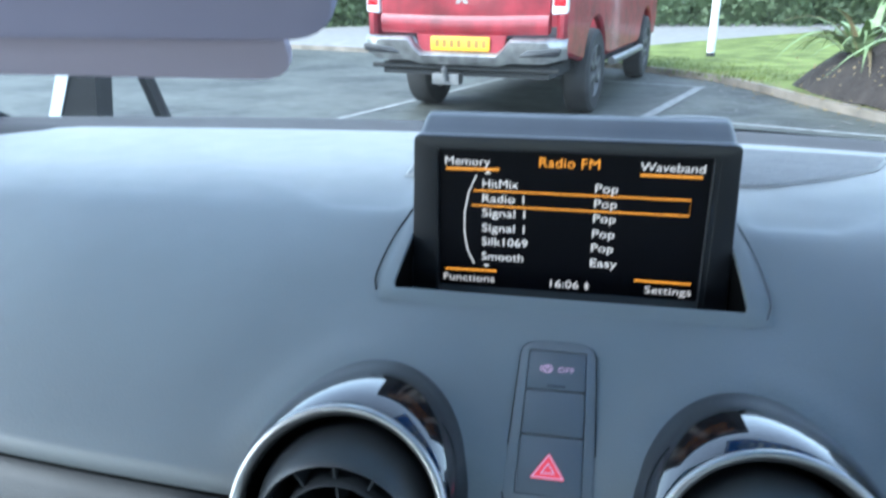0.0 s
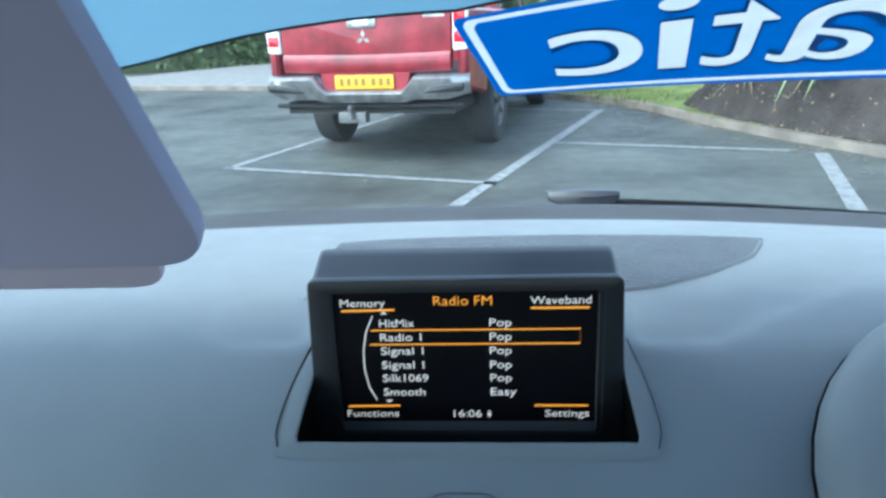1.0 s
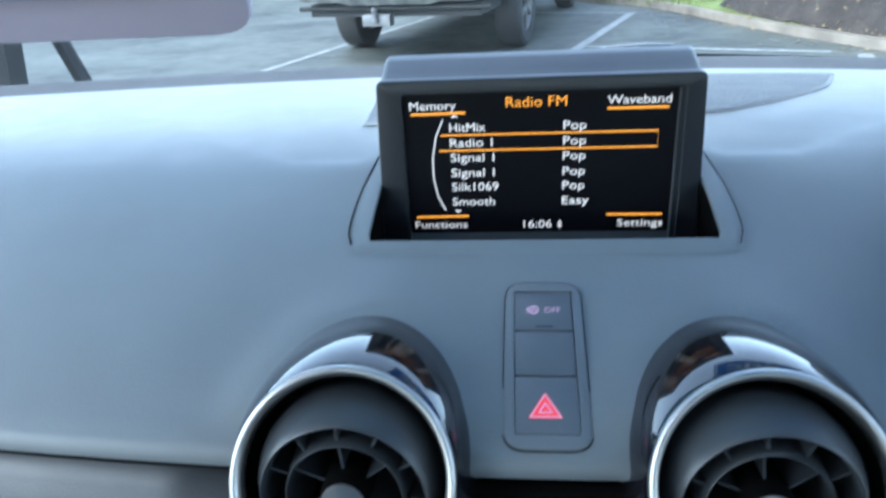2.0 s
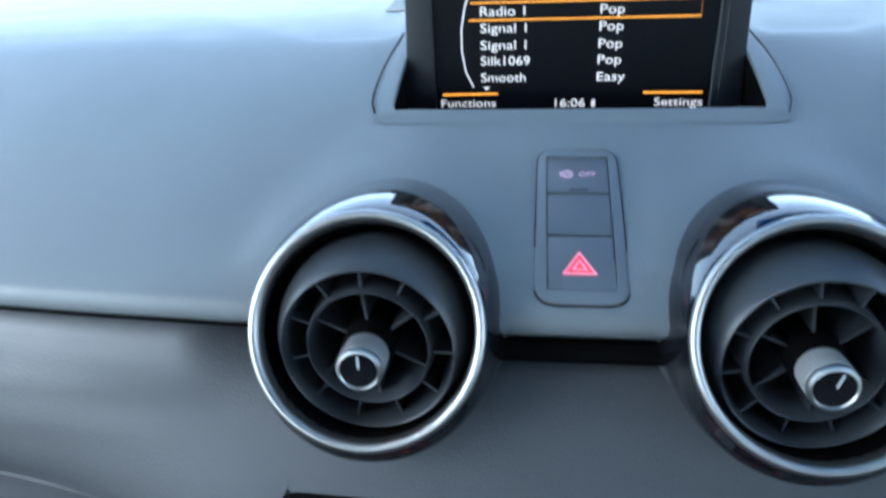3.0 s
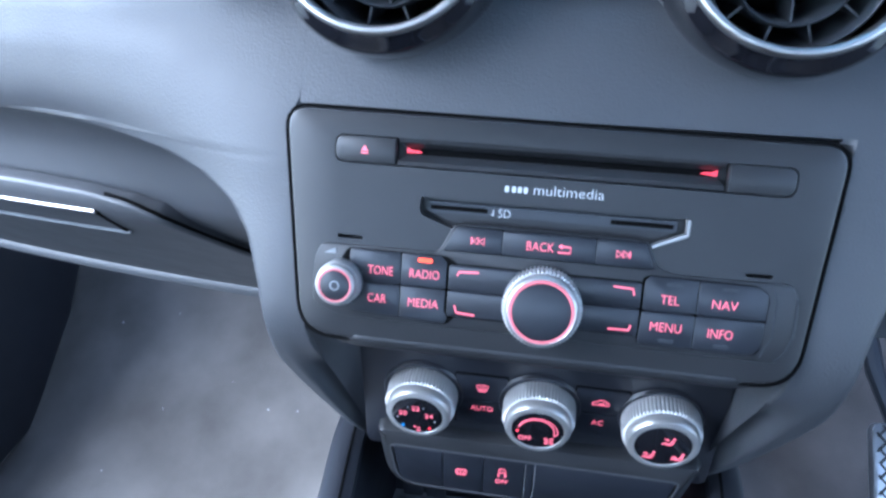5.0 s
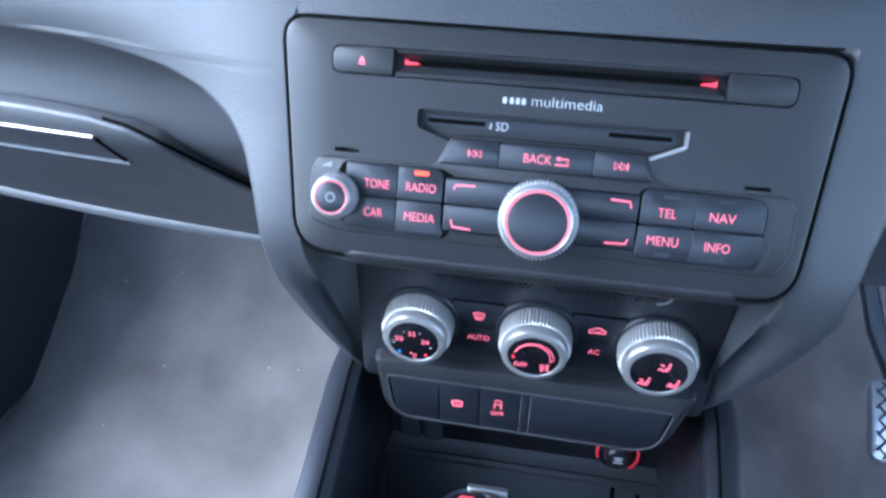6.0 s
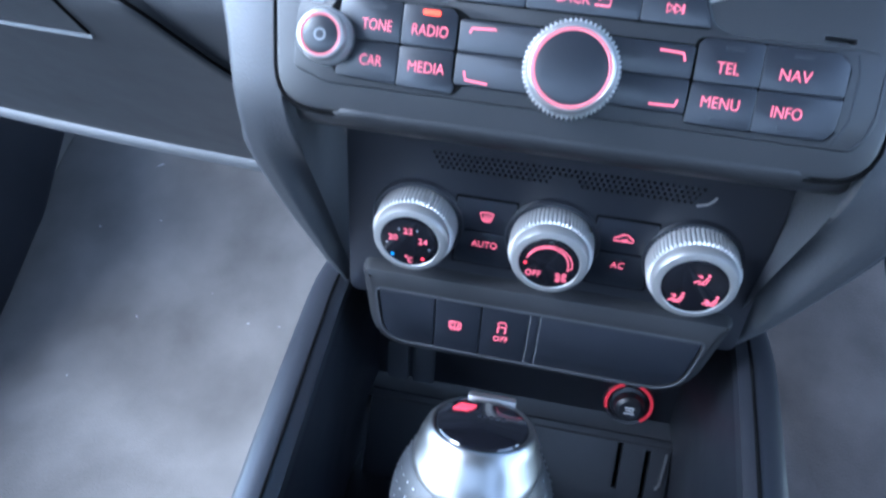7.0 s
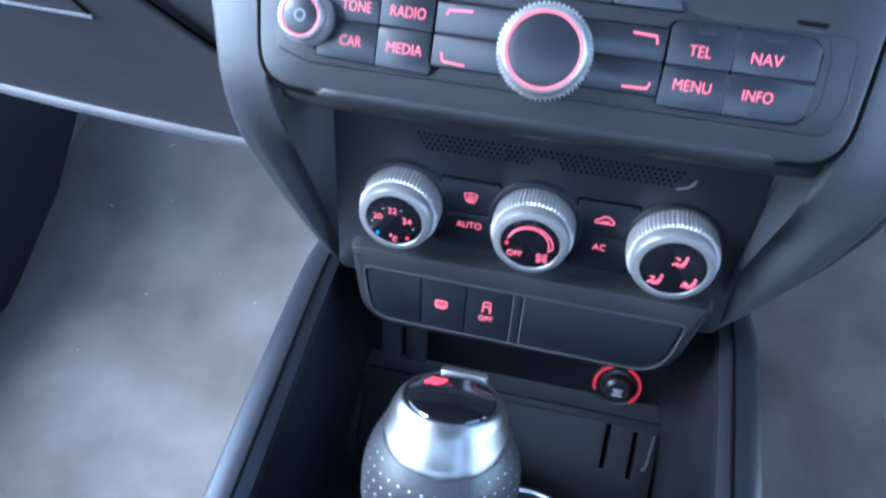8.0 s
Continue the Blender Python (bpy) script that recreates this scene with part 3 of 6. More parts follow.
# shell: floor, sides, roof, ends
FLOOR_Z = 0.27
bm = bmesh.new()
NX, NY = 30, 40
rows = []
for j in range(NY + 1):
    y = lerp(-1.5, 1.12, j / NY)
    row = []
    for i in range(NX + 1):
        x = lerp(-0.74, 0.74, i / NX)
        z = FLOOR_Z + 0.74 * max(0, y - 0.44) ** 1.15 + 0.012 * noise.noise(Vector((x * 7, y * 7, 0)))
        z += 0.16 * ease(0.24, 0.10, abs(x)) * ease(-0.5, 0.2, y + 0.4)
        row.append((x, y, z))
    rows.append(row)
loft(bm, rows)
solo("floor", bm, CARPET, "worn grey carpet in the footwells, with light scuffs", "carpet", kind="structure", angle=1.5)

# driver's floor mat, lying on the carpet
def floor_z(x, y):
    return FLOOR_Z + 0.74 * max(0, y - 0.44) ** 1.15 + 0.012 * noise.noise(Vector((x * 7, y * 7, 0))) + 0.16 * ease(0.24, 0.10, abs(x)) * ease(-0.5, 0.2, y + 0.4)


bm = bmesh.new()
edge_pts = rpoly([(0.17, -0.25), (0.64, -0.25), (0.64, 0.86), (0.17, 0.86)], 0.05, 6)
rows = []
for k, lift in ((1.0, 0.0), (1.0, 0.008), (0.985, 0.011), (0.9, 0.010), (0.75, 0.010), (0.6, 0.010), (0.45, 0.010), (0.3, 0.010), (0.15, 0.010), (0.02, 0.010)):
    row = []
    for i in range(96):
        f = i / 96 * len(edge_pts)
        a, b = edge_pts[int(f)], edge_pts[(int(f) + 1) % len(edge_pts)]
        x, y = lerp(a[0], b[0], f - int(f)), lerp(a[1], b[1], f - int(f))
        x, y = lerp(0.405, x, k), lerp(0.3, y, k)
        row.append((x, y, floor_z(x, y) + lift))
    rows.append(row)
loft(bm, rows, closed=True)
solo("floor_mat", bm, MAT, "dark brown-black fibre mat on the driver's carpet", "floor mat", angle=1.2)

bm = bmesh.new()
box(bm, -0.8, 1.10, 0.2, 0.8, 1.14, 0.86)
solo("wall_front", bm, TRIM, "dark bulkhead behind the dashboard", "wall", kind="structure")
# Mostly unseen panels, sized for light: low by the footwells, high at right rear.
for nm, a, b, y0, y1, top in (("left", -0.78, -0.72, 0.66, 1.14, 0.93), ("left_cut_low", -0.78, -0.72, -0.60, 0.66, 0.58), ("left_rear", -0.78, -0.72, -1.6, -0.60, 0.965), ("right", 0.72, 0.78, 0.60, 1.14, 0.93), ("right_cut_low", 0.72, 0.78, -0.40, 0.60, 0.56), ("right_rear_blind", 0.72, 0.78, -1.6, -0.40, 1.10)):
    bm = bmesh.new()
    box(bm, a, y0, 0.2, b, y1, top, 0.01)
    solo("wall_" + nm, bm, DOORSKIN, "dark cabin side panel, sized to shape the light", "side panel", kind="structure")
bm = bmesh.new()
box(bm, -0.72, 0.50, 0.26, -0.655, 1.10, 0.72, 0.02)
solo("footwell_side", bm, CARPET, "grey carpet up the side of the footwell", "carpet", kind="structure")
bm = bmesh.new()
slab(bm, rpoly([(0.40, 0.29), (0.555, 0.29), (0.585, 0.335), (0.69, 0.455), (0.82, 0.60), (0.87, 0.70), (0.40, 0.70)], 0.012), 0.0, 0.016, 0.004)
solo("kick_panel", bm, HARD, "dark plastic kick panel beside the footwell", "panel", m=Matrix.Translation((-0.658, 0, 0)) @ Matrix(((0, 0, 1, 0), (1, 0, 0, 0), (0, 1, 0, 0), (0, 0, 0, 1))), kind="structure")
# Rear end out of view; its top is set for fill light.
bm = bmesh.new()
box(bm, -0.8, -1.64, 0.2, 0.8, -1.6, 1.10)
solo("wall_rear", bm, DOORSKIN, "dark rear end of the cabin", "wall", kind="structure")
bm = bmesh.new()
rows = []
for y in (-1.6, -1.2, -0.6, -0.2, 0.0, 0.06, 0.085):
    rows.append([(x, y - 0.12 * x * x, 1.385 - 0.05 * x * x - 0.05 * max(0, -y - 0.4) - 0.12 * max(0, y)) for x in (-0.62, -0.4, -0.2, 0, 0.2, 0.4, 0.62)])
grid = loft(bm, rows)
loft(bm, [[(p[0], p[1], p[2] + 0.03) for p in r] for r in rows])
solo("ceiling", bm, LINING, "pale cloth roof lining", "headlining", kind="structure", angle=1.2)


# roof posts behind the front doors and at the back
for side in (-1, 1):
    for y0, y1 in ((-0.64, -0.42), (-1.6, -1.3)):
        bm = bmesh.new()
        sweep(bm, [(side * 0.735, (y0 + y1) / 2 - 0.02, 0.95), (side * 0.70, (y0 + y1) / 2, 1.15), (side * 0.615, (y0 + y1) / 2 + 0.02, 1.375)], [(-0.03, -(y1 - y0) / 2), (0.03, -(y1 - y0) / 2), (0.03, (y1 - y0) / 2), (-0.03, (y1 - y0) / 2)], up=(0, 1, 0))
        solo("roof_pillar", bm, TRIM, "dark trimmed roof pillar", "pillar", kind="structure")


# windscreen: one curved sheet from the dashboard to the roof
def screen_point(x, k, lift=0.0):
    """k 0 at the lower edge, 1 at the roof."""
    y = lerp(0.868, 0.085, k) - 0.30 * x * x * lerp(1.0, 0.55, k)
    z = lerp(0.972, 1.355, k) + 0.002 * math.sin(math.pi * k) - 0.03 * x * x
    if x < 0:
        z += 0.060 * x * x * (1 - k) ** 2
    n = Vector((0, 0.44, 0.9))
    return Vector((x, y, z)) + n * lift


bm = bmesh.new()
sheets = []
for lift in (0.0, 0.005):
    sheets.append(loft(bm, [[screen_point(lerp(-0.62, 0.62, i / 24) * lerp(1.05, 0.92, k / 16), k / 16, lift) for i in range(25)] for k in range(17)]))
rim = [[g[0][i] for i in range(25)] + [g[k][24] for k in range(1, 17)] + [g[16][i] for i in range(23, -1, -1)] + [g[k][0] for k in range(15, 0, -1)] for g in sheets]
bridge(bm, rim[0], rim[1])
ws = solo("window_1", bm, GLASS, "clear raked windscreen", "windscreen", kind="structure", angle=1.5)
ws.visible_shadow = False

# roof pillars beside the windscreen
for side in (-1, 1):
    bm = bmesh.new()
    path = [screen_point(side * lerp(0.66, 0.58, k / 8), k / 8) for k in range(9)]
    sweep(bm, path, [(-0.035, -0.02), (0.035, -0.02), (0.04, 0.012), (0, 0.02), (-0.04, 0.012)])
    solo("windscreen_pillar", bm, TRIM, "dark roof pillar beside the windscreen", "pillar", kind="structure")

# black seal at the foot of the glass
bm = bmesh.new()
tube(bm, [(x, 0.860 - 0.33 * x * x, 0.9815 + (0.030 if x < 0 else -0.03) * x * x) for x in [v / 100 for v in range(-64, 65, 4)]], 0.0052, 8)
solo("windscreen_seal", bm, VOID, "black rubber seal at the foot of the windscreen", "seal", kind="structure")

# trim at the dashboard's left end, under the side window
for side in (-1, 1):
    bm = bmesh.new()
    pth = spline([(side * 0.462, 0.665, 1.004), (side * 0.50, 0.64, 1.016), (side * 0.55, 0.58, 1.028), (side * 0.62, 0.50, 1.036), (side * 0.70, 0.42, 1.04)], 14)
    rows = []
    for i, p in enumerate(pth):
        w = 0.012 + 0.05 * min(1, i / 6)
        rows.append([p + Vector((0, -w, -0.06)), p + Vector((0, -w * 0.8, -0.012)), p + Vector((0, -w * 0.3, 0)), p + Vector((0, w * 0.3, 0)), p + Vector((0, w, -0.06))])
    loft(bm, rows)
    solo("trim", bm, TRIM, "dark trim at the end of the dashboard", "trim", kind="structure", angle=1.2)

# ---- screen recess, display ----
bm = bmesh.new()
z = lambda y: upper_z(0, y)
wide = [(-0.0945, 0.436), (-0.0985, 0.40), (-0.1005, 0.374), (-0.0988, 0.3615), (-0.091, 0.3545), (-0.05, 0.3532), (0, 0.3530), (0.05, 0.3532), (0.091, 0.3545), (0.0988, 0.3615), (0.1005, 0.374), (0.0985, 0.40), (0.0945, 0.436)]
inn = [(-0.0885, 0.434), (-0.0885, 0.40), (-0.0893, 0.375), (-0.0885, 0.3612), (-0.078, 0.3602), (0, 0.3600), (0.078, 0.3602), (0.0885, 0.3612), (0.0893, 0.375), (0.0885, 0.40), (0.0885, 0.434)]
a = spline([(x, y, z(y) + 0.0002) for x, y in wide], 60)
a2 = spline([(x * 0.99, y + 0.0008, z(y) + 0.0012) for x, y in wide], 60)
b = spline([(x * 1.006, y - 0.0006, z(y) + 0.0010) for x, y in inn], 60)
b2 = spline([(x, y, z(y) - 0.0004) for x, y in inn], 60)
b3 = spline([(x, y, z(y) - 0.012) for x, y in inn], 60)
lap = spline([(x * 1.02, y - 0.0026 if y < 0.37 else y, z(y - 0.0026 if y < 0.37 else y) + 0.0001) for x, y in wide], 60)
loft(bm, [lap, a, a2, b, b2])
part("recess_rim", bm, SOFT, dash, "smooth rim round the screen's opening", angle=0.9)
# The lip's near-black colour paints the shadow inside the opening.
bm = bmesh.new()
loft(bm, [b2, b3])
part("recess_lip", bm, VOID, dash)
bm = bmesh.new()
g = spline([(x * 1.006, y - 0.0009, z(y) + 0.0008) for x, y in wide], 90)
for run, r in ((g[:26], 0.0005), (g[-27:], 0.0003)):
    tube(bm, run, r, 5)
part("rim_gap", bm, VOID, dash)
# The well is coloured near-black for the shade down the opening.
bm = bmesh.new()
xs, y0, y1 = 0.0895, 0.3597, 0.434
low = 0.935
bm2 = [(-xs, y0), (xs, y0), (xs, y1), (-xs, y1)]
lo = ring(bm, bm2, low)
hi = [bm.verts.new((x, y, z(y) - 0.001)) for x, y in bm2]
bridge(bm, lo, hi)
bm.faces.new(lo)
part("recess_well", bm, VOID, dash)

display = thing("infotainment_display", "pop-up dashboard screen showing a radio station list in white and orange", "display", pose(0, 0.4045, 1.02, 90))
bm = bmesh.new()
front = rpoly([(-0.0905, -0.066), (0.0898, -0.066), (0.0862, 0.0500), (-0.0869, 0.0500)], 0.004)
holes = [rrect(-0.0735, -0.0445, 0.0735, 0.0425, 0.002, 2)]
slab(bm, front, -0.004, 0.002, 0.0012, holes)
# the body behind narrows upwards to a rounded back
rows = []
for zz, k in ((-0.004, 0), (-0.012, 0.0022), (-0.022, 0.0060), (-0.030, 0.0078), (-0.0345, 0.0065), (-0.0355, -0.004)):
    rows.append([(x * 0.985, y if y < 0.02 else y + k, zz) for x, y in front])
grid = loft(bm, rows, closed=True)
bm.faces.new(grid[-1])
part("housing", bm, HARD, display, "slim black housing")
bm = bmesh.new()
slab(bm, [(-0.0737, -0.0447), (0.0737, -0.0447), (0.0737, 0.0427), (-0.0737, 0.0427)], -0.003, -0.0008)
glass = part("screen", bm, SCREEN, display, "black glossy screen")
bm = bmesh.new()
ra = ring(bm, rrect(-0.0735, -0.0395, 0.0728, 0.0425, 0.001, 2), -0.0006)
rb = ring(bm, rrect(-0.0748, -0.0462, 0.0765, 0.0432, 0.002, 2), 0.0022)
bridge(bm, ra, rb)
part("bezel", bm, LOWER, display, "bevelled screen surround")
ZT = -0.0007
for s, x0, x1, v in (("Memory", -0.0697, -0.0444, 0.0355), ("Waveband", 0.0362, 0.0693, 0.0362)):
    words("title", s, x0, x1, v - 0.0023, 0.0046, WHITE_LIT, glass, ZT)
words("title", "Radio FM", -0.0173, 0.0150, 0.0337, 0.0055, ORANGE_LIT, glass, ZT)
LIST = (("HitMix", -0.0287, 0.0231, "Pop"), ("Radio 1", -0.0250, 0.0145, "Pop"), ("Signal 1", -0.0242, 0.0060, "Pop"),
        ("Signal 1", -0.0242, -0.0029, "Pop"), ("Silk1069", -0.0222, -0.0113, "Pop"), ("Smooth", -0.0244, -0.0203, "Easy"))
for s, x1, v, kind in LIST:
    words("station", s, -0.0484, x1, v - 0.0023, 0.0047, WHITE_LIT, glass, ZT)
    words("station_type", kind, 0.0135, 0.0256 if kind == "Pop" else 0.0282, v - 0.0023, 0.0047, WHITE_LIT, glass, ZT)
words("softkey", "Functions", -0.0708, -0.0406, -0.0366, 0.0044, WHITE_LIT, glass, ZT)
words("softkey", "Settings", 0.0446, 0.0697, -0.0366, 0.0044, WHITE_LIT, glass, ZT)
words("clock", "16:06", -0.0082, 0.0079, -0.0369, 0.0046, WHITE_LIT, glass, ZT)
for nm, pts, w, mt in (("rule", [(-0.0692, 0.0309), (-0.0393, 0.0313)], 0.0011, ORANGE_LIT), ("rule", [(0.0365, 0.0316), (0.0683, 0.0316)], 0.0011, ORANGE_LIT),
                       ("rule", [(-0.0697, -0.0296), (-0.0395, -0.0292)], 0.0010, ORANGE_LIT), ("rule", [(0.0385, -0.0292), (0.0690, -0.0294)], 0.0010, ORANGE_LIT),
                       ("selection", [(-0.0535, 0.0189), (0.0637, 0.0189), (0.0637, 0.0101), (-0.0545, 0.0101)], 0.0007, ORANGE_LIT),
                       ("scroll_arc", [(-0.0519, 0.0277), (-0.0562, 0.018), (-0.0585, 0.006), (-0.0586, -0.006), (-0.0567, -0.017), (-0.0527, -0.0253)], 0.0007, WHITE_LIT),
                       ("bluetooth_mark", [(0.0112, -0.0362), (0.0134, -0.0338), (0.0123, -0.0325), (0.0123, -0.0373), (0.0134, -0.0360), (0.0112, -0.0336)], 0.0005, WHITE_LIT)):
    bm = bmesh.new()
    stroke(bm, pts, w, ZT, ZT + 0.0002)
    part(nm, bm, mt, glass)
for pts in ([(-0.0475, 0.0288), (-0.0435, 0.0288), (-0.0455, 0.0304)], [(-0.0475, -0.0255), (-0.0455, -0.0270), (-0.0435, -0.0255)]):
    bm = bmesh.new()
    slab(bm, pts, ZT, ZT + 0.0002)
    part("arrow", bm, WHITE_LIT, glass)

# speaker grille on the dashboard top
bm = bmesh.new()
outline = [(-0.118, 0.50), (-0.120, 0.56), (-0.119, 0.618), (-0.112, 0.628), (-0.06, 0.640), (0.05, 0.646), (0.15, 0.640), (0.21, 0.6305), (0.2385, 0.6240), (0.2395, 0.6225), (0.232, 0.606), (0.212, 0.573), (0.16, 0.53), (0.09, 0.505)]
curve = spline([(x, y, 0) for x, y in outline + outline[:1]], 97)[:-1]
cz = [upper_point(p.x, p.y, upper_z(0, min(0.85, p.y)))[2] for p in curve]
mid = bm.verts.new((0.05, 0.57, upper_z(0, 0.57) + 0.0030))
inner = [bm.verts.new((lerp(0.05, p.x, 0.985), lerp(0.57, p.y, 0.98), c + 0.0026)) for p, c in zip(curve, cz)]
outer = [bm.verts.new((p.x, p.y, c + 0.0004)) for p, c in zip(curve, cz)]
for i in range(len(inner)):
    bm.faces.new((inner[i - 1], inner[i], mid))
for v in outer:
    bm.verts.remove(v)
GRILLE = material("speaker_mesh", (0.05, 0.054, 0.06), 0.55, grain=1.0, scale=420, bump_kind="leather")
speaker = thing("speaker_grille", "fine-mesh dark speaker grille on the dashboard top", "speaker grille")
part("mesh", bm, GRILLE, speaker, angle=1.2)
bm = bmesh.new()
bridge(bm, [bm.verts.new((p.x, p.y, c + 0.0004)) for p, c in zip(curve, cz)], [bm.verts.new((lerp(0.05, p.x, 0.985), lerp(0.57, p.y, 0.98), c + 0.0026)) for p, c in zip(curve, cz)])
part("edge", bm, SOFT, speaker, "smooth raised edge", angle=1.2)

# ---- start-stop and hazard switches ----
sw = thing("hazard_switch_unit", "upright black switch panel with a red hazard triangle", "switch panel", face_on(0, 0.266, 0.9605, 69.2))
bm = bmesh.new()
out = rpoly([(-0.0186, -0.0182), (0.0180, -0.0182), (0.0174, 0.0702), (-0.0174, 0.0702)], 0.0095, 6)
hole = rpoly([(-0.0138, -0.0118), (0.0134, -0.0118), (0.0134, 0.0645), (-0.0138, 0.0645)], 0.0015, 2)
slab(bm, out, -0.012, 0.0012, 0.0010, [hole])
part("frame", bm, SWITCH_FRAME, sw)
bm = bmesh.new()
slab(bm, inset(hole, -0.0005), -0.012, -0.004)
part("backing", bm, VOID, sw)
bm = bmesh.new()
stroke(bm, inset(out, -0.0002), 0.0005, -0.010, 0.0003, True)
part("gap", bm, VOID, sw)
for v0, v1 in ((0.0415, 0.0640), (0.0172, 0.0407), (-0.0113, 0.0164)):
    bm = bmesh.new()
    slab(bm, rrect(-0.0134, v0, 0.0130, v1, 0.0008, 2), -0.006, 0.0009, 0.0005)
    bt = part("button", bm, SWITCH, sw)
    if v0 > 0.03:
        words("lettering", "OFF", 0.0004, 0.0076, 0.0517, 0.0030, material("dim_pink_print", (0.5, 0.35, 0.45), 0.5, emit=(0.9, 0.4, 0.6), power=0.06), bt, 0.0010)
        bm = bmesh.new()
        stroke(bm, circle(-0.0045, 0.0532, 0.0021, 16), 0.0005, 0.0009, 0.0011, True)
        stroke(bm, [(-0.0057, 0.0518), (-0.0045, 0.0547), (-0.0033, 0.0518)], 0.0005, 0.0009, 0.0011)
        stroke(bm, [(-0.0072, 0.0515), (-0.0077, 0.0532), (-0.0072, 0.0549)], 0.0004, 0.0009, 0.0011)
        part("symbol", bm, bpy.data.materials["dim_pink_print"], bt)
        bm = bmesh.new()
        stroke(bm, [(-0.004, 0.0435), (0.004, 0.0435)], 0.0008, 0.0009, 0.0011)
        part("telltale", bm, HARD, bt)
    if v0 < 0:
        bm = bmesh.new()
        slab(bm, rpoly([(0.0084 * math.cos(radians(q)) - 0.0008, 0.0002 + 0.0084 * math.sin(radians(q))) for q in (90, 210, 330)], 0.0014), 0.0006, 0.0011)
        part("hazard_triangle", bm, HAZARD, bt, "red hazard warning triangle")
        bm = bmesh.new()
        stroke(bm, [(0.0072 * math.cos(radians(q)) - 0.0008, 0.0002 + 0.0072 * math.sin(radians(q))) for q in (90, 210, 330)], 0.0009, 0.0010, 0.0013, True)
        stroke(bm, [(0.0030 * math.cos(radians(q)) - 0.0008, 0.0002 + 0.0030 * math.sin(radians(q))) for q in (90, 210, 330)], 0.0009, 0.0010, 0.0013, True)
        part("inner_outline", bm, bpy.data.materials["dim_pink_print"], bt, "paler triangle outlines")

# ---- round air vents ----
vent = thing("air_vent", "round air vent with a chrome ring and black vanes", "air vent", VENT_FRAMES[0].copy(), group="round dashboard vents")
bm = bmesh.new()
lathe(bm, [(sleeve_radius(z) + 0.0002, z) for z in (-0.10, -0.07, -0.038, -0.027, -0.020, -0.014, -0.0105, -0.0085, -0.0075, -0.0065, -0.005, -0.003, -0.0012)] + [(0.0440, 0.0006)], 72)
for v in bm.verts:
    a = max(0.0, -v.co.y / v.co.xy.length)  # the sleeve swells more below the ring
    k = 1 + 0.085 * a * ease(-0.0005, -0.007, v.co.z) * ease(-0.045, -0.012, v.co.z)
    v.co.x, v.co.y = v.co.x * k, v.co.y * k - SHEAR * min(0.0, v.co.z)
part("sleeve", bm, GLOSS, vent, "glossy piano-black sleeve", angle=1.2)
bm = bmesh.new()
lathe(bm, [(0.0447, -0.001), (0.0449, 0.0014), (0.0445, 0.0028), (0.0435, 0.0036), (0.0424, 0.0036), (0.0413, 0.0026), (0.0406, 0.0008), (0.0402, -0.003)], 96)
part("chrome_ring", bm, CHROME, vent, "satin chrome ring", angle=1.0)
# Bowl and hub take a near-black colour for the shade deep in the vent.
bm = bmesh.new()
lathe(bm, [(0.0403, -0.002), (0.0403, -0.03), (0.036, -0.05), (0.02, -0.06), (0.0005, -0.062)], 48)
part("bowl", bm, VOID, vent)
# the vane ball, turned down in its bowl
BALL = Matrix.Translation((0, 0, -0.0205)) @ pose(0, 0, 0, 24.5)
bm = bmesh.new()
lathe(bm, [(0.0350, -0.018), (0.0382, -0.008), (0.0390, 0.0), (0.0384, 0.007), (0.0370, 0.0125), (0.0350, 0.0172), (0.0338, 0.0196), (0.0331, 0.0202), (0.0324, 0.0196), (0.0318, 0.014), (0.0310, -0.02)], 80)
part("barrel", bm, VENT_BLACK, vent, m=BALL, angle=1.2)
bm = bmesh.new()
lathe(bm, [(0.0262, -0.016), (0.0258, 0.002), (0.0248, 0.0120), (0.0240, 0.0172), (0.0234, 0.0180), (0.0227, 0.0172), (0.0222, -0.016)], 64)
part("inner_ring", bm, VENT_BLACK, vent, m=BALL, angle=1.2)
for count, r0, r1, zf, turn in ((11, 0.0245, 0.0320, 0.0150, 4), (6, 0.0080, 0.0232, 0.0125, 186)):
    bm = bmesh.new()
    slab(bm, [(-0.0005, r0), (0.0005, r0), (0.0004, r1), (-0.0004, r1)], -0.012, zf)
    fin = part("vane", bm, VENT_BLACK, vent)
    fin.matrix_basis = BALL @ pose(0, 0, 0, 0, 0, turn)
    for i in range(1, count):
        more = new("vane", fin.data)
        more.parent = vent
        more.matrix_basis = BALL @ pose(0, 0, 0, 0, 0, turn + 360 / count * i)
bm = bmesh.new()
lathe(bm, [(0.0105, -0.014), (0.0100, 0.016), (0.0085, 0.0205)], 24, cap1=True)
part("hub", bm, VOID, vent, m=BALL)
bm = bmesh.new()
lathe(bm, [(0.0080, 0.0195), (0.0086, 0.0203), (0.0087, 0.0300), (0.0083, 0.0306)], 208, knurl=-0.0005, teeth=(0.0200, 0.0301))
knob = part("vent_knob", bm, KNURL, vent, "knurled silver knob", m=BALL, angle=0.35)
bm = bmesh.new()
lathe(bm, [(0.0082, 0.0305), (0.0086, 0.0312), (0.0086, 0.0328), (0.0081, 0.0337), (0.0073, 0.0340), (0.0069, 0.0334)], 48)
part("knob_rim", bm, CHROME, knob)
bm = bmesh.new()
lathe(bm, [(0.0071, 0.0334), (0.0005, 0.0337)], 40, cap1=True)
part("knob_face", bm, GLOSS, knob)
bm = bmesh.new()
stroke(bm, [(0, 0.0010), (0, 0.0060)], 0.0008, 0.0336, 0.0340)
part("mark", bm, PRINT, knob)
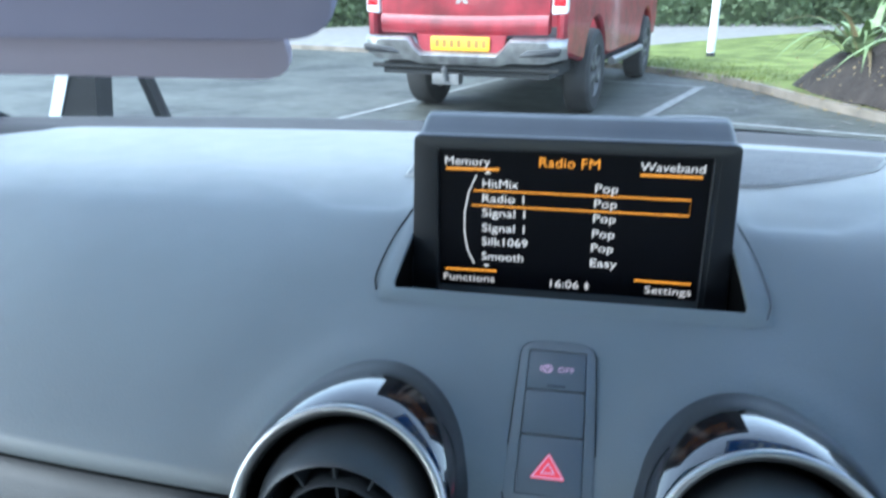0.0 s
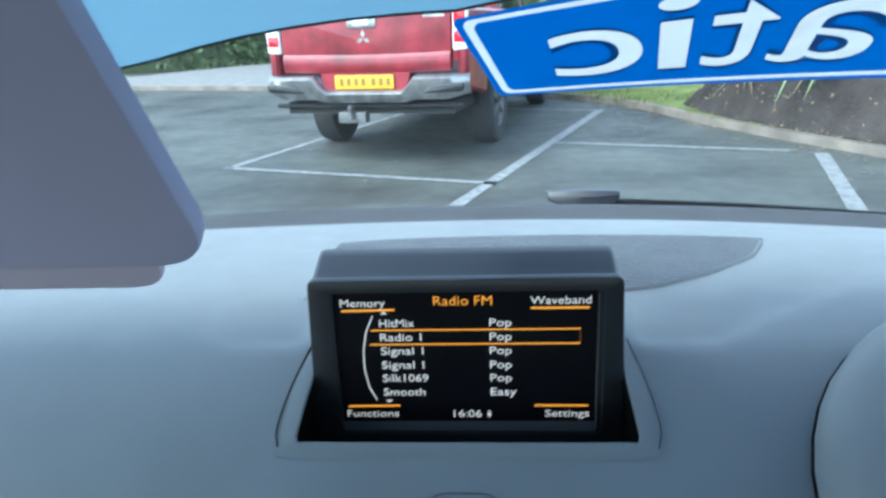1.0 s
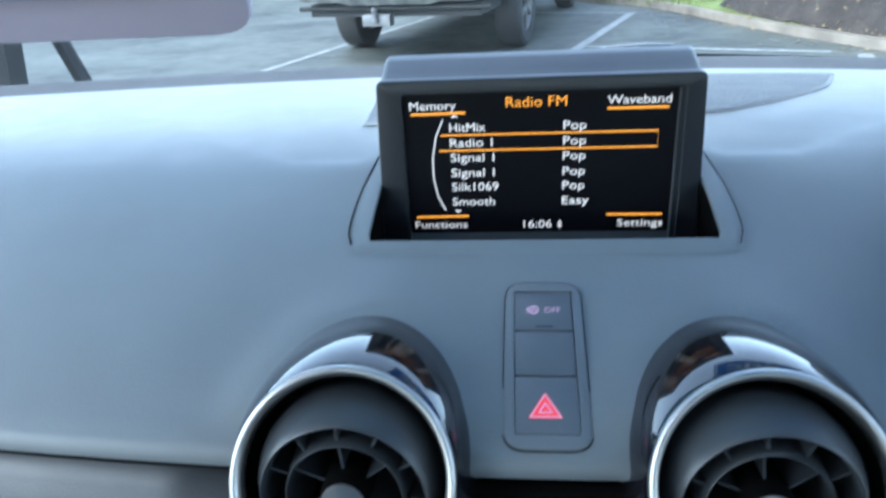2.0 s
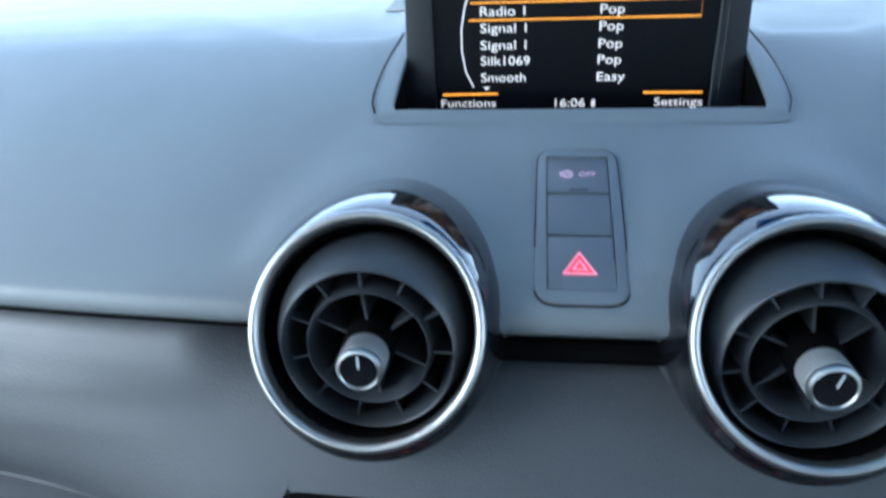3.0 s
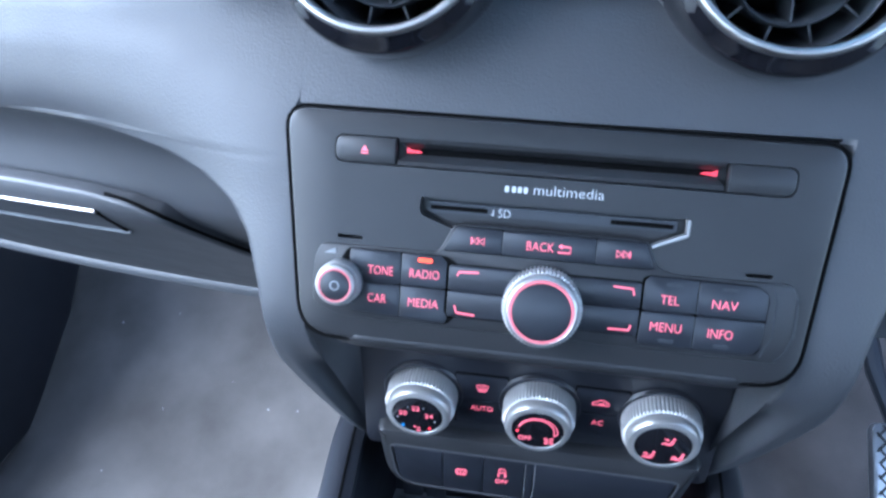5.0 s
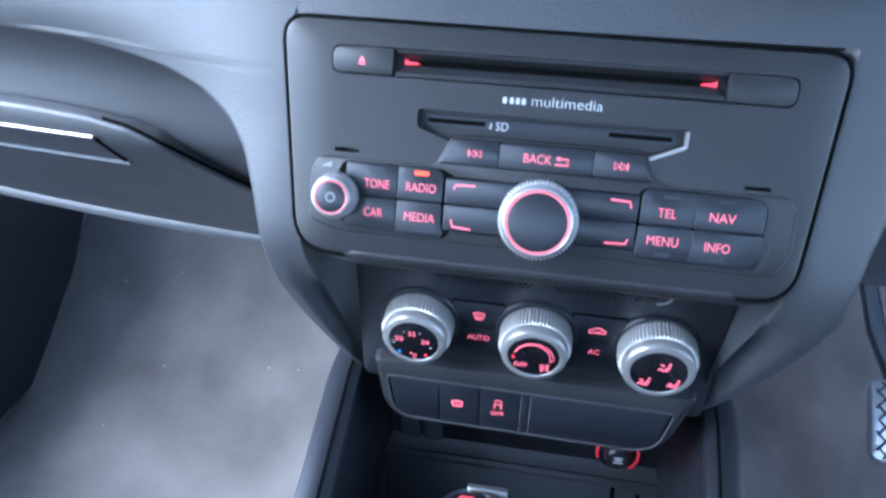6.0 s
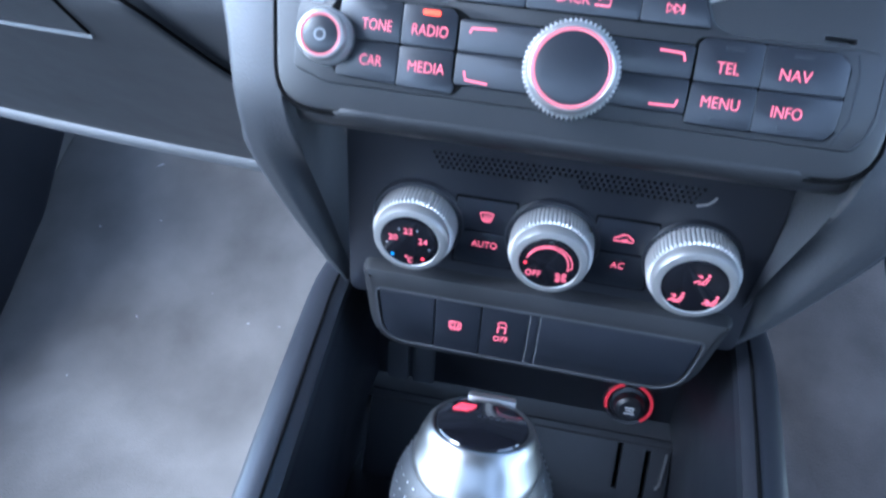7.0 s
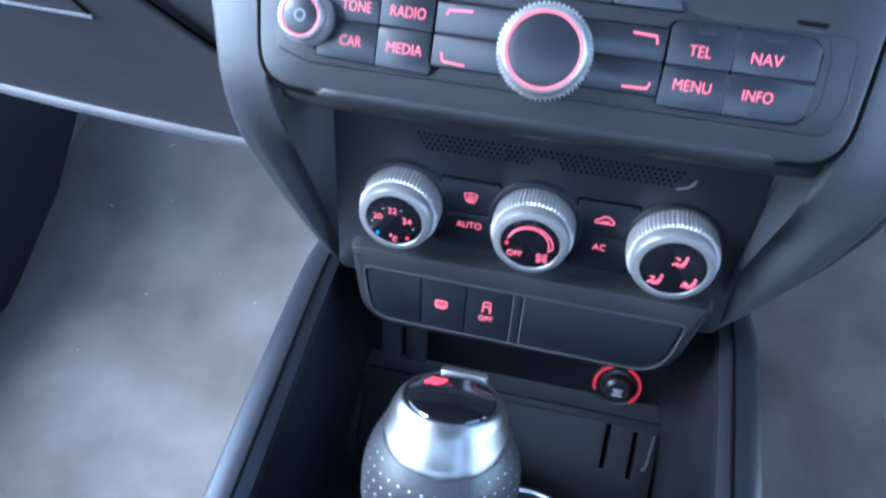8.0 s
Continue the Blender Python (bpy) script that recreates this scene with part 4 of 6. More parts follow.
other = copy_thing(vent, VENT_FRAMES[1].copy())
for ob in other.children:
    if ob.name.startswith("vent_knob"):
        ob.matrix_basis = BALL @ pose(0, 0, 0, 0, 0, -20)
for m in VENT_FRAMES:
    bm = bmesh.new()
    rows = []
    for r, dz in ((0.0499, -0.016), (0.0500, -0.009), (0.0506, -0.0055), (0.0517, -0.0055), (0.0533, -0.009), (0.0553, -0.018), (0.0577, -0.036)):
        row = []
        for i in range(73):
            a = math.pi * lerp(-1.13, 0.13, i / 72)
            z = -0.0165 - 0.0075 * max(0.0, -math.sin(a)) - 0.10 * max(0.0, math.sin(a))
            row.append((r * math.cos(a), r * math.sin(a) - SHEAR * (z + dz), z + dz))
        rows.append(row)
    loft(bm, rows)
    part("vent_collar", bm, LOWER, dash, m=m, angle=1.4)

# ---- radio unit ----
radio = thing("radio_unit", "black car radio with compact disc slot and red-lit buttons", "car radio", face_on(0, 0.184, 0.807, 22.8))
bm = bmesh.new()
outline = rpoly([(-0.1115, -0.0235), (0.1045, -0.0240), (0.1128, 0.0778), (-0.1215, 0.0792)], [0.016, 0.016, 0.011, 0.011], 6)
pill = rpoly([(-0.0985, 0.0562), (0.0935, 0.0555), (0.0940, 0.0680), (-0.0985, 0.0685)], 0.0045)
sd = rpoly([(-0.0592, 0.0440), (-0.0592, 0.0362), (-0.0440, 0.0308), (0.0402, 0.0300), (0.0548, 0.0362), (0.0548, 0.0440)], 0.002, 3)
nt1 = rrect(-0.0955, 0.0226, -0.0842, 0.0244, 0.0005, 1)
nt2 = rrect(0.0790, 0.0219, 0.0895, 0.0237, 0.0005, 1)
slab(bm, outline, -0.014, 0.0, 0.0022, [pill, sd, nt1, nt2])
fascia = part("fascia", bm, FASCIA, radio)
bm = bmesh.new()
for pts in (pill, sd, nt1, nt2):
    slab(bm, inset(pts, -0.0008), -0.014, -0.0065)
part("slot_backing", bm, FASCIA, radio)
# rolled chin
bm = bmesh.new()
sec = [(-0.0205, -0.0006), (-0.0215, -0.00005), (-0.0232, -0.00015), (-0.0252, -0.0010), (-0.0270, -0.0030), (-0.0286, -0.0075), (-0.0290, -0.014), (-0.0285, -0.026), (-0.026, -0.04)]
rows = []
for v, d in sec:
    w = 0.1055 - 0.10 * max(0, -0.0235 - v)
    rows.append([(x * w / 0.1055 - 0.0025, v - 0.0004, d - 0.012 * ease(0.084, 0.1055, abs(x))) for x in [k * 0.1055 / 14 for k in range(-14, 15)]])
loft(bm, rows)
part("chin", bm, FASCIA, radio, angle=1.2)
bm = bmesh.new()
stroke(bm, inset(outline, -0.0007), 0.0013, -0.012, -0.0014, True)
part("gap", bm, VOID, radio)


def key(pts, parent, z1=0.0012, bev=0.0005, mt=BUTTON, z0=-0.004, name="button"):
    bm = bmesh.new()
    slab(bm, pts, z0, z1, bev)
    return part(name, bm, mt, parent)


eject = key(rpoly([(-0.0980, 0.0567), (-0.0713, 0.0567), (-0.0713, 0.0680), (-0.0980, 0.0680)], [0.0045, 0.0004, 0.0004, 0.0045]), radio, 0.0006, mt=FASCIA)
bm = bmesh.new()
slab(bm, [(-0.0865, 0.0618), (-0.0835, 0.0618), (-0.085, 0.0642)], 0.0005, 0.0008)
stroke(bm, [(-0.0866, 0.0609), (-0.0834, 0.0609)], 0.0006, 0.0005, 0.0008)
part("eject_mark", bm, RED_LIT, eject)
key(rpoly([(0.0668, 0.0562), (0.0930, 0.0560), (0.0934, 0.0675), (0.0668, 0.0677)], [0.0004, 0.0045, 0.0045, 0.0004]), radio, 0.0004, mt=FASCIA)
# disc slot: two bevelled lips with a dark gap and red-lit corners
for v0, v1, tip in ((0.0643, 0.0680, 0.0648), (0.0567, 0.0616, 0.0611)):
    bm = bmesh.new()
    inn = v0 if tip == 0.0648 else v1
    far = v1 if tip == 0.0648 else v0
    loft(bm, [[(-0.0705, far, -0.0002), (0.0662, far, -0.0002)], [(-0.0700, lerp(far, inn, 0.35), -0.0006), (0.0655, lerp(far, inn, 0.35), -0.0006)],
              [(-0.0670, inn, -0.0042), (0.0630, inn, -0.0042)], [(-0.067, inn, -0.0065), (0.063, inn, -0.0065)]])
    part("slot_lip", bm, FASCIA, radio)
bm = bmesh.new()
slab(bm, [(-0.0670, 0.0617), (0.0630, 0.0617), (0.0630, 0.0642), (-0.0670, 0.0642)], -0.008, -0.0060)
part("disc_slot", bm, VOID, radio)
for x0, x1 in ((-0.0672, -0.0605), (0.0632, 0.0565)):
    bm = bmesh.new()
    slab(bm, [(x0, 0.0619), (x1, 0.0624), (lerp(x0, x1, 0.8), 0.0632), (lerp(x0, x1, 0.3), 0.0634), (x0, 0.0644)], -0.0062, -0.0044)
    part("slot_light", bm, HAZARD, radio, "red light at the end of the disc slot")
words("lettering", "multimedia", -0.0108, 0.0185, 0.0487, 0.0042, PRINT, radio, 0.0001)
bm = bmesh.new()
for x in (-0.0231, -0.0201, -0.0176, -0.0151):
    slab(bm, rrect(x, 0.0488, x + 0.0017, 0.0515, 0.0004, 1), -0.0002, 0.0002)
part("maker_mark", bm, PRINT, radio)
# card slot recess
bm = bmesh.new()
slab(bm, rrect(-0.0560, 0.0372, 0.0500, 0.0418, 0.0006, 1), -0.0062, -0.0044)
part("card_tray", bm, BUTTON, radio)
for x0, x1 in ((-0.0552, -0.030), (0.0225, 0.0485)):
    bm = bmesh.new()
    slab(bm, rrect(x0, 0.0384, x1, 0.0404, 0.0003, 1), -0.0045, -0.0041)
    part("card_slot", bm, VOID, radio)
words("card_lettering", "SD", -0.0252, -0.0200, 0.0372, 0.0036, PRINT, radio, -0.0040)
bm = bmesh.new()
stroke(bm, [(-0.0275, 0.0402), (-0.0275, 0.0376), (-0.0284, 0.0383)], 0.0004, -0.0041, -0.0038)
part("card_mark", bm, PRINT, radio)
bm = bmesh.new()
stroke(bm, [(0.0540, 0.0432), (0.0540, 0.0368), (0.0402, 0.0308)], 0.0014, -0.005, -0.0006)
part("card_bevel", bm, SILVER, radio)
# raised key blocks
blk = rpoly([(-0.1058, -0.0085), (-0.092, -0.0128), (0.096, -0.0135), (0.1012, -0.004), (0.1012, 0.012), (0.098, 0.0205), (0.050, 0.0203), (0.0430, 0.0225),
             (0.0385, 0.0335), (-0.0435, 0.0335), (-0.0495, 0.0205), (-0.1025, 0.0200), (-0.1058, 0.013)], 0.003, 3)
bm = bmesh.new()
slab(bm, blk, -0.002, 0.0010, 0.0007)
part("key_block", bm, FASCIA, radio)
bm = bmesh.new()
for pts in (rpoly([(-0.0480, 0.0213), (0.0422, 0.0213), (0.0378, 0.0327), (-0.0425, 0.0327)], 0.0015),
            rpoly([(-0.0930, -0.0040), (-0.0880, -0.0098), (-0.0440, -0.0118), (-0.0405, -0.0080), (-0.0405, 0.0160), (-0.0460, 0.0190), (-0.0900, 0.0190), (-0.0930, 0.014)], 0.002),
            rpoly([(-0.0448, -0.0080), (-0.0448, 0.0160), (0.0385, 0.0160), (0.0385, -0.0080)], 0.002),
            rpoly([(0.0378, -0.0110), (0.0378, 0.0178), (0.0410, 0.0192), (0.0850, 0.0188), (0.0895, 0.0150), (0.0885, -0.0080), (0.0855, -0.0112)], 0.003)):
    slab(bm, pts, 0.0, 0.0013)
part("key_gap", bm, VOID, radio)
RADIO_KEYS = [
    ([(-0.0475, 0.0219), (-0.0226, 0.0219), (-0.0226, 0.0321), (-0.0420, 0.0321)], None), ([(-0.0218, 0.0219), (0.0170, 0.0219), (0.0170, 0.0321), (-0.0218, 0.0321)], None),
    ([(0.0178, 0.0219), (0.0415, 0.0219), (0.0374, 0.0321), (0.0178, 0.0321)], None),
    ([(-0.0895, 0.0044), (-0.0660, 0.0044), (-0.0660, 0.0184), (-0.0885, 0.0184)], ("TONE", -0.0804, -0.0692, 0.0100)),
    ([(-0.0885, -0.0092), (-0.0660, -0.0103), (-0.0660, 0.0036), (-0.0895, 0.0036)], ("CAR", -0.0800, -0.0717, -0.0027)),
    ([(-0.0652, 0.0044), (-0.0456, 0.0044), (-0.0456, 0.0160), (-0.0480, 0.0184), (-0.0652, 0.0184)], ("RADIO", -0.0616, -0.0484, 0.0101)),
    ([(-0.0652, -0.0104), (-0.0450, -0.0112), (-0.0440, -0.0085), (-0.0456, -0.006), (-0.0456, 0.0036), (-0.0652, 0.0036)], ("MEDIA", -0.0616, -0.0481, -0.0030)),
    ([(-0.0440, 0.0044), (0.0376, 0.0044), (0.0376, 0.0152), (-0.0440, 0.0152)], None), ([(-0.0440, -0.0074), (0.0376, -0.0074), (0.0376, 0.0037), (-0.0440, 0.0037)], None),
    ([(0.0392, 0.0041), (0.0605, 0.0041), (0.0605, 0.0184), (0.0412, 0.0186), (0.0392, 0.0165)], ("TEL", 0.0460, 0.0535, 0.0094)),
    ([(0.0385, -0.0104), (0.0605, -0.0106), (0.0605, 0.0034), (0.0392, 0.0034)], ("MENU", 0.0430, 0.0557, -0.0025)),
    ([(0.0612, 0.0041), (0.0886, 0.0041), (0.0886, 0.0150), (0.0845, 0.0182), (0.0612, 0.0184)], ("NAV", 0.0669, 0.0771, 0.0095)),
    ([(0.0612, -0.0106), (0.0850, -0.0106), (0.0880, -0.0070), (0.0886, 0.0034), (0.0612, 0.0034)], ("INFO", 0.0666, 0.0766, -0.0030)),
]
bigs = []
for pts, txt in RADIO_KEYS:
    kb = key(inset(rpoly(pts, 0.0009, 2), -0.00022), radio, 0.0018, 0.0003, BUTTON, 0.0002)
    bigs.append(kb)
    if txt:
        words("lettering", txt[0], txt[1], txt[2], txt[3] - 0.0020, 0.0039, RED_LIT, kb, 0.0019)
ZK = 0.0018
words("lettering", "BACK", -0.0117, -0.0002, 0.0250, 0.0039, RED_LIT, bigs[1], 0.0019)
bm = bmesh.new()
stroke(bm, [(0.0015, 0.0252), (0.0068, 0.0252), (0.0068, 0.0278), (0.0030, 0.0278)], 0.0006, ZK, ZK + 0.0003)
slab(bm, [(0.0034, 0.0267), (0.0034, 0.0289), (0.0016, 0.0278)], ZK, ZK + 0.0003)
part("symbol", bm, RED_LIT, bigs[1])
for kb, cx, sg in ((bigs[0], -0.0322, -1), (bigs[2], 0.0282, 1)):
    bm = bmesh.new()
    for dx in (-0.0022, 0.0004):
        stroke(bm, [(cx + sg * (dx + 0.0024), 0.0269), (cx + sg * dx, 0.0284), (cx + sg * dx, 0.0254)], 0.0005, ZK, ZK + 0.0003, True)
    stroke(bm, [(cx + sg * 0.0032, 0.0254), (cx + sg * 0.0032, 0.0284)], 0.0006, ZK, ZK + 0.0003)
    part("symbol", bm, RED_LIT, kb)
for kb, pts in ((bigs[7], [(-0.0405, 0.0108), (-0.0398, 0.0126), (-0.0312, 0.0130)]), (bigs[7], [(0.0262, 0.0130), (0.0343, 0.0126), (0.0350, 0.0100)]),
                (bigs[8], [(-0.0408, -0.0026), (-0.0400, -0.0056), (-0.0318, -0.0062)]), (bigs[8], [(0.0255, -0.0056), (0.0343, -0.0054), (0.0350, -0.0032)])):
    bm = bmesh.new()
    stroke(bm, pts, 0.0007, ZK, ZK + 0.0003)
    part("softkey_mark", bm, RED_LIT, kb)
bm = bmesh.new()
slab(bm, rrect(-0.0582, 0.0154, -0.0518, 0.0172, 0.0004, 1), ZK - 0.0005, ZK + 0.0004)
part("led", bm, LED, bigs[5], "lit orange indicator")
for kb, x, v in ((bigs[9], 0.051, 0.0160), (bigs[10], 0.050, -0.0085), (bigs[11], 0.0735, 0.0160), (bigs[12], 0.0725, -0.0085), (bigs[3], -0.075, 0.0164)):
    bm = bmesh.new()
    slab(bm, rrect(x - 0.0032, v - 0.0007, x + 0.0032, v + 0.0007, 0.0003, 1), ZK - 0.0005, ZK + 0.0002)
    part("led", bm, HARD, kb)


def dial(name, parent, x, y, r, h, z0, lit=None, face=BUTTON, inner=0.83, teeth=60):
    """A knurled knob with a silver flank, an optional lit ring and a black face."""
    bm = bmesh.new()
    lathe(bm, [(r * 1.06, 0), (r * 1.09, h * 0.08), (r * 1.08, h * 0.62), (r * 1.06, h * 0.66), (r * 0.99, h * 0.69)], teeth * 4, knurl=-0.0010, teeth=(-0.001, h * 0.67))
    k = part(name, bm, KNURL, parent, "knurled silver knob", m=Matrix.Translation((x, y, z0)), angle=0.35)
    bm = bmesh.new()
    lathe(bm, [(r * 0.99, h * 0.67), (r * 0.995, h * 0.82), (r * 0.975, h * 0.90), (r * 0.93, h * 0.965), (r * lerp(0.93, inner, 0.5), h * 0.995), (r * (inner + 0.02), h), (r * inner, h * 0.985), (r * (inner - 0.01), h * 0.95)], 64)
    part("rim", bm, SILVER, k, angle=0.5)
    fr = r * inner
    if lit:
        bm = bmesh.new()
        lathe(bm, [(r * inner, h * 0.97), (r * (inner - 0.035), h * 1.01), (r * (inner - 0.075), h * 1.0)], 64)
        part("lit_ring", bm, lit, k, "red-lit ring")
        fr = r * (inner - 0.070)
    bm = bmesh.new()
    lathe(bm, [(fr, h * 0.98), (fr * 0.8, h * 1.02), (0.0004, h * 1.03)], 48, cap1=True)
    part("face", bm, face, k)
    return k


RING_LIT = material("lit_ring", (0.32, 0.10, 0.12), 0.5, emit=(1.0, 0.16, 0.2), power=0.06)
# neutral places of the two dials, on their axes
dial("volume_knob", radio, -0.0925, 0.0034, 0.0092, 0.0115, 0.0006, RING_LIT, BUTTON, 0.80)
dial("control_knob", radio, -0.0030, 0.0020, 0.0156, 0.0150, 0.0015, RING_LIT, BUTTON, 0.86)
bm = bmesh.new()
stroke(bm, circle(-0.0925, 0.0034, 0.0019, 14), 0.0007, 0.0122, 0.0126, True)
part("mark", bm, DIM_PRINT, radio)
bm = bmesh.new()
slab(bm, [(-0.1010, 0.0155), (-0.0958, 0.0155), (-0.0958, 0.0182)], 0.0008, 0.0013)
part("volume_mark", bm, DIM_PRINT, radio)
bm = bmesh.new()
stroke(bm, [(0.0905, 0.0185), (0.0925, 0.012), (0.0922, -0.003), (0.0885, -0.0115)], 0.0006, 0.0004, 0.0011)
stroke(bm, [(0.1002, 0.0150), (0.1004, 0.000), (0.0985, -0.0080), (0.0945, -0.0122)], 0.0005, 0.0004, 0.0012)
part("block_edge", bm, HARD, radio)

# ---- heater and air conditioning ----
heat = thing("climate_panel", "black heater panel with three silver knobs and red symbols", "climate controls", face_on(0, 0.2185, 0.711, -4))
bm = bmesh.new()
out = rpoly([(-0.098, -0.045), (0.098, -0.045), (0.0965, 0.060), (-0.0965, 0.060)], 0.006)
holes = []
for r in range(4):
    for c in range(46 - r):
        x = -0.0560 + c * 0.0026 + r * 0.0013
        if abs(x - 0.002) < 0.006 and r > 1:
            continue
        if x > 0.0610:
            continue
        holes.append(circle(x, 0.0440 - r * 0.00235, 0.00078, 6))
slab(bm, out, -0.006, 0.0, 0.001, holes)
part("panel", bm, HARD, heat)
bm = bmesh.new()
slab(bm, rrect(-0.07, 0.03, 0.07, 0.05, 0.002), -0.009, -0.0055)
part("vent_backing", bm, VOID, heat)
for x0, x1, items in ((-0.0440, -0.0165, ("defrost", "AUTO")), (0.0200, 0.0470, ("recirculation", "AC"))):
    bm = bmesh.new()
    slab(bm, rrect(x0 - 0.0008, -0.0150, x1 + 0.0008, 0.0238, 0.001, 2), -0.001, 0.0006)
    part("button_gap", bm, VOID, heat)
    for v0, v1, what in ((0.0055, 0.0230, items[0]), (-0.0142, 0.0047, items[1])):
        bt = key(rrect(x0, v0, x1, v1, 0.0006, 1), heat, 0.0014, 0.0004, BUTTON, -0.001)
        cx = (x0 + x1) / 2 + (0.0005 if x0 < 0 else -0.0005)
        if what in ("AUTO", "AC"):
            w = 0.0061 if what == "AUTO" else 0.0030
            words("lettering", what, cx - w, cx + w, -0.0034, 0.0036, RED_LIT, bt, 0.0015)
            bm = bmesh.new()
            stroke(bm, [(cx - 0.003, -0.0105), (cx + 0.003, -0.0105)], 0.0008, 0.0012, 0.0016)
            part("telltale", bm, HARD, bt)
        else:
            bm = bmesh.new()
            if what == "defrost":
                stroke(bm, [(cx - 0.0040, 0.0168), (cx, 0.0175), (cx + 0.0040, 0.0168), (cx + 0.0026, 0.0118), (cx, 0.0113), (cx - 0.0026, 0.0118)], 0.0006, 0.0014, 0.0016, True)
                for d in (-0.0013, 0.0002, 0.0017):
                    stroke(bm, [(cx + d, 0.0105), (cx + d - 0.0005, 0.0125), (cx + d + 0.0003, 0.0140), (cx + d - 0.0002, 0.0158)], 0.0005, 0.0014, 0.0016)
            else:
                stroke(bm, [(cx - 0.0056, 0.0118), (cx - 0.0052, 0.0138), (cx - 0.0028, 0.0146), (cx - 0.0010, 0.0164), (cx + 0.0022, 0.0164), (cx + 0.0042, 0.0144), (cx + 0.0056, 0.0138), (cx + 0.0056, 0.0118)], 0.0007, 0.0014, 0.0016, True)
                stroke(bm, [(cx - 0.001, 0.0128), (cx + 0.002, 0.0128), (cx + 0.002, 0.0142)], 0.0006, 0.0014, 0.0016)
            for v in bm.verts:
                v.co.x, v.co.y = cx + (v.co.x - cx) * 0.78, 0.0142 + (v.co.y - 0.0142) * 0.78
            part("symbol", bm, RED_LIT, bt)
KX = (-0.0622, 0.0014, 0.0648)
knobs = [dial("heater_knob", heat, x, 0.0065, 0.0178 if i < 2 else 0.0188, 0.0192, 0.0, None, GLOSS, 0.76, 62) for i, x in enumerate(KX)]
for x in KX:
    bm = bmesh.new()
    lathe(bm, [(0.0225, 0.0005), (0.0215, 0.0022), (0.0198, 0.0026), (0.0196, 0.0008)], 48)
    part("knob_collar", bm, HARD, heat, m=Matrix.Translation((x, 0.0065, 0)))
ZF = 0.0199
for s, x, v, w in (("20", -0.0076, 0.0022, 0.0042), ("22", -0.0006, 0.0064, 0.0042), ("24", 0.0064, 0.0016, 0.0042), ("C", 0.0006, -0.0098, 0.0021)):
    words("figure", s, x - w / 2, x + w / 2, v - 0.0015, 0.0030, RED_LIT, knobs[0], ZF)
bm = bmesh.new()
for x, v in ((-0.0048, 0.0070), (0.0036, 0.0072), (-0.0104, -0.0012), (0.0094, -0.0024)):
    slab(bm, circle(x, v, 0.0004, 6), ZF - 0.0001, ZF + 0.0001)
part("dots", bm, PRINT, knobs[0])
bm = bmesh.new()
stroke(bm, circle(-0.0013, -0.0080, 0.0005, 8), 0.0003, ZF - 0.0001, ZF + 0.0001, True)
part("degree_mark", bm, RED_LIT, knobs[0])
bm = bmesh.new()
slab(bm, circle(0.0066, -0.0082, 0.0008, 10), ZF - 0.0001, ZF + 0.0001)
part("warm_mark", bm, HAZARD, knobs[0], "red warm mark")
bm = bmesh.new()
slab(bm, circle(-0.0078, -0.0076, 0.0008, 10), ZF - 0.0001, ZF + 0.0001)
part("cold_mark", bm, BLUE_DOT, knobs[0], "blue cold mark")
words("lettering", "OFF", -0.0098, -0.0030, -0.0072, 0.0031, RED_LIT, knobs[1], ZF)
bm = bmesh.new()
arc = [(0.0104 * math.cos(radians(a)), 0.0104 * math.sin(radians(a))) for a in range(168, -11, -12)]
arc2 = [(lerp(0.0086, 0.0100, max(0, a) / 168) * math.cos(radians(a)), lerp(0.0086, 0.0100, max(0, a) / 168) * math.sin(radians(a))) for a in range(-12, 165, 12)]
stroke(bm, arc + arc2, 0.0004, ZF - 0.0001, ZF + 0.0001, True)
part("fan_scale", bm, RED_LIT, knobs[1])
bm = bmesh.new()
for a in (45, 135, 225, 315):
    c, d = math.cos(radians(a)), math.sin(radians(a))
    stroke(bm, [(0.0062 + u * c - w * d, -0.0062 + u * d + w * c) for u, w in ((0.0006, 0.0), (0.0016, 0.0009), (0.0027, 0.0008), (0.0029, -0.0002), (0.0020, -0.0007))], 0.00035, ZF - 0.0001, ZF + 0.0001, True)
part("fan_symbol", bm, RED_LIT, knobs[1])
bm = bmesh.new()
slab(bm, circle(-0.0104, -0.0004, 0.0008, 8), ZF - 0.0001, ZF + 0.0001)
part("mark", bm, HAZARD, knobs[1])
# seated figures with an arrow of air, for the face, the feet and both
for ox, oy, ax, ay in ((0.0018, 0.0050, -0.0024, 0.0022), (-0.0064, -0.0066, -0.0026, 0.0016), (0.0080, -0.0060, -0.0026, 0.0004)):
    bm = bmesh.new()
    stroke(bm, [(ox - 0.0030, oy - 0.0020), (ox - 0.0016, oy - 0.0008), (ox + 0.0008, oy - 0.0014), (ox + 0.0020, oy + 0.0014)], 0.0006, ZF - 0.0001, ZF + 0.0001)
    stroke(bm, [(ox - 0.0014, oy - 0.0022), (ox + 0.0018, oy - 0.0022), (ox + 0.0029, oy + 0.0012)], 0.0004, ZF - 0.0001, ZF + 0.0001)
    slab(bm, circle(ox + 0.0024, oy + 0.0027, 0.0007, 8), ZF - 0.0001, ZF + 0.0001)
    stroke(bm, [(ox + ax, oy + ay), (ox + ax + 0.0020, oy + ay - 0.0006)], 0.0004, ZF - 0.0001, ZF + 0.0001)
    slab(bm, [(ox + ax + 0.0012, oy + ay + 0.0004), (ox + ax + 0.0014, oy + ay - 0.0014), (ox + ax + 0.0026, oy + ay - 0.0008)], ZF - 0.0001, ZF + 0.0001)
    part("airflow_symbol", bm, RED_LIT, knobs[2])
bm = bmesh.new()
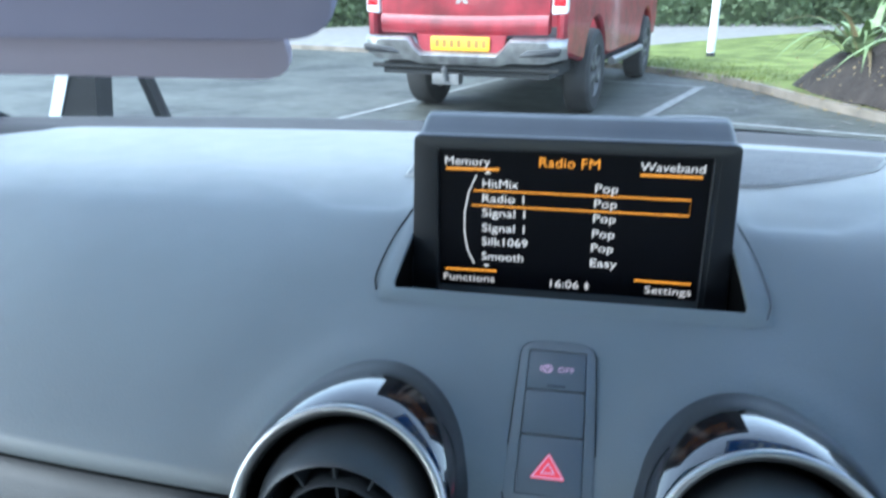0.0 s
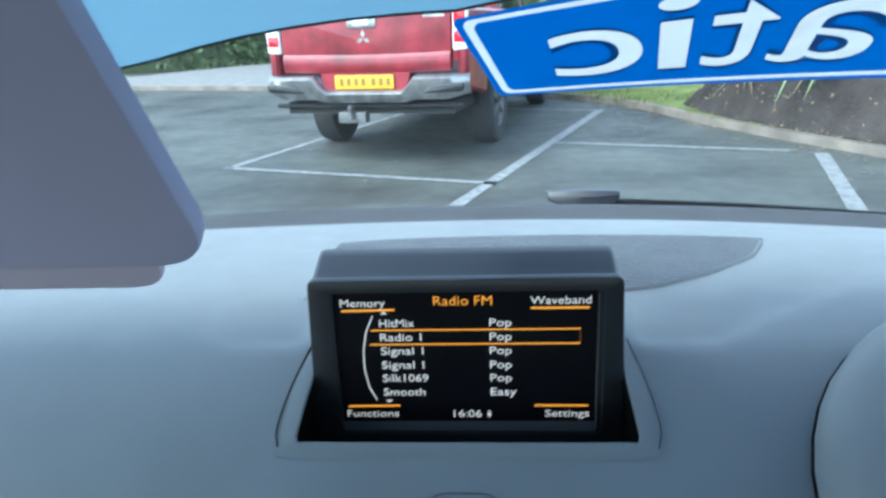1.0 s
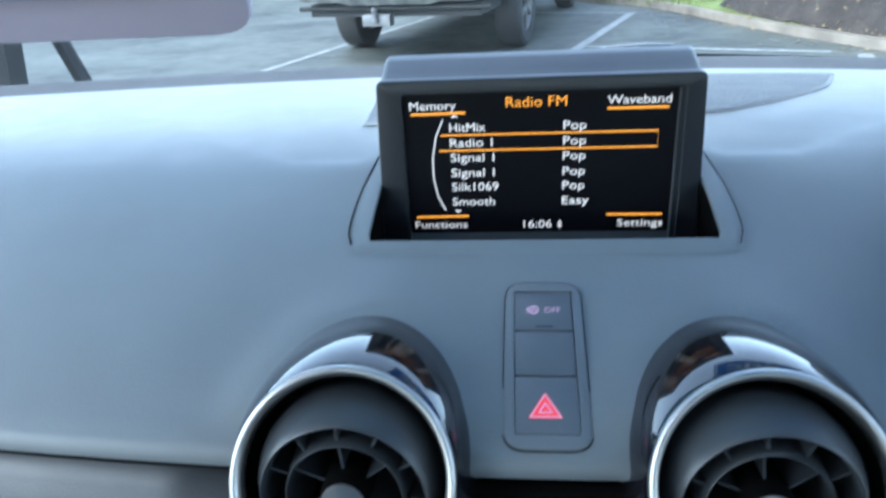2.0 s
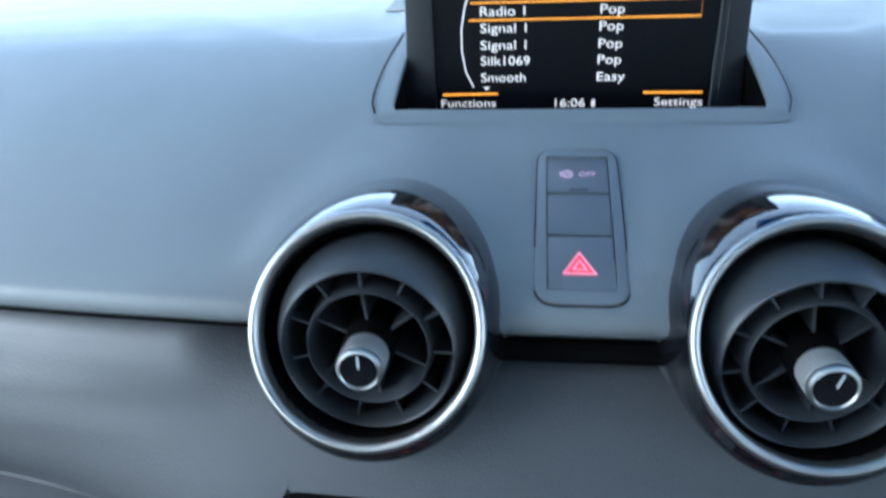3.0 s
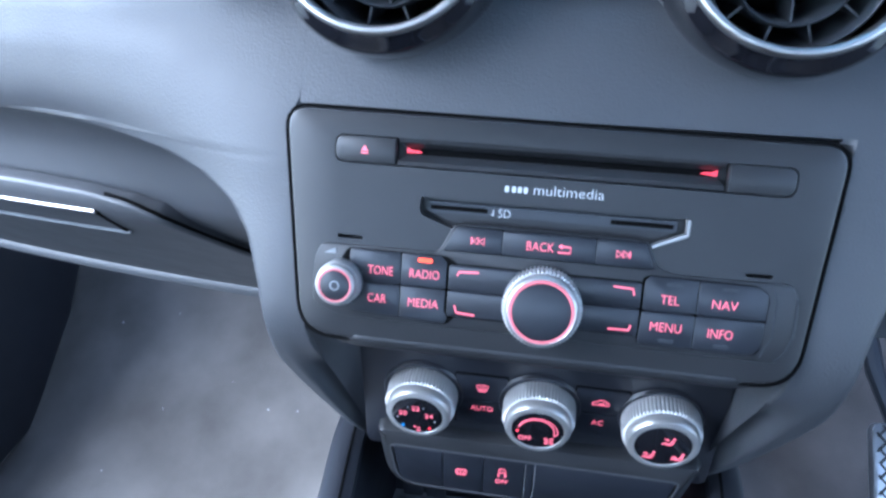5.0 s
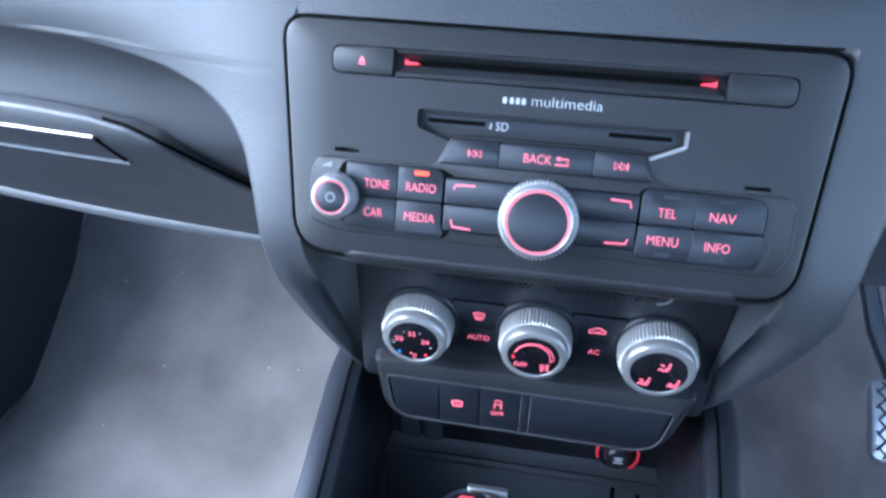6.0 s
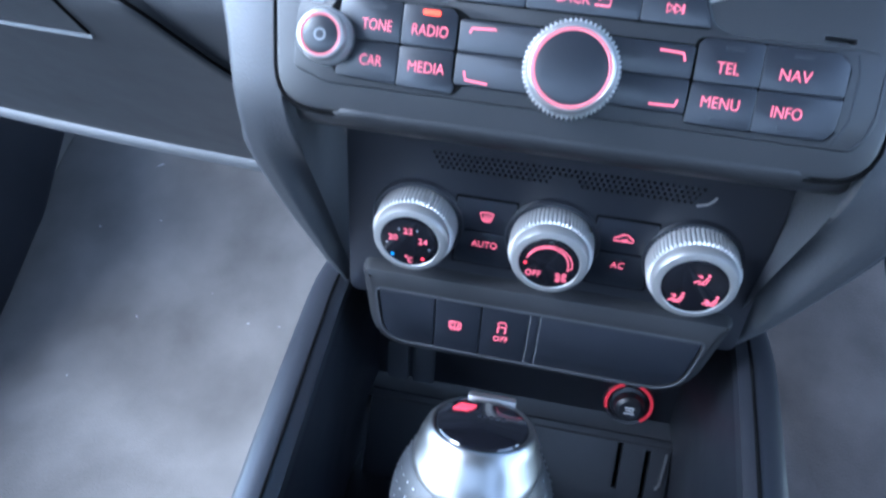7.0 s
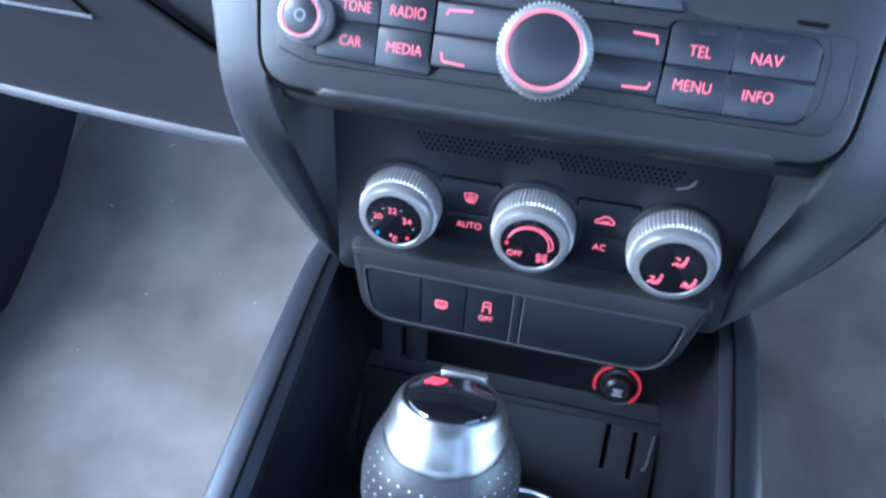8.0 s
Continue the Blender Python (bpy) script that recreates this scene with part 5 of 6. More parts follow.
stroke(bm, [(0.0595, 0.0358), (0.0640, 0.0372), (0.0662, 0.0395), (0.0668, 0.0412)], 0.0010, -0.0005, 0.0006)
part("grille_end", bm, SILVER, heat)

# row of switches under the heater
row = thing("switch_bar", "black switch bar with heated-glass and traction control buttons", "switch panel", face_on(0, 0.2185, 0.711, -4))
bm = bmesh.new()
hole = rpoly([(-0.0775, -0.0670), (0.0755, -0.0690), (0.0808, -0.0345), (-0.0808, -0.0335)], [0.014, 0.016, 0.004, 0.004], 6)
hous = rpoly([(-0.0840, -0.0745), (0.0810, -0.0745), (0.0925, -0.0215), (-0.0900, -0.0215)], [0.022, 0.022, 0.006, 0.006], 7)
slab(bm, hous, -0.035, 0.0090, 0.006, [hole])
part("housing", bm, FASCIA, row)
bm = bmesh.new()
slab(bm, inset(hole, -0.001), 0.0, 0.0045)
part("backing", bm, VOID, row)
# Raised rim in a paler colour, standing for the highlight on the recess edge.
bm = bmesh.new()
stroke(bm, inset(hole, -0.0007), 0.0010, 0.0080, 0.0096, True)
part("recess_edge_highlight", bm, LOWER, row)
cuts = [-0.0795, -0.0505, -0.0268, -0.0030, 0.0022, 0.0795]
for i in range(5):
    a0, a1 = cuts[i] + 0.0003, cuts[i + 1] - 0.0003
    pts = [(a0, -0.0672), (a1, -0.0680), (a1, -0.0347), (a0, -0.0344)]
    if i == 0:
        pts = rpoly([(-0.0765, -0.0664), (a1, -0.0672), (a1, -0.0347), (-0.0797, -0.0344)], [0.013, 0.0004, 0.0004, 0.003], 6)
    if i == 4:
        pts = rpoly([(a0, -0.0680), (0.0745, -0.0682), (0.0797, -0.0352), (a0, -0.0347)], [0.0004, 0.015, 0.003, 0.0004], 6)
    bt = key(pts, row, 0.0092, 0.0004, BUTTON, 0.003, "switch" if i in (1, 2) else "blank")
    if i == 1:
        bm = bmesh.new()
        stroke(bm, rrect(-0.0426, -0.0518, -0.0366, -0.0474, 0.0008, 2), 0.0005, 0.0092, 0.0094, True)
        for d in (-0.0018, 0, 0.0018):
            stroke(bm, [(-0.0397 + d, -0.0532), (-0.0397 + d - 0.0004, -0.0505), (-0.0397 + d + 0.0003, -0.0482)], 0.0005, 0.0092, 0.0094)
        part("symbol", bm, RED_LIT, bt)
    if i == 2:
        words("lettering", "OFF", -0.0196, -0.0122, -0.0556, 0.0034, RED_LIT, bt, 0.0093)
        bm = bmesh.new()
        stroke(bm, [(-0.0180, -0.0472), (-0.0180, -0.0446), (-0.0170, -0.0434), (-0.0144, -0.0434), (-0.0134, -0.0446), (-0.0134, -0.0472)], 0.0006, 0.0092, 0.0094, True)
        stroke(bm, [(-0.0186, -0.0522), (-0.0176, -0.0506), (-0.0184, -0.0492), (-0.0174, -0.0480)], 0.0006, 0.0092, 0.0094)
        stroke(bm, [(-0.0142, -0.0522), (-0.0132, -0.0506), (-0.0140, -0.0492), (-0.0130, -0.0480)], 0.0006, 0.0092, 0.0094)
        for v in bm.verts:
            v.co.x, v.co.y = -0.0158 + (v.co.x + 0.0158) * 0.85, -0.0462 + (v.co.y + 0.0478) * 0.82
        part("symbol", bm, RED_LIT, bt)

# Paler lines painted on for the glint along two joints.
bm = bmesh.new()
for x in (-0.0030, 0.0022):
    stroke(bm, [(x + 0.0004, -0.0672), (x + 0.0004, -0.0352)], 0.0004, 0.0088, 0.0094)
part("joint_glint", bm, SWITCH_FRAME, row)

# ---- centre console ----
console = thing("centre_console", "black centre console tray with padded side rails", "console")
RAIL = [(0.098, 0.285, 0.676), (0.108, 0.270, 0.664), (0.1135, 0.24, 0.656), (0.111, 0.20, 0.652), (0.107, 0.15, 0.646), (0.102, 0.08, 0.635), (0.098, 0.0, 0.62), (0.098, -0.15, 0.59), (0.098, -0.4, 0.56)]
for side in (-1, 1):
    pth = spline([(side * x, y, zz) for x, y, zz in RAIL], 40)
    sec = [(0.010, -0.006), (0.0095, 0.0005), (0.005, 0.0035), (0.0, 0.0042), (-0.006, 0.003), (-0.010, -0.001), (-0.0105, -0.008)]
    bm = bmesh.new()
    sweep(bm, pth, [(s * side, u) for s, u in sec])
    part("side_rail", bm, HARD, console, "smooth dark side rail")
    bm = bmesh.new()
    tube(bm, [p + Vector((-side * 0.0035, 0, 0.0038)) for p in pth], 0.0009, 5)
    part("rail_seam", bm, VOID, console)
    bm = bmesh.new()
    rows = []
    for p in pth:
        rows.append([(p.x + side * 0.0095, p.y, p.z - 0.003), (p.x + side * 0.013, p.y, p.z - 0.03), (p.x + side * 0.016, p.y + 0.002, p.z - 0.15), (p.x + side * 0.018, p.y, 0.27)])
    loft(bm, rows)
    part("outer_side", bm, CARPET, console, "carpeted outer side")
    bm = bmesh.new()
    rows = []
    for p in pth:
        rows.append([(p.x - side * 0.009, p.y, p.z - 0.002), (p.x - side * 0.0110, p.y, p.z - 0.012), (p.x - side * 0.012, p.y, p.z - 0.06), (p.x - side * 0.010, p.y, 0.50)])
    loft(bm, rows)
    part("inner_side", bm, TRAY, console, angle=1.2)
bm = bmesh.new()
box(bm, -0.105, -0.4, 0.485, 0.105, 0.29, 0.500, 0.002)
part("tray_floor", bm, TRAY, console)
bm = bmesh.new()
loft(bm, [[(x, y, zz) for x in (-0.1, 0, 0.1)] for y, zz in ((0.262, 0.66), (0.270, 0.64), (0.2735, 0.60), (0.2735, 0.560), (0.268, 0.552), (0.262, 0.548))])
part("back_wall", bm, TRAY, console)
# stepped shelf with two card slots
bm = bmesh.new()
slots = [rrect(0.0655, 0.5120, 0.0690, 0.5425, 0.0004, 1), rrect(0.0830, 0.5085, 0.0865, 0.5405, 0.0004, 1)]
slab(bm, [(-0.098, 0.480), (0.1, 0.480), (0.1, 0.549), (-0.098, 0.549)], 0.0, 0.008, 0.003, slots)
STEP = Matrix.Translation((0, 0.2725, 0.549)) @ pose(0, 0, 0, 62) @ Matrix.Translation((0, -0.549, 0))
part("step", bm, TRAY, console, m=STEP)
bm = bmesh.new()
box(bm, 0.06, 0.48, -0.012, 0.095, 0.54, -0.004)
part("slot_backing", bm, VOID, console, m=STEP)
bm = bmesh.new()
stroke(bm, [(0.0962, 0.5405), (0.0945, 0.520), (0.0925, 0.5165)], 0.0013, 0.008, 0.0095)
part("step_edge", bm, SATIN, console, m=STEP)
# cup holder rim
bm = bmesh.new()
lathe(bm, [(0.036, -0.03), (0.036, 0.0), (0.0372, 0.0014), (0.0388, 0.0012), (0.0395, -0.002)], 48)
part("cup_rim", bm, ALUM, console, "thin metal cup holder rim", m=pose(0.022, 0.185, 0.515))
for x0 in (-0.089, -0.072):
    bm = bmesh.new()
    slab(bm, rrect(x0, 0.560, x0 + 0.014, 0.60, 0.002, 2), -0.001, 0.0014, 0.0006)
    part("coin_slot", bm, LOWER, console, m=Matrix.Translation((0, 0.2735, -0.012)) @ pose(0, 0, 0, 90))

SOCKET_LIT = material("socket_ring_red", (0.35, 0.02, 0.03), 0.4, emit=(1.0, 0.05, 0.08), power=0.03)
socket = thing("power_socket", "round twelve-volt socket with a red-lit ring", "power socket", Matrix.Translation((0.0665, 0.2725, 0.574)) @ pose(0, 0, 0, 78))
bm = bmesh.new()
lathe(bm, [(0.0155, -0.002), (0.0155, 0.002), (0.0142, 0.0035), (0.0128, 0.003), (0.0126, -0.002)], 40)
part("rim", bm, HARD, socket)
for a0, a1 in ((-50, 70), (110, 200)):
    bm = bmesh.new()
    stroke(bm, [(0.0140 * math.cos(radians(a)), 0.0140 * math.sin(radians(a))) for a in range(a0, a1 + 1, 10)], 0.0017, 0.0025, 0.0040)
    part("lit_ring", bm, SOCKET_LIT, socket, "red-lit ring")
bm = bmesh.new()
lathe(bm, [(0.0122, -0.001), (0.0118, 0.0035), (0.0095, 0.0042), (0.0085, 0.0095), (0.0065, 0.0110), (0.0005, 0.0112)], 36)
part("plug", bm, HARD, socket)
bm = bmesh.new()
for i, (w, v) in enumerate(((0.0030, 0.0018), (0.0024, 0.0000), (0.0032, -0.0020))):
    stroke(bm, [(-w, v), (w, v)], 0.0010, 0.0111, 0.0114)
part("print", bm, PRINT, socket)

# ---- gear selector ----
gear = thing("gear_selector", "silver and perforated black leather gear selector knob", "gear lever", pose(-0.0140, 0.104, 0.7115, -15, 0, 0))
KNOB_LINE = [(0.0163, -0.0014), (0.0172, -0.0010), (0.0186, -0.0026), (0.0202, -0.0065), (0.0222, -0.0115), (0.0248, -0.0165), (0.0271, -0.0215), (0.0285, -0.0270), (0.0290, -0.0330),
             (0.0287, -0.0400), (0.0272, -0.050), (0.0238, -0.062), (0.0198, -0.074), (0.017, -0.085)]


def knob_radius(z):
    for (ra, za), (rb, zb) in zip(KNOB_LINE[1:], KNOB_LINE[2:]):
        if zb <= z <= za:
            return lerp(ra, rb, (za - z) / (za - zb))
    return KNOB_LINE[0][0]


def cap_foot(a):
    """The silver cap reaches lowest towards the driver; the leather climbs at its flanks."""
    return -0.0065 - 0.0115 * max(0.0, -math.sin(a)) ** 0.5 - 0.008 * max(0.0, math.sin(a)) ** 0.6


bm = bmesh.new()
lathe(bm, KNOB_LINE, 64)
grip = part("leather_grip", bm, GRIPSKIN, gear, "black leather grip with small holes", angle=1.2)
bm = bmesh.new()
rows = [[(r * math.cos(2 * math.pi * i / 72), r * math.sin(2 * math.pi * i / 72), z) for i in range(72)] for r, z in ((0.0163, -0.0008), (0.0169, -0.0004), (0.0176, -0.0007))]
for k in range(9):
    row = []
    for i in range(72):
        a = 2 * math.pi * i / 72
        z = lerp(-0.0014, cap_foot(a), k / 8)
        r = knob_radius(z) + (0.0006 if k < 8 else -0.0004)
        row.append((r * math.cos(a), r * math.sin(a), z))
    rows.append(row)
loft(bm, rows, closed=True)
part("silver_cap", bm, SATIN, gear, "polished silver upper half", angle=1.2)
bm = bmesh.new()
for r in range(11):
    zz = -0.0105 - r * 0.0040
    rad = knob_radius(zz)
    for i in range(40):
        a = 2 * math.pi * (i + 0.5 * (r % 2)) / 40
        if zz > cap_foot(a) - 0.0018:
            continue
        c = Vector((rad * math.cos(a), rad * math.sin(a), zz))
        t, u = Vector((-math.sin(a), math.cos(a), 0)), Vector((0, 0, 1))
        n = Vector((math.cos(a), math.sin(a), 0.35 if zz > -0.028 else -0.1))
        bm.faces.new([bm.verts.new(c + n * 0.0003 + (t * math.cos(q) + u * math.sin(q)) * 0.00048) for q in (0, 1.05, 2.09, 3.14, 4.19, 5.24)])
part("perforation", bm, material("perforation_grey", (0.5, 0.51, 0.53), 0.5), grip, "rows of pale pin holes")
bm = bmesh.new()
lathe(bm, [(0.0162, -0.0012), (0.0156, -0.0004), (0.010, 0.0004), (0.0003, 0.0008)], 48)
cap = part("badge", bm, GLOSS, gear, "glossy black badge with a red mark")
bm = bmesh.new()
slab(bm, [(-0.0110, 0.0045), (-0.0085, 0.0085), (-0.0030, 0.0085), (-0.0042, 0.0060), (-0.0058, 0.0045)], 0.0003, 0.0011, 0.0002)
part("red_mark", bm, HAZARD, cap, "red mark")
bm = bmesh.new()
for k in range(5):
    slab(bm, rrect(-0.0020 + k * 0.0021, 0.0012, -0.0006 + k * 0.0021, 0.0030, 0.0002, 1), 0.0006, 0.0010)
part("print", bm, HARD, cap)
bm = bmesh.new()
slab(bm, rrect(-0.0070, 0.0148, 0.0105, 0.0185, 0.001, 2), -0.006, 0.0008, 0.0006)
part("release_button", bm, CHROME, gear, "pale release button")
bm = bmesh.new()
lathe(bm, [(0.017, -0.084), (0.012, -0.09), (0.0115, -0.12), (0.02, -0.15), (0.045, -0.19), (0.055, -0.2125)], 40)
part("boot", bm, LEATHER, gear, "black leather boot")

# ---- driver's side: instrument hood, pedal ----
hood = thing("instrument_hood", "dark hood over the driver's instruments", "instrument hood")


def hood_point(a, r):
    x, y = 0.418 + 0.255 * r * math.cos(a), 0.305 + 0.185 * r * math.sin(a)
    base = upper_z(0, y) if y > 0.2435 else 0.9485 - (0.2435 - y) * 0.6
    return Vector((x, y, base - 0.02 * x * x + 0.002 + 0.075 * max(0.0, 1 - r * r) ** 0.6))


bm = bmesh.new()
loft(bm, [[hood_point(2 * math.pi * i / 60, r) for i in range(61)] for r in (1.0, 0.985, 0.96, 0.92, 0.86, 0.78, 0.68, 0.55, 0.4, 0.2, 0.01)])
part("cover", bm, SOFT, hood, angle=1.5)
bm = bmesh.new()
tube(bm, [hood_point(2 * math.pi * i / 60, 1.0) + Vector((0, 0, -0.0006)) for i in range(61)], 0.0012, 6)
part("cover_gap", bm, VOID, hood)
pedal = thing("brake_pedal", "grey metal foot pedal with a diamond tread", "pedal", Matrix.Translation((0.336, 0.432, 0.486)) @ pose(0, 0, 0, 42))
bm = bmesh.new()
slab(bm, rrect(-0.028, -0.036, 0.028, 0.036, 0.008), -0.006, 0.003, 0.002)
part("plate", bm, ALUM, pedal)
bm = bmesh.new()
for k in range(-4, 5):
    for sg in (-1, 1):
        x = k * 0.011
        a, b = Vector((x - 0.03, -sg * 0.034)), Vector((x + 0.03, sg * 0.034))
        pts = [p for p in (a.lerp(b, i / 20) for i in range(21)) if abs(p.x) < 0.025]
        if len(pts) > 1:
            stroke(bm, [tuple(pts[0]), tuple(pts[-1])], 0.0018, 0.003, 0.0042 + 0.0002 * (sg > 0))
part("tread", bm, RUBBER, pedal, "dark diamond tread")
bm = bmesh.new()
tube(bm, [(0, 0.03, -0.006), (0, 0.09, -0.05), (0.0, 0.25, -0.10)], 0.009, 10)
part("arm", bm, HARD, pedal)

# ---- sun visor, windscreen film and sticker ----
visor = thing("sun_visor", "lilac-grey cloth sun visor, folded down", "sun visor", Matrix.Translation((-0.074, 0.266, 1.1325)) @ pose(0, 0, 0, 128))
bm = bmesh.new()
slab(bm, rpoly([(-0.40, 0.0), (-0.002, 0.0), (0.0, 0.16), (0.0, 0.22), (-0.40, 0.22)], [0.02, 0.024, 0.02, 0.02, 0.02], 8), -0.002, 0.006, 0.0025)
part("panel", bm, VISOR, visor)
bm = bmesh.new()
slab(bm, rpoly([(-0.38, -0.0270), (-0.029, -0.0270), (-0.029, 0.02), (-0.38, 0.02)], [0.016, 0.018, 0.004, 0.004], 6), -0.0062, -0.0024, 0.0016)
part("flap", bm, VISOR_PALE, visor, "pale lower flap")


def on_glass(x, y, lift):
    """A point on the inner face of the windscreen above plan x, y."""
    lo_k, hi_k = 0.0, 1.0
    for _ in range(30):
        k = (lo_k + hi_k) / 2
        if screen_point(x, k).y > y:
            lo_k = k
        else:
            hi_k = k
    return screen_point(x, k) - Vector((0, 0.44, 0.9)) * lift


def glass_sheet(bm, xs, low, high, lift, n=6):
    loft(bm, [[on_glass(x, lerp(low(x), high(x), k / n), lift) for x in xs] for k in range(n + 1)])


bm = bmesh.new()
xs = [lerp(-0.55, 0.5, i / 40) for i in range(41)]
edge = lambda x: 0.385 + 1.25 * min(0.03, x * x) if x < 0 else 0.385 - 0.33 * x
glass_sheet(bm, xs, lambda x: edge(x), lambda x: 0.12 - 0.16 * x * x, 0.002)
strip = thing("sun_strip", "pale blue film across the top of the windscreen", "window film")
part("film", bm, STRIP, strip, angle=1.5)
bm = bmesh.new()
tube(bm, [on_glass(x, edge(x), 0.0025) for x in xs], 0.0007, 5)
part("film_edge", bm, RUBBER, strip)

sticker = thing("windscreen_sticker", "blue sticker with white lettering, seen reversed through the glass", "sticker")


def sticker_plan(u, v):
    """u to the right along the sticker, v up: plan place on the glass."""
    x = lerp(-0.002, 0.022, 1 - v) + u * 0.40
    y = lerp(0.487 - u * 0.055, 0.392 - u * 0.12, v)
    return x, y


def sticker_loop(d, n=24):
    """The sticker's outline, drawn in by d, as points along it; its right end runs on."""
    r = 0.03
    pts = [(1.02, d), (1.02, 1 - d)]
    pts = [(lerp(1.02, d * 0.26 + r * 0.3, i / n), 1 - d) for i in range(n + 1)]
    pts += [(d * 0.26 + 0.003, 1 - d - 0.02), (d * 0.26, 1 - d - 0.06)] + [(d * 0.26, lerp(1 - d - 0.06, d + 0.06, i / 6)) for i in range(1, 7)]
    pts += [(d * 0.26 + 0.003, d + 0.02)] + [(lerp(d * 0.26 + r * 0.3, 1.02, i / n), d) for i in range(n + 1)]
    return pts


def to_glass(bm, lift):
    for v in bm.verts:
        v.co = on_glass(*sticker_plan(v.co.x, v.co.y), lift)


loops = [sticker_loop(d) for d in (0.0, 0.035, 0.075)]
for k, (nm, mt) in enumerate((("edge", SIGN_BLUE), ("border", SIGN_WHITE))):
    bm = bmesh.new()
    a, b = ring(bm, loops[k], 0), ring(bm, loops[k + 1], 0)
    for i in range(len(a) - 1):
        bm.faces.new((a[i], a[i + 1], b[i + 1], b[i]))
    to_glass(bm, 0.0030)
    part(nm, bm, mt, sticker, angle=1.5)
outlines = [[], []]
for letter, u0, u1 in (("c", 0.094, 0.208), ("i", 0.224, 0.266), ("t", 0.280, 0.356), ("a", 0.359, 0.474)):
    cu = bpy.data.curves.new("lettering", "FONT")
    cu.body, cu.size, cu.resolution_u, cu.offset = letter, 1.0, 8, 0.028
    flat = bpy.data.objects.new("lettering", cu)
    scene.collection.objects.link(flat)
    for k, mode in enumerate(("NONE", "BOTH")):
        cu.fill_mode = mode
        me = bpy.data.meshes.new_from_object(flat.evaluated_get(bpy.context.evaluated_depsgraph_get()))
        xs_l = [v.co.x for v in me.vertices]
        for v in me.vertices:
            f = (v.co.x - min(xs_l)) / (max(xs_l) - min(xs_l))
            v.co = (u1 + (u0 - u1) * f, min(0.90 + 0.02 * v.co.y, 0.215 + v.co.y / 0.5 * 0.52), 0)
        outlines[k].append(me)
    bpy.data.objects.remove(flat)
bm = bmesh.new()
for me in outlines[0]:
    bm.from_mesh(me)
for f in list(bm.faces):
    bm.faces.remove(f)
bmesh.ops.remove_doubles(bm, verts=bm.verts, dist=0.0002)
rim2 = ring(bm, loops[2], 0)
for i in range(len(rim2)):
    bm.edges.new((rim2[i - 1], rim2[i]))
bmesh.ops.triangle_fill(bm, use_beauty=True, edges=bm.edges[:])
to_glass(bm, 0.0030)
part("ground", bm, SIGN_BLUE, sticker, angle=1.5)
bm = bmesh.new()
for me in outlines[1]:
    bm.from_mesh(me)
to_glass(bm, 0.0028)
part("lettering", bm, SIGN_WHITE, sticker, "white reversed letters", angle=1.5)

# wiper lying at the foot of the glass
wiper = thing("wiper", "black windscreen wiper at the foot of the glass", "wiper")
bm = bmesh.new()
pth = [screen_point(x, 0.040 - 0.075 * max(0, x - 0.16), 0.012) for x in [0.145, 0.18, 0.22, 0.3, 0.4, 0.5, 0.58]]
sweep(bm, pth, [(-0.006, -0.004), (0.006, -0.004), (0.004, 0.004), (-0.004, 0.004)])
part("blade", bm, VOID, wiper)
bm = bmesh.new()
pth = [screen_point(x, k, 0.022) for x, k in [(lerp(0.080, 0.158, q / 12), 0.040 + 0.010 * (q / 12)) for q in range(13)]]
rows = []
for q, p in enumerate(pth):
    s = max(0.15, math.sin(math.pi * min(1.0, 0.04 + q / 12 * 0.9))) ** 0.4
    rows.append([p + Vector((0, a * s, b * s)) for a, b in ((-0.011, -0.014), (-0.010, -0.002), (-0.005, 0.004), (0.005, 0.004), (0.010, -0.002), (0.011, -0.014))])
loft(bm, rows, closed=True)
part("arm_cover", bm, HARD, wiper, "rounded black arm cover")

# ---- outside: car park ----
bm = bmesh.new()
rows = []
for y in [-60, -20, -8, 0, 2, 4, 6, 8, 10, 14, 20, 40, 90, 300]:
    rows.append([(x, y, 0) for x in [-300, -80, -30, -12, -6, -3, 0, 3, 6, 12, 30, 80, 300]])
loft(bm, rows)
solo("ground", bm, ASPHALT, "damp grey asphalt of the car park", "asphalt", kind="structure")

BAY = Vector((-0.001, 5.208, 0))
BU, BV = Vector((0.9415, -0.337, 0)), Vector((0.337, 0.9415, 0))


def bay(u, v, z=0.0):
    p = BAY + BU * u + BV * v
    return (p.x, p.y, z)


for u0, v0, u1, v1, w in ((-2.45, 0, 0.05, 0, 0.08), (-2.40, 0, -2.40, 4.6, 0.08), (0, -0.9, 0, 4.05, 0.1), (0.05, 1.73, 2.05, 1.73, 0.08),
                          (2.28, 1.68, 2.42, -1.2, 0.11), (-2.4, 4.0, 0, 4.0, 0.08)):
    bm = bmesh.new()
    d = Vector((u1 - u0, v1 - v0)).normalized()
    n = Vector((-d.y, d.x)) * w / 2
    L = Vector((u1 - u0, v1 - v0)).length
    rows = []
    for i in range(int(L * 6) + 2):
        f = i / (int(L * 6) + 1)
        p = Vector((lerp(u0, u1, f), lerp(v0, v1, f)))
        j = 1 + 0.18 * noise.noise(Vector((p.x * 5, p.y * 5, w)))
        rows.append([bay(p.x + n.x * j, p.y + n.y * j, 0.005), bay(p.x - n.x * j, p.y - n.y * j, 0.005)])
    loft(bm, rows)
    solo("road_marking", bm, LINE, "worn white painted parking line on asphalt", "road marking", kind="structure", group="parking bay lines")

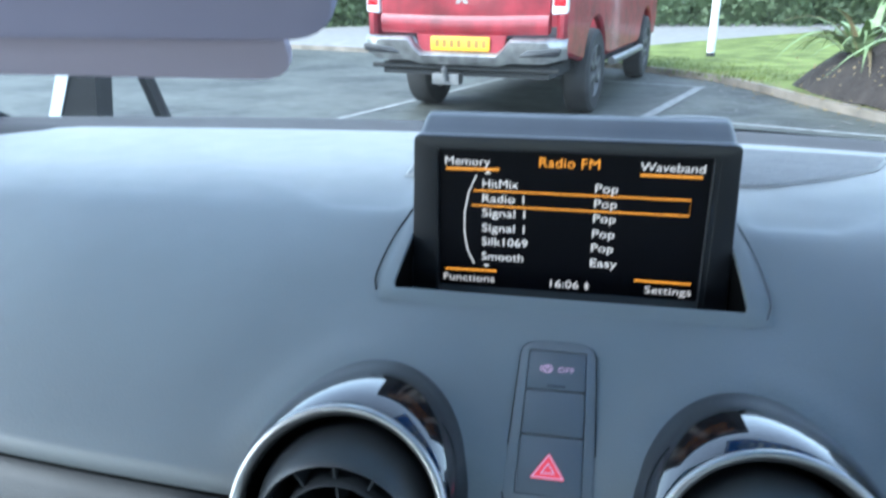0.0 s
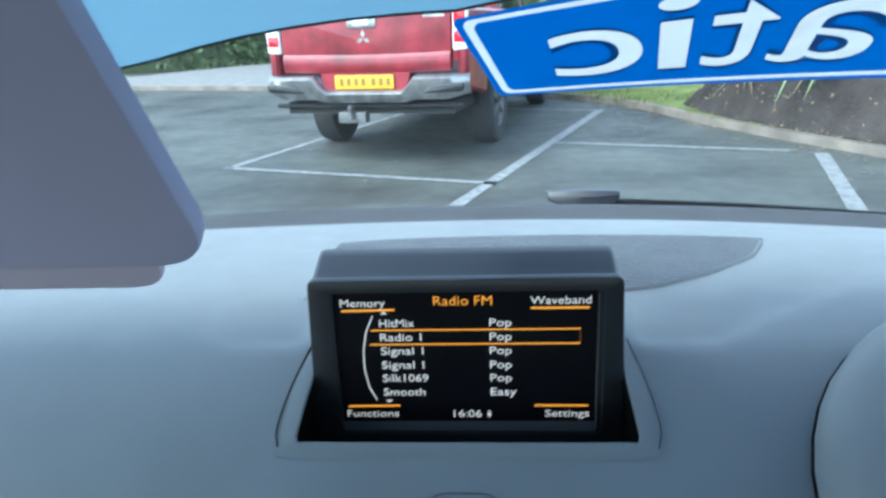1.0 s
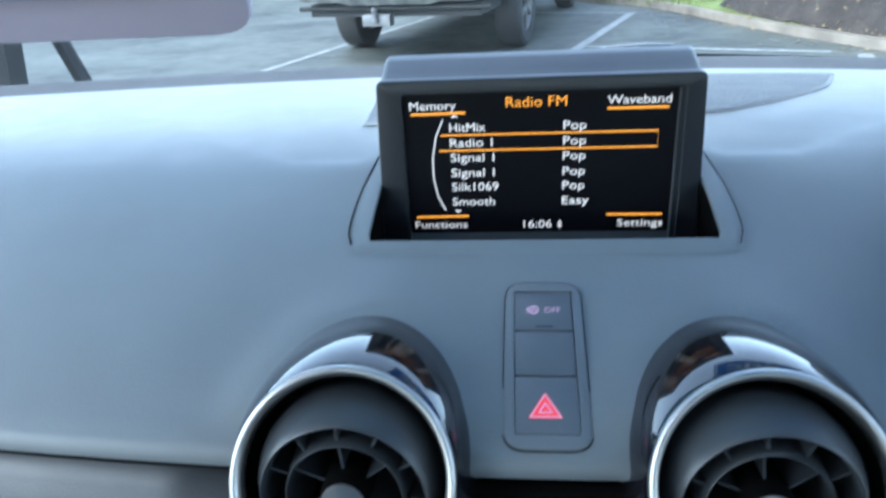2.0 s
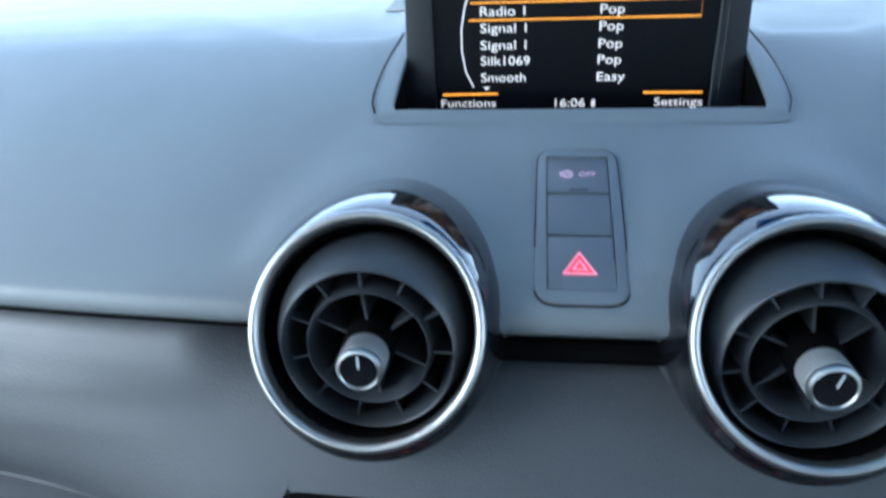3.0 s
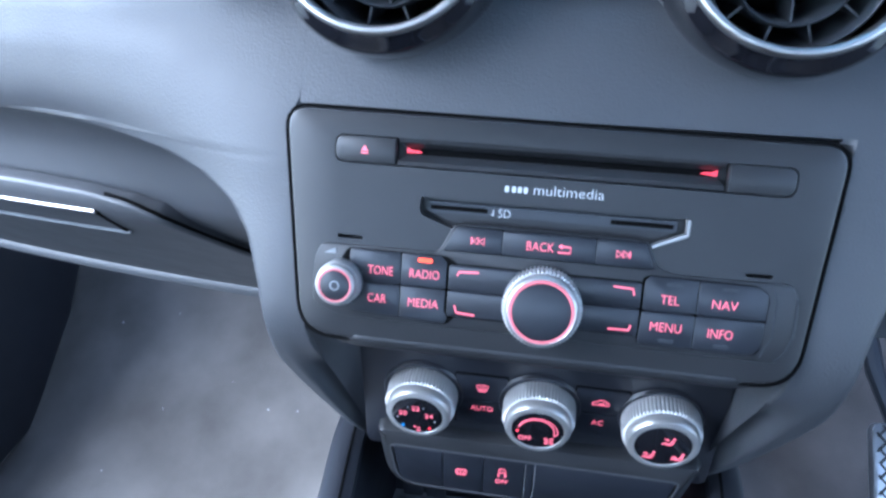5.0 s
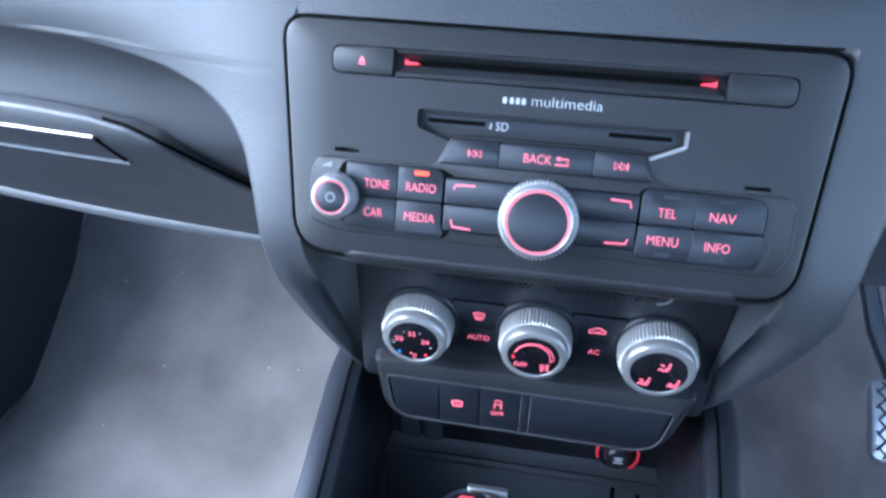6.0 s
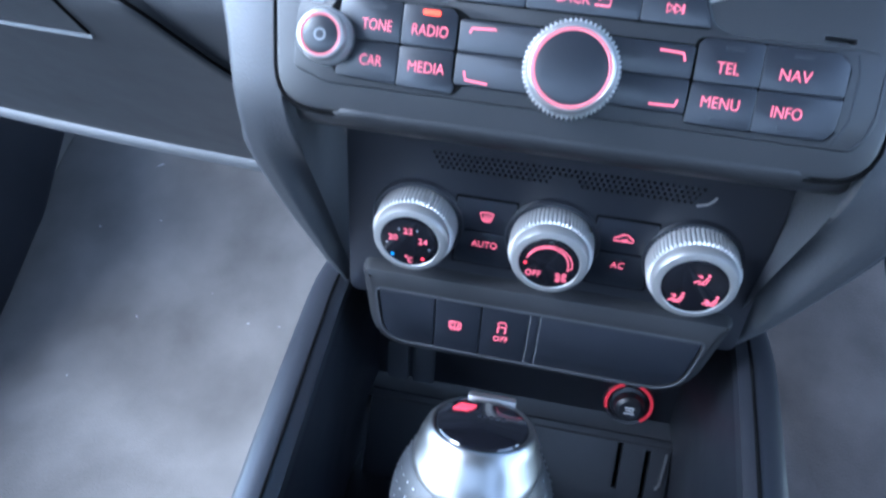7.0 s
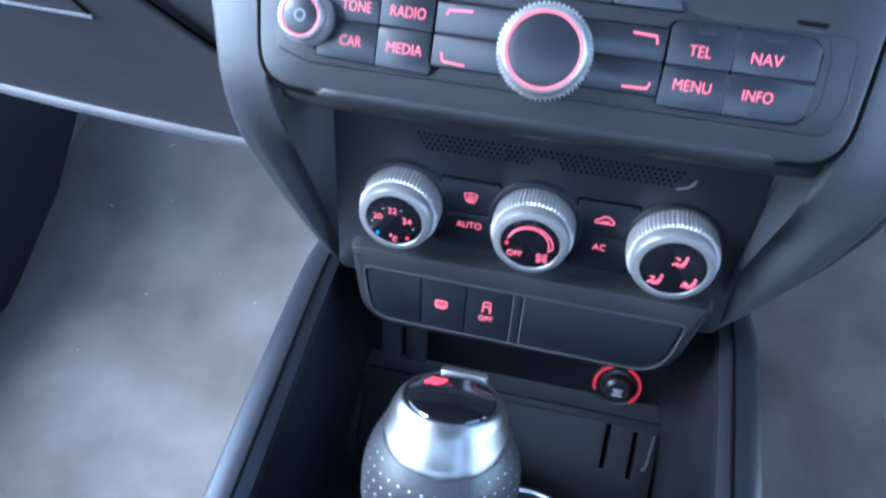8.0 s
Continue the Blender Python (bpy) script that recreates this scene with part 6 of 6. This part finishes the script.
# kerb and verge
KL = [(-9, 14.6), (-4, 12.9), (-1.0, 11.7), (0.35, 10.9), (1.05, 10.15), (1.55, 9.55), (1.85, 8.85), (2.2, 7.75), (2.62, 6.7), (3.05, 5.8), (3.6, 4.7), (4.4, 3.0), (5.5, 0.0)]
kl = spline([(x, y, 0) for x, y in KL], 90)
bm = bmesh.new()
sweep(bm, [p + Vector((0.06, 0.05, 0)) for p in kl], [(-0.07, -0.05), (-0.07, 0.05), (-0.055, 0.075), (0.06, 0.08), (0.06, -0.05)])
solo("kerb", bm, KERB, "weathered stone kerb edged with leaf litter", "kerb", kind="structure")
first = next(i for i, p in enumerate(kl) if p.x > -0.9)
nx = Vector((0.75, 0.65, 0)).normalized()
for nm, mat, label, cat, run in (("verge", GRASS, "short green grass verge behind the kerb", "grass", kl[first:]), ("pavement", PAVING, "pale concrete paving behind the kerb", "pavement", kl[:first + 1])):
    bm = bmesh.new()
    loft(bm, [[p + nx * d + Vector((0, 0, 0.06 + h)) for d, h in ((0.1, 0), (0.6, 0.04), (1.5, 0.08), (3, 0.12), (6, 0.16), (12, 0.2))] for p in run])
    solo(nm, bm, mat, label, cat, kind="structure", angle=1.5)
random.seed(4)
bm = bmesh.new()
for _ in range(9000):
    i = random.random()
    p = kl[int(20 + i * 45)]
    d = 0.26 + 7 * random.random() ** 1.6
    q = p + Vector((0.75, 0.65, 0)).normalized() * d + Vector((random.uniform(-0.5, 0.5), random.uniform(-0.5, 0.5), 0.07 + 0.012 * d))
    a, h = random.uniform(0, 6.28), random.uniform(0.03, 0.08)
    if q.y < 8.95 or p.x < -0.9:
        continue
    v = [bm.verts.new(q + Vector((0.008 * math.cos(a), 0.008 * math.sin(a), 0))), bm.verts.new(q - Vector((0.008 * math.cos(a), 0.008 * math.sin(a), 0))),
         bm.verts.new(q + Vector((random.uniform(-0.03, 0.03), random.uniform(-0.03, 0.03), h)))]
    bm.faces.new(v)
solo("grass_blades", bm, GRASS, "short green grass blades on the verge", "grass", kind="stuff")

# planting bed with flax
BED = [(2.25, 8.75), (2.75, 8.85), (3.4, 8.9), (5.0, 8.5), (7.5, 6.0), (6.5, 3.0), (4.6, 3.2), (3.75, 4.75), (3.2, 5.85), (2.78, 6.75), (2.38, 7.8)]
bm = bmesh.new()
bl = spline([(x, y, 0) for x, y in BED + BED[:1]], 60)[:-1]
c = Vector((4.4, 6.3, 0))
rows = []
for k, hgt in ((1.0, 0.06), (0.93, 0.24), (0.84, 0.48), (0.72, 0.70), (0.5, 0.86), (0.2, 0.95), (0.02, 0.95)):
    rows.append([c.lerp(p, k) + Vector((0, 0, hgt + 0.05 * noise.noise(p * 2 * k))) for p in bl])
loft(bm, rows, closed=True)
solo("planting_bed", bm, SOIL, "mound of dark bare soil in a planting bed", "soil", kind="structure", angle=1.5)
bm = bmesh.new()
for _ in range(900):
    p = random.choice(bl)
    q = c.lerp(p, random.uniform(0.75, 1.03)) + Vector((random.uniform(-0.1, 0.1), random.uniform(-0.1, 0.1), 0))
    r = random.uniform(0.008, 0.025)
    q.z = 0.09 + 0.35 * random.random()
    t = (q - Vector((c.x, c.y, q.z))).length
    vs = [bm.verts.new(q + Vector((random.uniform(-r, r), random.uniform(-r, r), random.uniform(-r, r)))) for _ in range(4)]
    bm.faces.new(vs[:3])
    bm.faces.new(vs[1:])
solo("leaf_litter", bm, DEADLEAF, "dry brown leaf litter and bark on the bed", "leaf litter", kind="stuff")


def flax(x, y, zb, seed, n=34, size=1.0):
    random.seed(seed)
    th = thing("flax_plant", "clump of long arching green flax leaves", "plant", pose(x, y, zb), group="flax plants by the kerb")
    for i in range(n):
        a = random.uniform(0, 6.28)
        L = size * random.uniform(0.7, 1.25)
        lean = random.uniform(0.35, 1.0)
        w = random.uniform(0.022, 0.04) * size
        d, s = Vector((math.cos(a), math.sin(a), 0)), Vector((-math.sin(a), math.cos(a), 0))
        bm = bmesh.new()
        rows = []
        for k in range(8):
            f = k / 7
            p = d * (0.04 + L * lean * f ** 1.3) + Vector((0, 0, L * (f * 0.95 - lean * 0.98 * f ** 2.4)))
            ww = w * (1 - f ** 3) * (0.6 + 0.6 * math.sin(math.pi * min(1, f + 0.2)))
            rows.append([p - s * ww + Vector((0, 0, 0.25 * ww)), p, p + s * ww + Vector((0, 0, 0.25 * ww))])
        loft(bm, rows)
        part("leaf", bm, DEADLEAF if random.random() < 0.18 else LEAF, th, angle=1.5)
    return th


flax(2.75, 8.25, 0.30, 1, 38, 1.05)
flax(3.35, 7.05, 0.42, 2, 46, 1.15)
flax(4.1, 7.9, 0.75, 3, 34, 1.25)
flax(4.2, 5.7, 0.6, 5, 34, 1.15)

flax(3.12, 6.95, 0.34, 11, 40, 1.15)
flax(2.72, 7.95, 0.34, 12, 34, 1.05)

# hedge and far paving
bm = bmesh.new()
random.seed(9)
for _ in range(16000):
    x = random.uniform(-12, 14)
    f = random.random()
    z = 0.15 + 3.1 * f
    y = 17.9 + 0.06 * x + 0.9 * noise.noise(Vector((x * 0.6, z * 0.8, 1))) + random.uniform(-0.35, 0.5) + 0.5 * f
    r = random.uniform(0.05, 0.13)
    q = Vector((x, y, z + 0.5 * noise.noise(Vector((x * 0.4, 3, 0)))))
    a = [q + Vector((random.uniform(-r, r), random.uniform(-r, r), random.uniform(-r, r))) for _ in range(4)]
    vs = [bm.verts.new(p) for p in a]
    bm.faces.new(vs[:3])
    bm.faces.new((vs[0], vs[2], vs[3]))
solo("hedge", bm, HEDGE, "dense dark green evergreen hedge behind the grass", "hedge", kind="stuff")
bm = bmesh.new()
rows = []
for k in range(5):
    rows.append([(x, 18.6 + 0.06 * x + 0.4 * noise.noise(Vector((x, k, 0))), k * 0.75) for x in range(-40, 41, 2)])
loft(bm, rows)
solo("hedge_core", bm, HEDGE, "dark inside of the hedge", "hedge", kind="stuff")
bm = bmesh.new()
box(bm, -40, 16.4, 0.0, -3.2, 18.4, 0.05)
solo("pavement", bm, PAVING, "pale concrete paving at the far side of the car park", "pavement", kind="structure")

post = thing("sign_post", "white post with a dark base in the grass", "post", pose(1.80, 11.45, 0.05))
bm = bmesh.new()
lathe(bm, [(0.055, 0.12), (0.055, 2.4)], 20, cap1=True)
part("pole", bm, POST, post)
bm = bmesh.new()
lathe(bm, [(0.062, -0.1), (0.062, 0.12), (0.055, 0.14)], 20)
part("base", bm, UNDER, post, "dark base")


# ---- red pick-up truck ----
truck = thing("pickup_truck", "red double-cab pick-up truck, parked, with a chrome rear bumper", "pick-up truck", pose(-0.78, 7.2, 0, 0, 0, -12.5))


def profile(x0, x1, pts, bev=0.03):
    """A body piece: a side outline (y, z) given width from x0 to x1."""
    bm = bmesh.new()
    rings = []
    for x, d in ((x0, bev), (x0 + bev, 0), (x1 - bev, 0), (x1, bev)):
        pp = inset(pts, d)
        rings.append([bm.verts.new((x, a, b)) for a, b in pp])
    for a, b in zip(rings, rings[1:]):
        bridge(bm, a, b)
    bm.faces.new(rings[0][::-1])
    bm.faces.new(rings[-1])
    return bm


def arch(cy, cz, r, a0=0, a1=180, n=10):
    return [(cy + r * math.cos(radians(lerp(a0, a1, i / n))), cz + r * math.sin(radians(lerp(a0, a1, i / n)))) for i in range(n + 1)]


# side skins with wheel arches, both sides
for side in (-1, 1):
    pts = [(-1.12, 0.70), (-1.08, 0.62), (-0.50, 0.52)] + arch(0, 0.40, 0.47, 165, 15)[0:] + [(0.62, 0.48), (2.4, 0.48)] + arch(3.0, 0.40, 0.47, 165, 15) + [(3.75, 0.5), (3.85, 0.7), (3.82, 0.95), (3.5, 1.08), (2.6, 1.15), (1.4, 1.20), (0.55, 1.22), (-1.06, 1.25), (-1.12, 1.1)]
    a, b = sorted((side * 0.885, side * 0.80))
    bmp = profile(a, b, pts, 0.025)
    part("body_side", bmp, RED, truck, angle=0.7)
bmp = profile(-0.80, 0.80, [(0.55, 0.5), (3.8, 0.5), (3.8, 0.95), (3.4, 1.08), (2.5, 1.12), (0.55, 1.15)], 0.02)
part("front_body", bmp, RED, truck)
bmp = profile(-0.74, 0.74, [(0.62, 1.15), (2.3, 1.12), (1.75, 1.70), (1.4, 1.765), (0.85, 1.755), (0.70, 1.68)], 0.05)
cabin = part("cab", bmp, RED, truck)
bmp = profile(-0.62, 0.62, [(0.602, 1.22), (0.63, 1.22), (0.69, 1.60), (0.665, 1.60)], 0.006)
part("rear_window", bmp, CABGLASS, cabin, "dark rear window")
for side in (-1, 1):
    a, b = sorted((side * 0.748, side * 0.70))
    bmp = profile(a, b, [(0.80, 1.20), (2.05, 1.17), (1.65, 1.62), (0.88, 1.65)], 0.005)
    part("side_window", bmp, CABGLASS, cabin, "dark side window")
# load bed
bm = bmesh.new()
box(bm, -0.8, -1.05, 0.70, 0.8, 0.55, 0.74)
part("bed_floor", bm, UNDER, truck)
# tailgate with a pressed recess
bm = bmesh.new()
slab(bm, rpoly([(-0.745, 0.77), (0.745, 0.77), (0.755, 1.25), (-0.755, 1.25)], 0.03), 0.0, 0.055, 0.015)
gate = part("tailgate", bm, RED, truck, "dusty red tailgate", m=Matrix.Translation((0, -1.065, 0)) @ pose(0, 0, 0, 90))
bm = bmesh.new()
loft(bm, [[(x, 0.90 - 0.015 * math.cos(x * 2) + dv, dz) for x in (-0.74, -0.5, -0.2, 0, 0.2, 0.5, 0.74)] for dv, dz in ((-0.13, 0.056), (-0.10, 0.075), (-0.02, 0.080), (0.02, 0.057))])
part("lower_swage", bm, RED, gate, angle=1.0)
bm = bmesh.new()
slab(bm, rrect(-0.14, 1.115, 0.12, 1.225, 0.03), 0.054, 0.066, 0.006)
gh = part("handle_plate", bm, TRUCK_CHROME, gate, "chrome handle surround")
bm = bmesh.new()
slab(bm, rrect(-0.08, 1.135, 0.06, 1.185, 0.015), 0.065, 0.072, 0.004)
part("handle", bm, TAIL_WHITE, gh)
bm = bmesh.new()
for a in (90, 210, 330):
    cx, cy = 0.034 * math.cos(radians(a)), 1.035 + 0.034 * math.sin(radians(a))
    d, e = (math.cos(radians(a)) * 0.031, math.sin(radians(a)) * 0.031), (-math.sin(radians(a)) * 0.018, math.cos(radians(a)) * 0.018)
    slab(bm, [(cx + d[0], cy + d[1]), (cx + e[0], cy + e[1]), (cx - d[0], cy - d[1]), (cx - e[0], cy - e[1])], 0.054, 0.062)
part("emblem", bm, TRUCK_CHROME, gate, "chrome emblem")
for x0, x1 in ((-0.70, -0.55), (0.52, 0.70)):
    bm = bmesh.new()
    slab(bm, rrect(x0, 1.185, x1, 1.205, 0.004, 1), 0.054, 0.059)
    part("badge_bar", bm, TRUCK_CHROME, gate)
for side in (-1, 1):
    lamp = None
    bm = bmesh.new()
    slab(bm, rpoly([(side * 0.76, 0.92), (side * 0.885, 0.93), (side * 0.89, 1.25), (side * 0.765, 1.26)], 0.02), 0.0, 0.06, 0.015)
    lamp = part("tail_lamp", bm, TAIL_WHITE, truck, "red and clear tail lamp", m=Matrix.Translation((0, -1.07, 0)) @ pose(0, 0, 0, 90))
    for v0, v1 in ((1.13, 1.235), (0.985, 1.07)):
        bm = bmesh.new()
        slab(bm, rpoly([(side * 0.775, v0), (side * 0.872, v0), (side * 0.872, v1), (side * 0.775, v1)], 0.01), 0.055, 0.066, 0.004)
        part("red_lens", bm, TAIL_RED, lamp, "red lens")
# bumper: chrome wrap with a dropped middle step
bm = bmesh.new()
rows = []
for i in range(33):
    x = lerp(-0.9, 0.9, i / 32)
    drop = 0.0 + 0.10 * ease(0.46, 0.34, abs(x))
    back = 0.10 * ease(0.72, 0.9, abs(x)) ** 2
    top, bot = 0.745 - drop * 1.2, 0.545 - drop * 0.25 + 0.04 * ease(0.7, 0.9, abs(x))
    rows.append([(x, -1.10, top), (x, -1.21 + back, top - 0.005), (x, -1.235 + back, top - 0.03), (x, -1.225 + back, lerp(top, bot, 0.6)), (x, -1.19 + back, bot), (x, -1.10, bot)])
loft(bm, rows)
part("bumper", bm, TRUCK_CHROME, truck, "chrome rear bumper", angle=0.8)
for side in (-1, 1):
    bm = bmesh.new()
    slab(bm, rpoly([(side * 0.52, 0.60), (side * 0.86, 0.61), (side * 0.88, 0.68), (side * 0.60, 0.66)], 0.03), 0.0, 0.02, 0.008)
    part("bumper_insert", bm, HARD, truck, "dark bumper step insert", m=Matrix.Translation((0, -1.212, 0)) @ pose(0, 0, 0, 90))
bm = bmesh.new()
slab(bm, [(-0.37, 0.62), (0.37, 0.62), (0.40, 0.76), (-0.40, 0.76)], 0.0, 0.03)
part("plate_panel", bm, RED, truck, m=Matrix.Translation((0, -1.12, 0)) @ pose(0, 0, 0, 90))
bm = bmesh.new()
slab(bm, rrect(-0.262, 0.632, 0.262, 0.745, 0.012), 0.0, 0.012, 0.003)
plate = part("number_plate", bm, PLATE, truck, "yellow rear number plate", m=Matrix.Translation((0, -1.16, 0)) @ pose(0, 0, 0, 90))
for k, x in enumerate((-0.20, -0.135, -0.07, -0.005, 0.085, 0.15, 0.215)):
    bm = bmesh.new()
    slab(bm, rrect(x - 0.018, 0.658, x + 0.018, 0.72, 0.004, 1), 0.011, 0.0135)
    part("plate_bar", bm, DARKBAR, plate)
bm = bmesh.new()
box(bm, -0.75, -1.1, 0.42, 0.75, -0.4, 0.52, 0.01)
box(bm, -0.80, -0.4, 0.40, 0.80, 3.6, 0.52, 0.01)
part("underbody", bm, UNDER, truck)
bm = bmesh.new()
tube(bm, [(-0.84, -1.12, 0.49), (0.0, -1.14, 0.49), (0.84, -1.12, 0.49)], 0.020, 10)
part("rear_step", bm, UNDER, truck, "dark rear step bar")
bm = bmesh.new()
box(bm, -0.22, -1.24, 0.36, 0.02, -1.14, 0.45, 0.01)
k0 = len(bm.verts)
lathe(bm, [(0.028, 0.0), (0.02, 0.05), (0.028, 0.09), (0.0005, 0.115)], 12)
bm.verts.ensure_lookup_table()
bmesh.ops.translate(bm, verts=bm.verts[k0:], vec=(-0.1, -1.26, 0.40))
part("tow_bracket", bm, DULL, truck, "metal tow bracket")
for side in (-1, 1):
    bm = bmesh.new()
    tube(bm, [(side * 0.92, 0.62, 0.42), (side * 0.93, 1.5, 0.42), (side * 0.92, 2.4, 0.42)], 0.04, 10)
    part("side_step", bm, TRUCK_CHROME, truck, "chrome side step")
    for cy in (0.0, 3.0):
        wm = pose(side * 0.79, cy, 0.385, 0, 90 * side, 0)
        bm = bmesh.new()
        lathe(bm, [(0.22, -0.11), (0.34, -0.12), (0.375, -0.10), (0.385, -0.05), (0.385, 0.05), (0.375, 0.10), (0.34, 0.12), (0.24, 0.11)], 40)
        tyre = part("wheel", bm, RUBBER, truck, "muddy black tyre", m=wm)
        bm = bmesh.new()
        lathe(bm, [(0.245, 0.10), (0.23, 0.11), (0.20, 0.07), (0.06, 0.075), (0.001, 0.09)], 32)
        for k in range(6):
            a = k * math.pi / 3
            slab(bm, [(0.05 * math.cos(a) - 0.03 * math.sin(a), 0.05 * math.sin(a) + 0.03 * math.cos(a)), (0.05 * math.cos(a) + 0.03 * math.sin(a), 0.05 * math.sin(a) - 0.03 * math.cos(a)),
                      (0.225 * math.cos(a) + 0.022 * math.sin(a), 0.225 * math.sin(a) - 0.022 * math.cos(a)), (0.225 * math.cos(a) - 0.022 * math.sin(a), 0.225 * math.sin(a) + 0.022 * math.cos(a))], 0.06, 0.105, 0.008)
        part("rim", bm, DULL, tyre, "grey alloy rim")

# ---- folding pavement sign beyond the bonnet ----
board = thing("pavement_sign", "folding pavement sign with a white front board and dark legs", "sign", pose(-3.32, 4.2, 0, 0, 0, 25))
bm = bmesh.new()
slab(bm, [(-0.02, 0.0), (0.04, 0.0), (0.44, 1.15), (0.36, 1.15)], -0.30, 0.28)
part("white_board", bm, POST, board, "white front board", m=Matrix.Translation((-0.17, 0.0, 0.0)) @ pose(0, 0, 0, 90, 0, 0))
bm = bmesh.new()
slab(bm, [(0.045, 0.0), (0.34, 0.0), (0.47, 1.15), (0.445, 1.15)], -0.29, 0.27)
part("dark_side", bm, UNDER, board, "dark side panel", m=Matrix.Translation((-0.17, 0.0, 0.0)) @ pose(0, 0, 0, 90, 0, 0))
bm = bmesh.new()
tube(bm, [(0.66, 0, 0.0), (0.49, 0, 0.6), (0.30, 0, 1.15)], 0.05, 8)
part("rear_leg", bm, UNDER, board, "dark rear leg")

# small pale leaves and grit blown over the asphalt
random.seed(21)
bm = bmesh.new()
for _ in range(170):
    q = Vector((random.uniform(-3.5, 3.2), random.uniform(3.2, 9.5), 0.006))
    if random.random() < 0.6:
        p = random.choice(kl[35:75])
        q = Vector((p.x - abs(random.gauss(0, 0.5)), p.y - abs(random.gauss(0, 0.4)), 0.006))
    r = random.uniform(0.006, 0.022)
    a = random.uniform(0, 6.28)
    d, s = Vector((math.cos(a), math.sin(a), 0)), Vector((-math.sin(a), math.cos(a), 0))
    vs = [bm.verts.new(q + d * r * 1.6), bm.verts.new(q + s * r + Vector((0, 0, 0.006))), bm.verts.new(q - d * r * 1.6), bm.verts.new(q - s * r + Vector((0, 0, 0.004)))]
    bm.faces.new(vs)
solo("fallen_leaves", bm, PAVING, "small pale leaves scattered over the asphalt", "leaves", kind="stuff")
bm = bmesh.new()
for _ in range(800):
    p = random.choice(kl[30:80])
    q = p + Vector((random.gauss(0.02, 0.12), random.gauss(0.0, 0.12), 0.0))
    q.z = 0.012 if (q - p).x < -0.01 else 0.088
    r = random.uniform(0.008, 0.03)
    vs = [bm.verts.new(q + Vector((random.uniform(-r, r), random.uniform(-r, r), random.uniform(-0.2, 0.5) * r))) for _ in range(4)]
    bm.faces.new(vs[:3])
    bm.faces.new(vs[1:])
solo("kerb_litter", bm, DEADLEAF, "dry brown leaves lying along the kerb", "leaf litter", kind="stuff")

# crumbs and scuffs on the carpet
random.seed(31)
bm = bmesh.new()
for _ in range(46):
    x = random.choice((-1, 1)) * random.uniform(0.2, 0.6)
    y = random.uniform(0.0, 0.75)
    z = FLOOR_Z + 0.74 * max(0, y - 0.44) ** 1.15 + 0.012 * noise.noise(Vector((x * 7, y * 7, 0))) + 0.16 * ease(0.24, 0.10, abs(x)) * ease(-0.5, 0.2, y + 0.4) + 0.003
    r, a = random.uniform(0.0008, 0.0028), random.uniform(0, 6.28)
    k = random.choice((1, 1, 1, 4))
    d, s = Vector((math.cos(a), math.sin(a), 0)), Vector((-math.sin(a), math.cos(a), 0))
    bm.faces.new([bm.verts.new(Vector((x, y, z)) + v) for v in (d * r * k, s * r * 0.7, -d * r * k, -s * r * 0.7)])
solo("carpet_crumbs", bm, PALE, "pale crumbs and short threads on the carpet", "crumbs", kind="stuff")
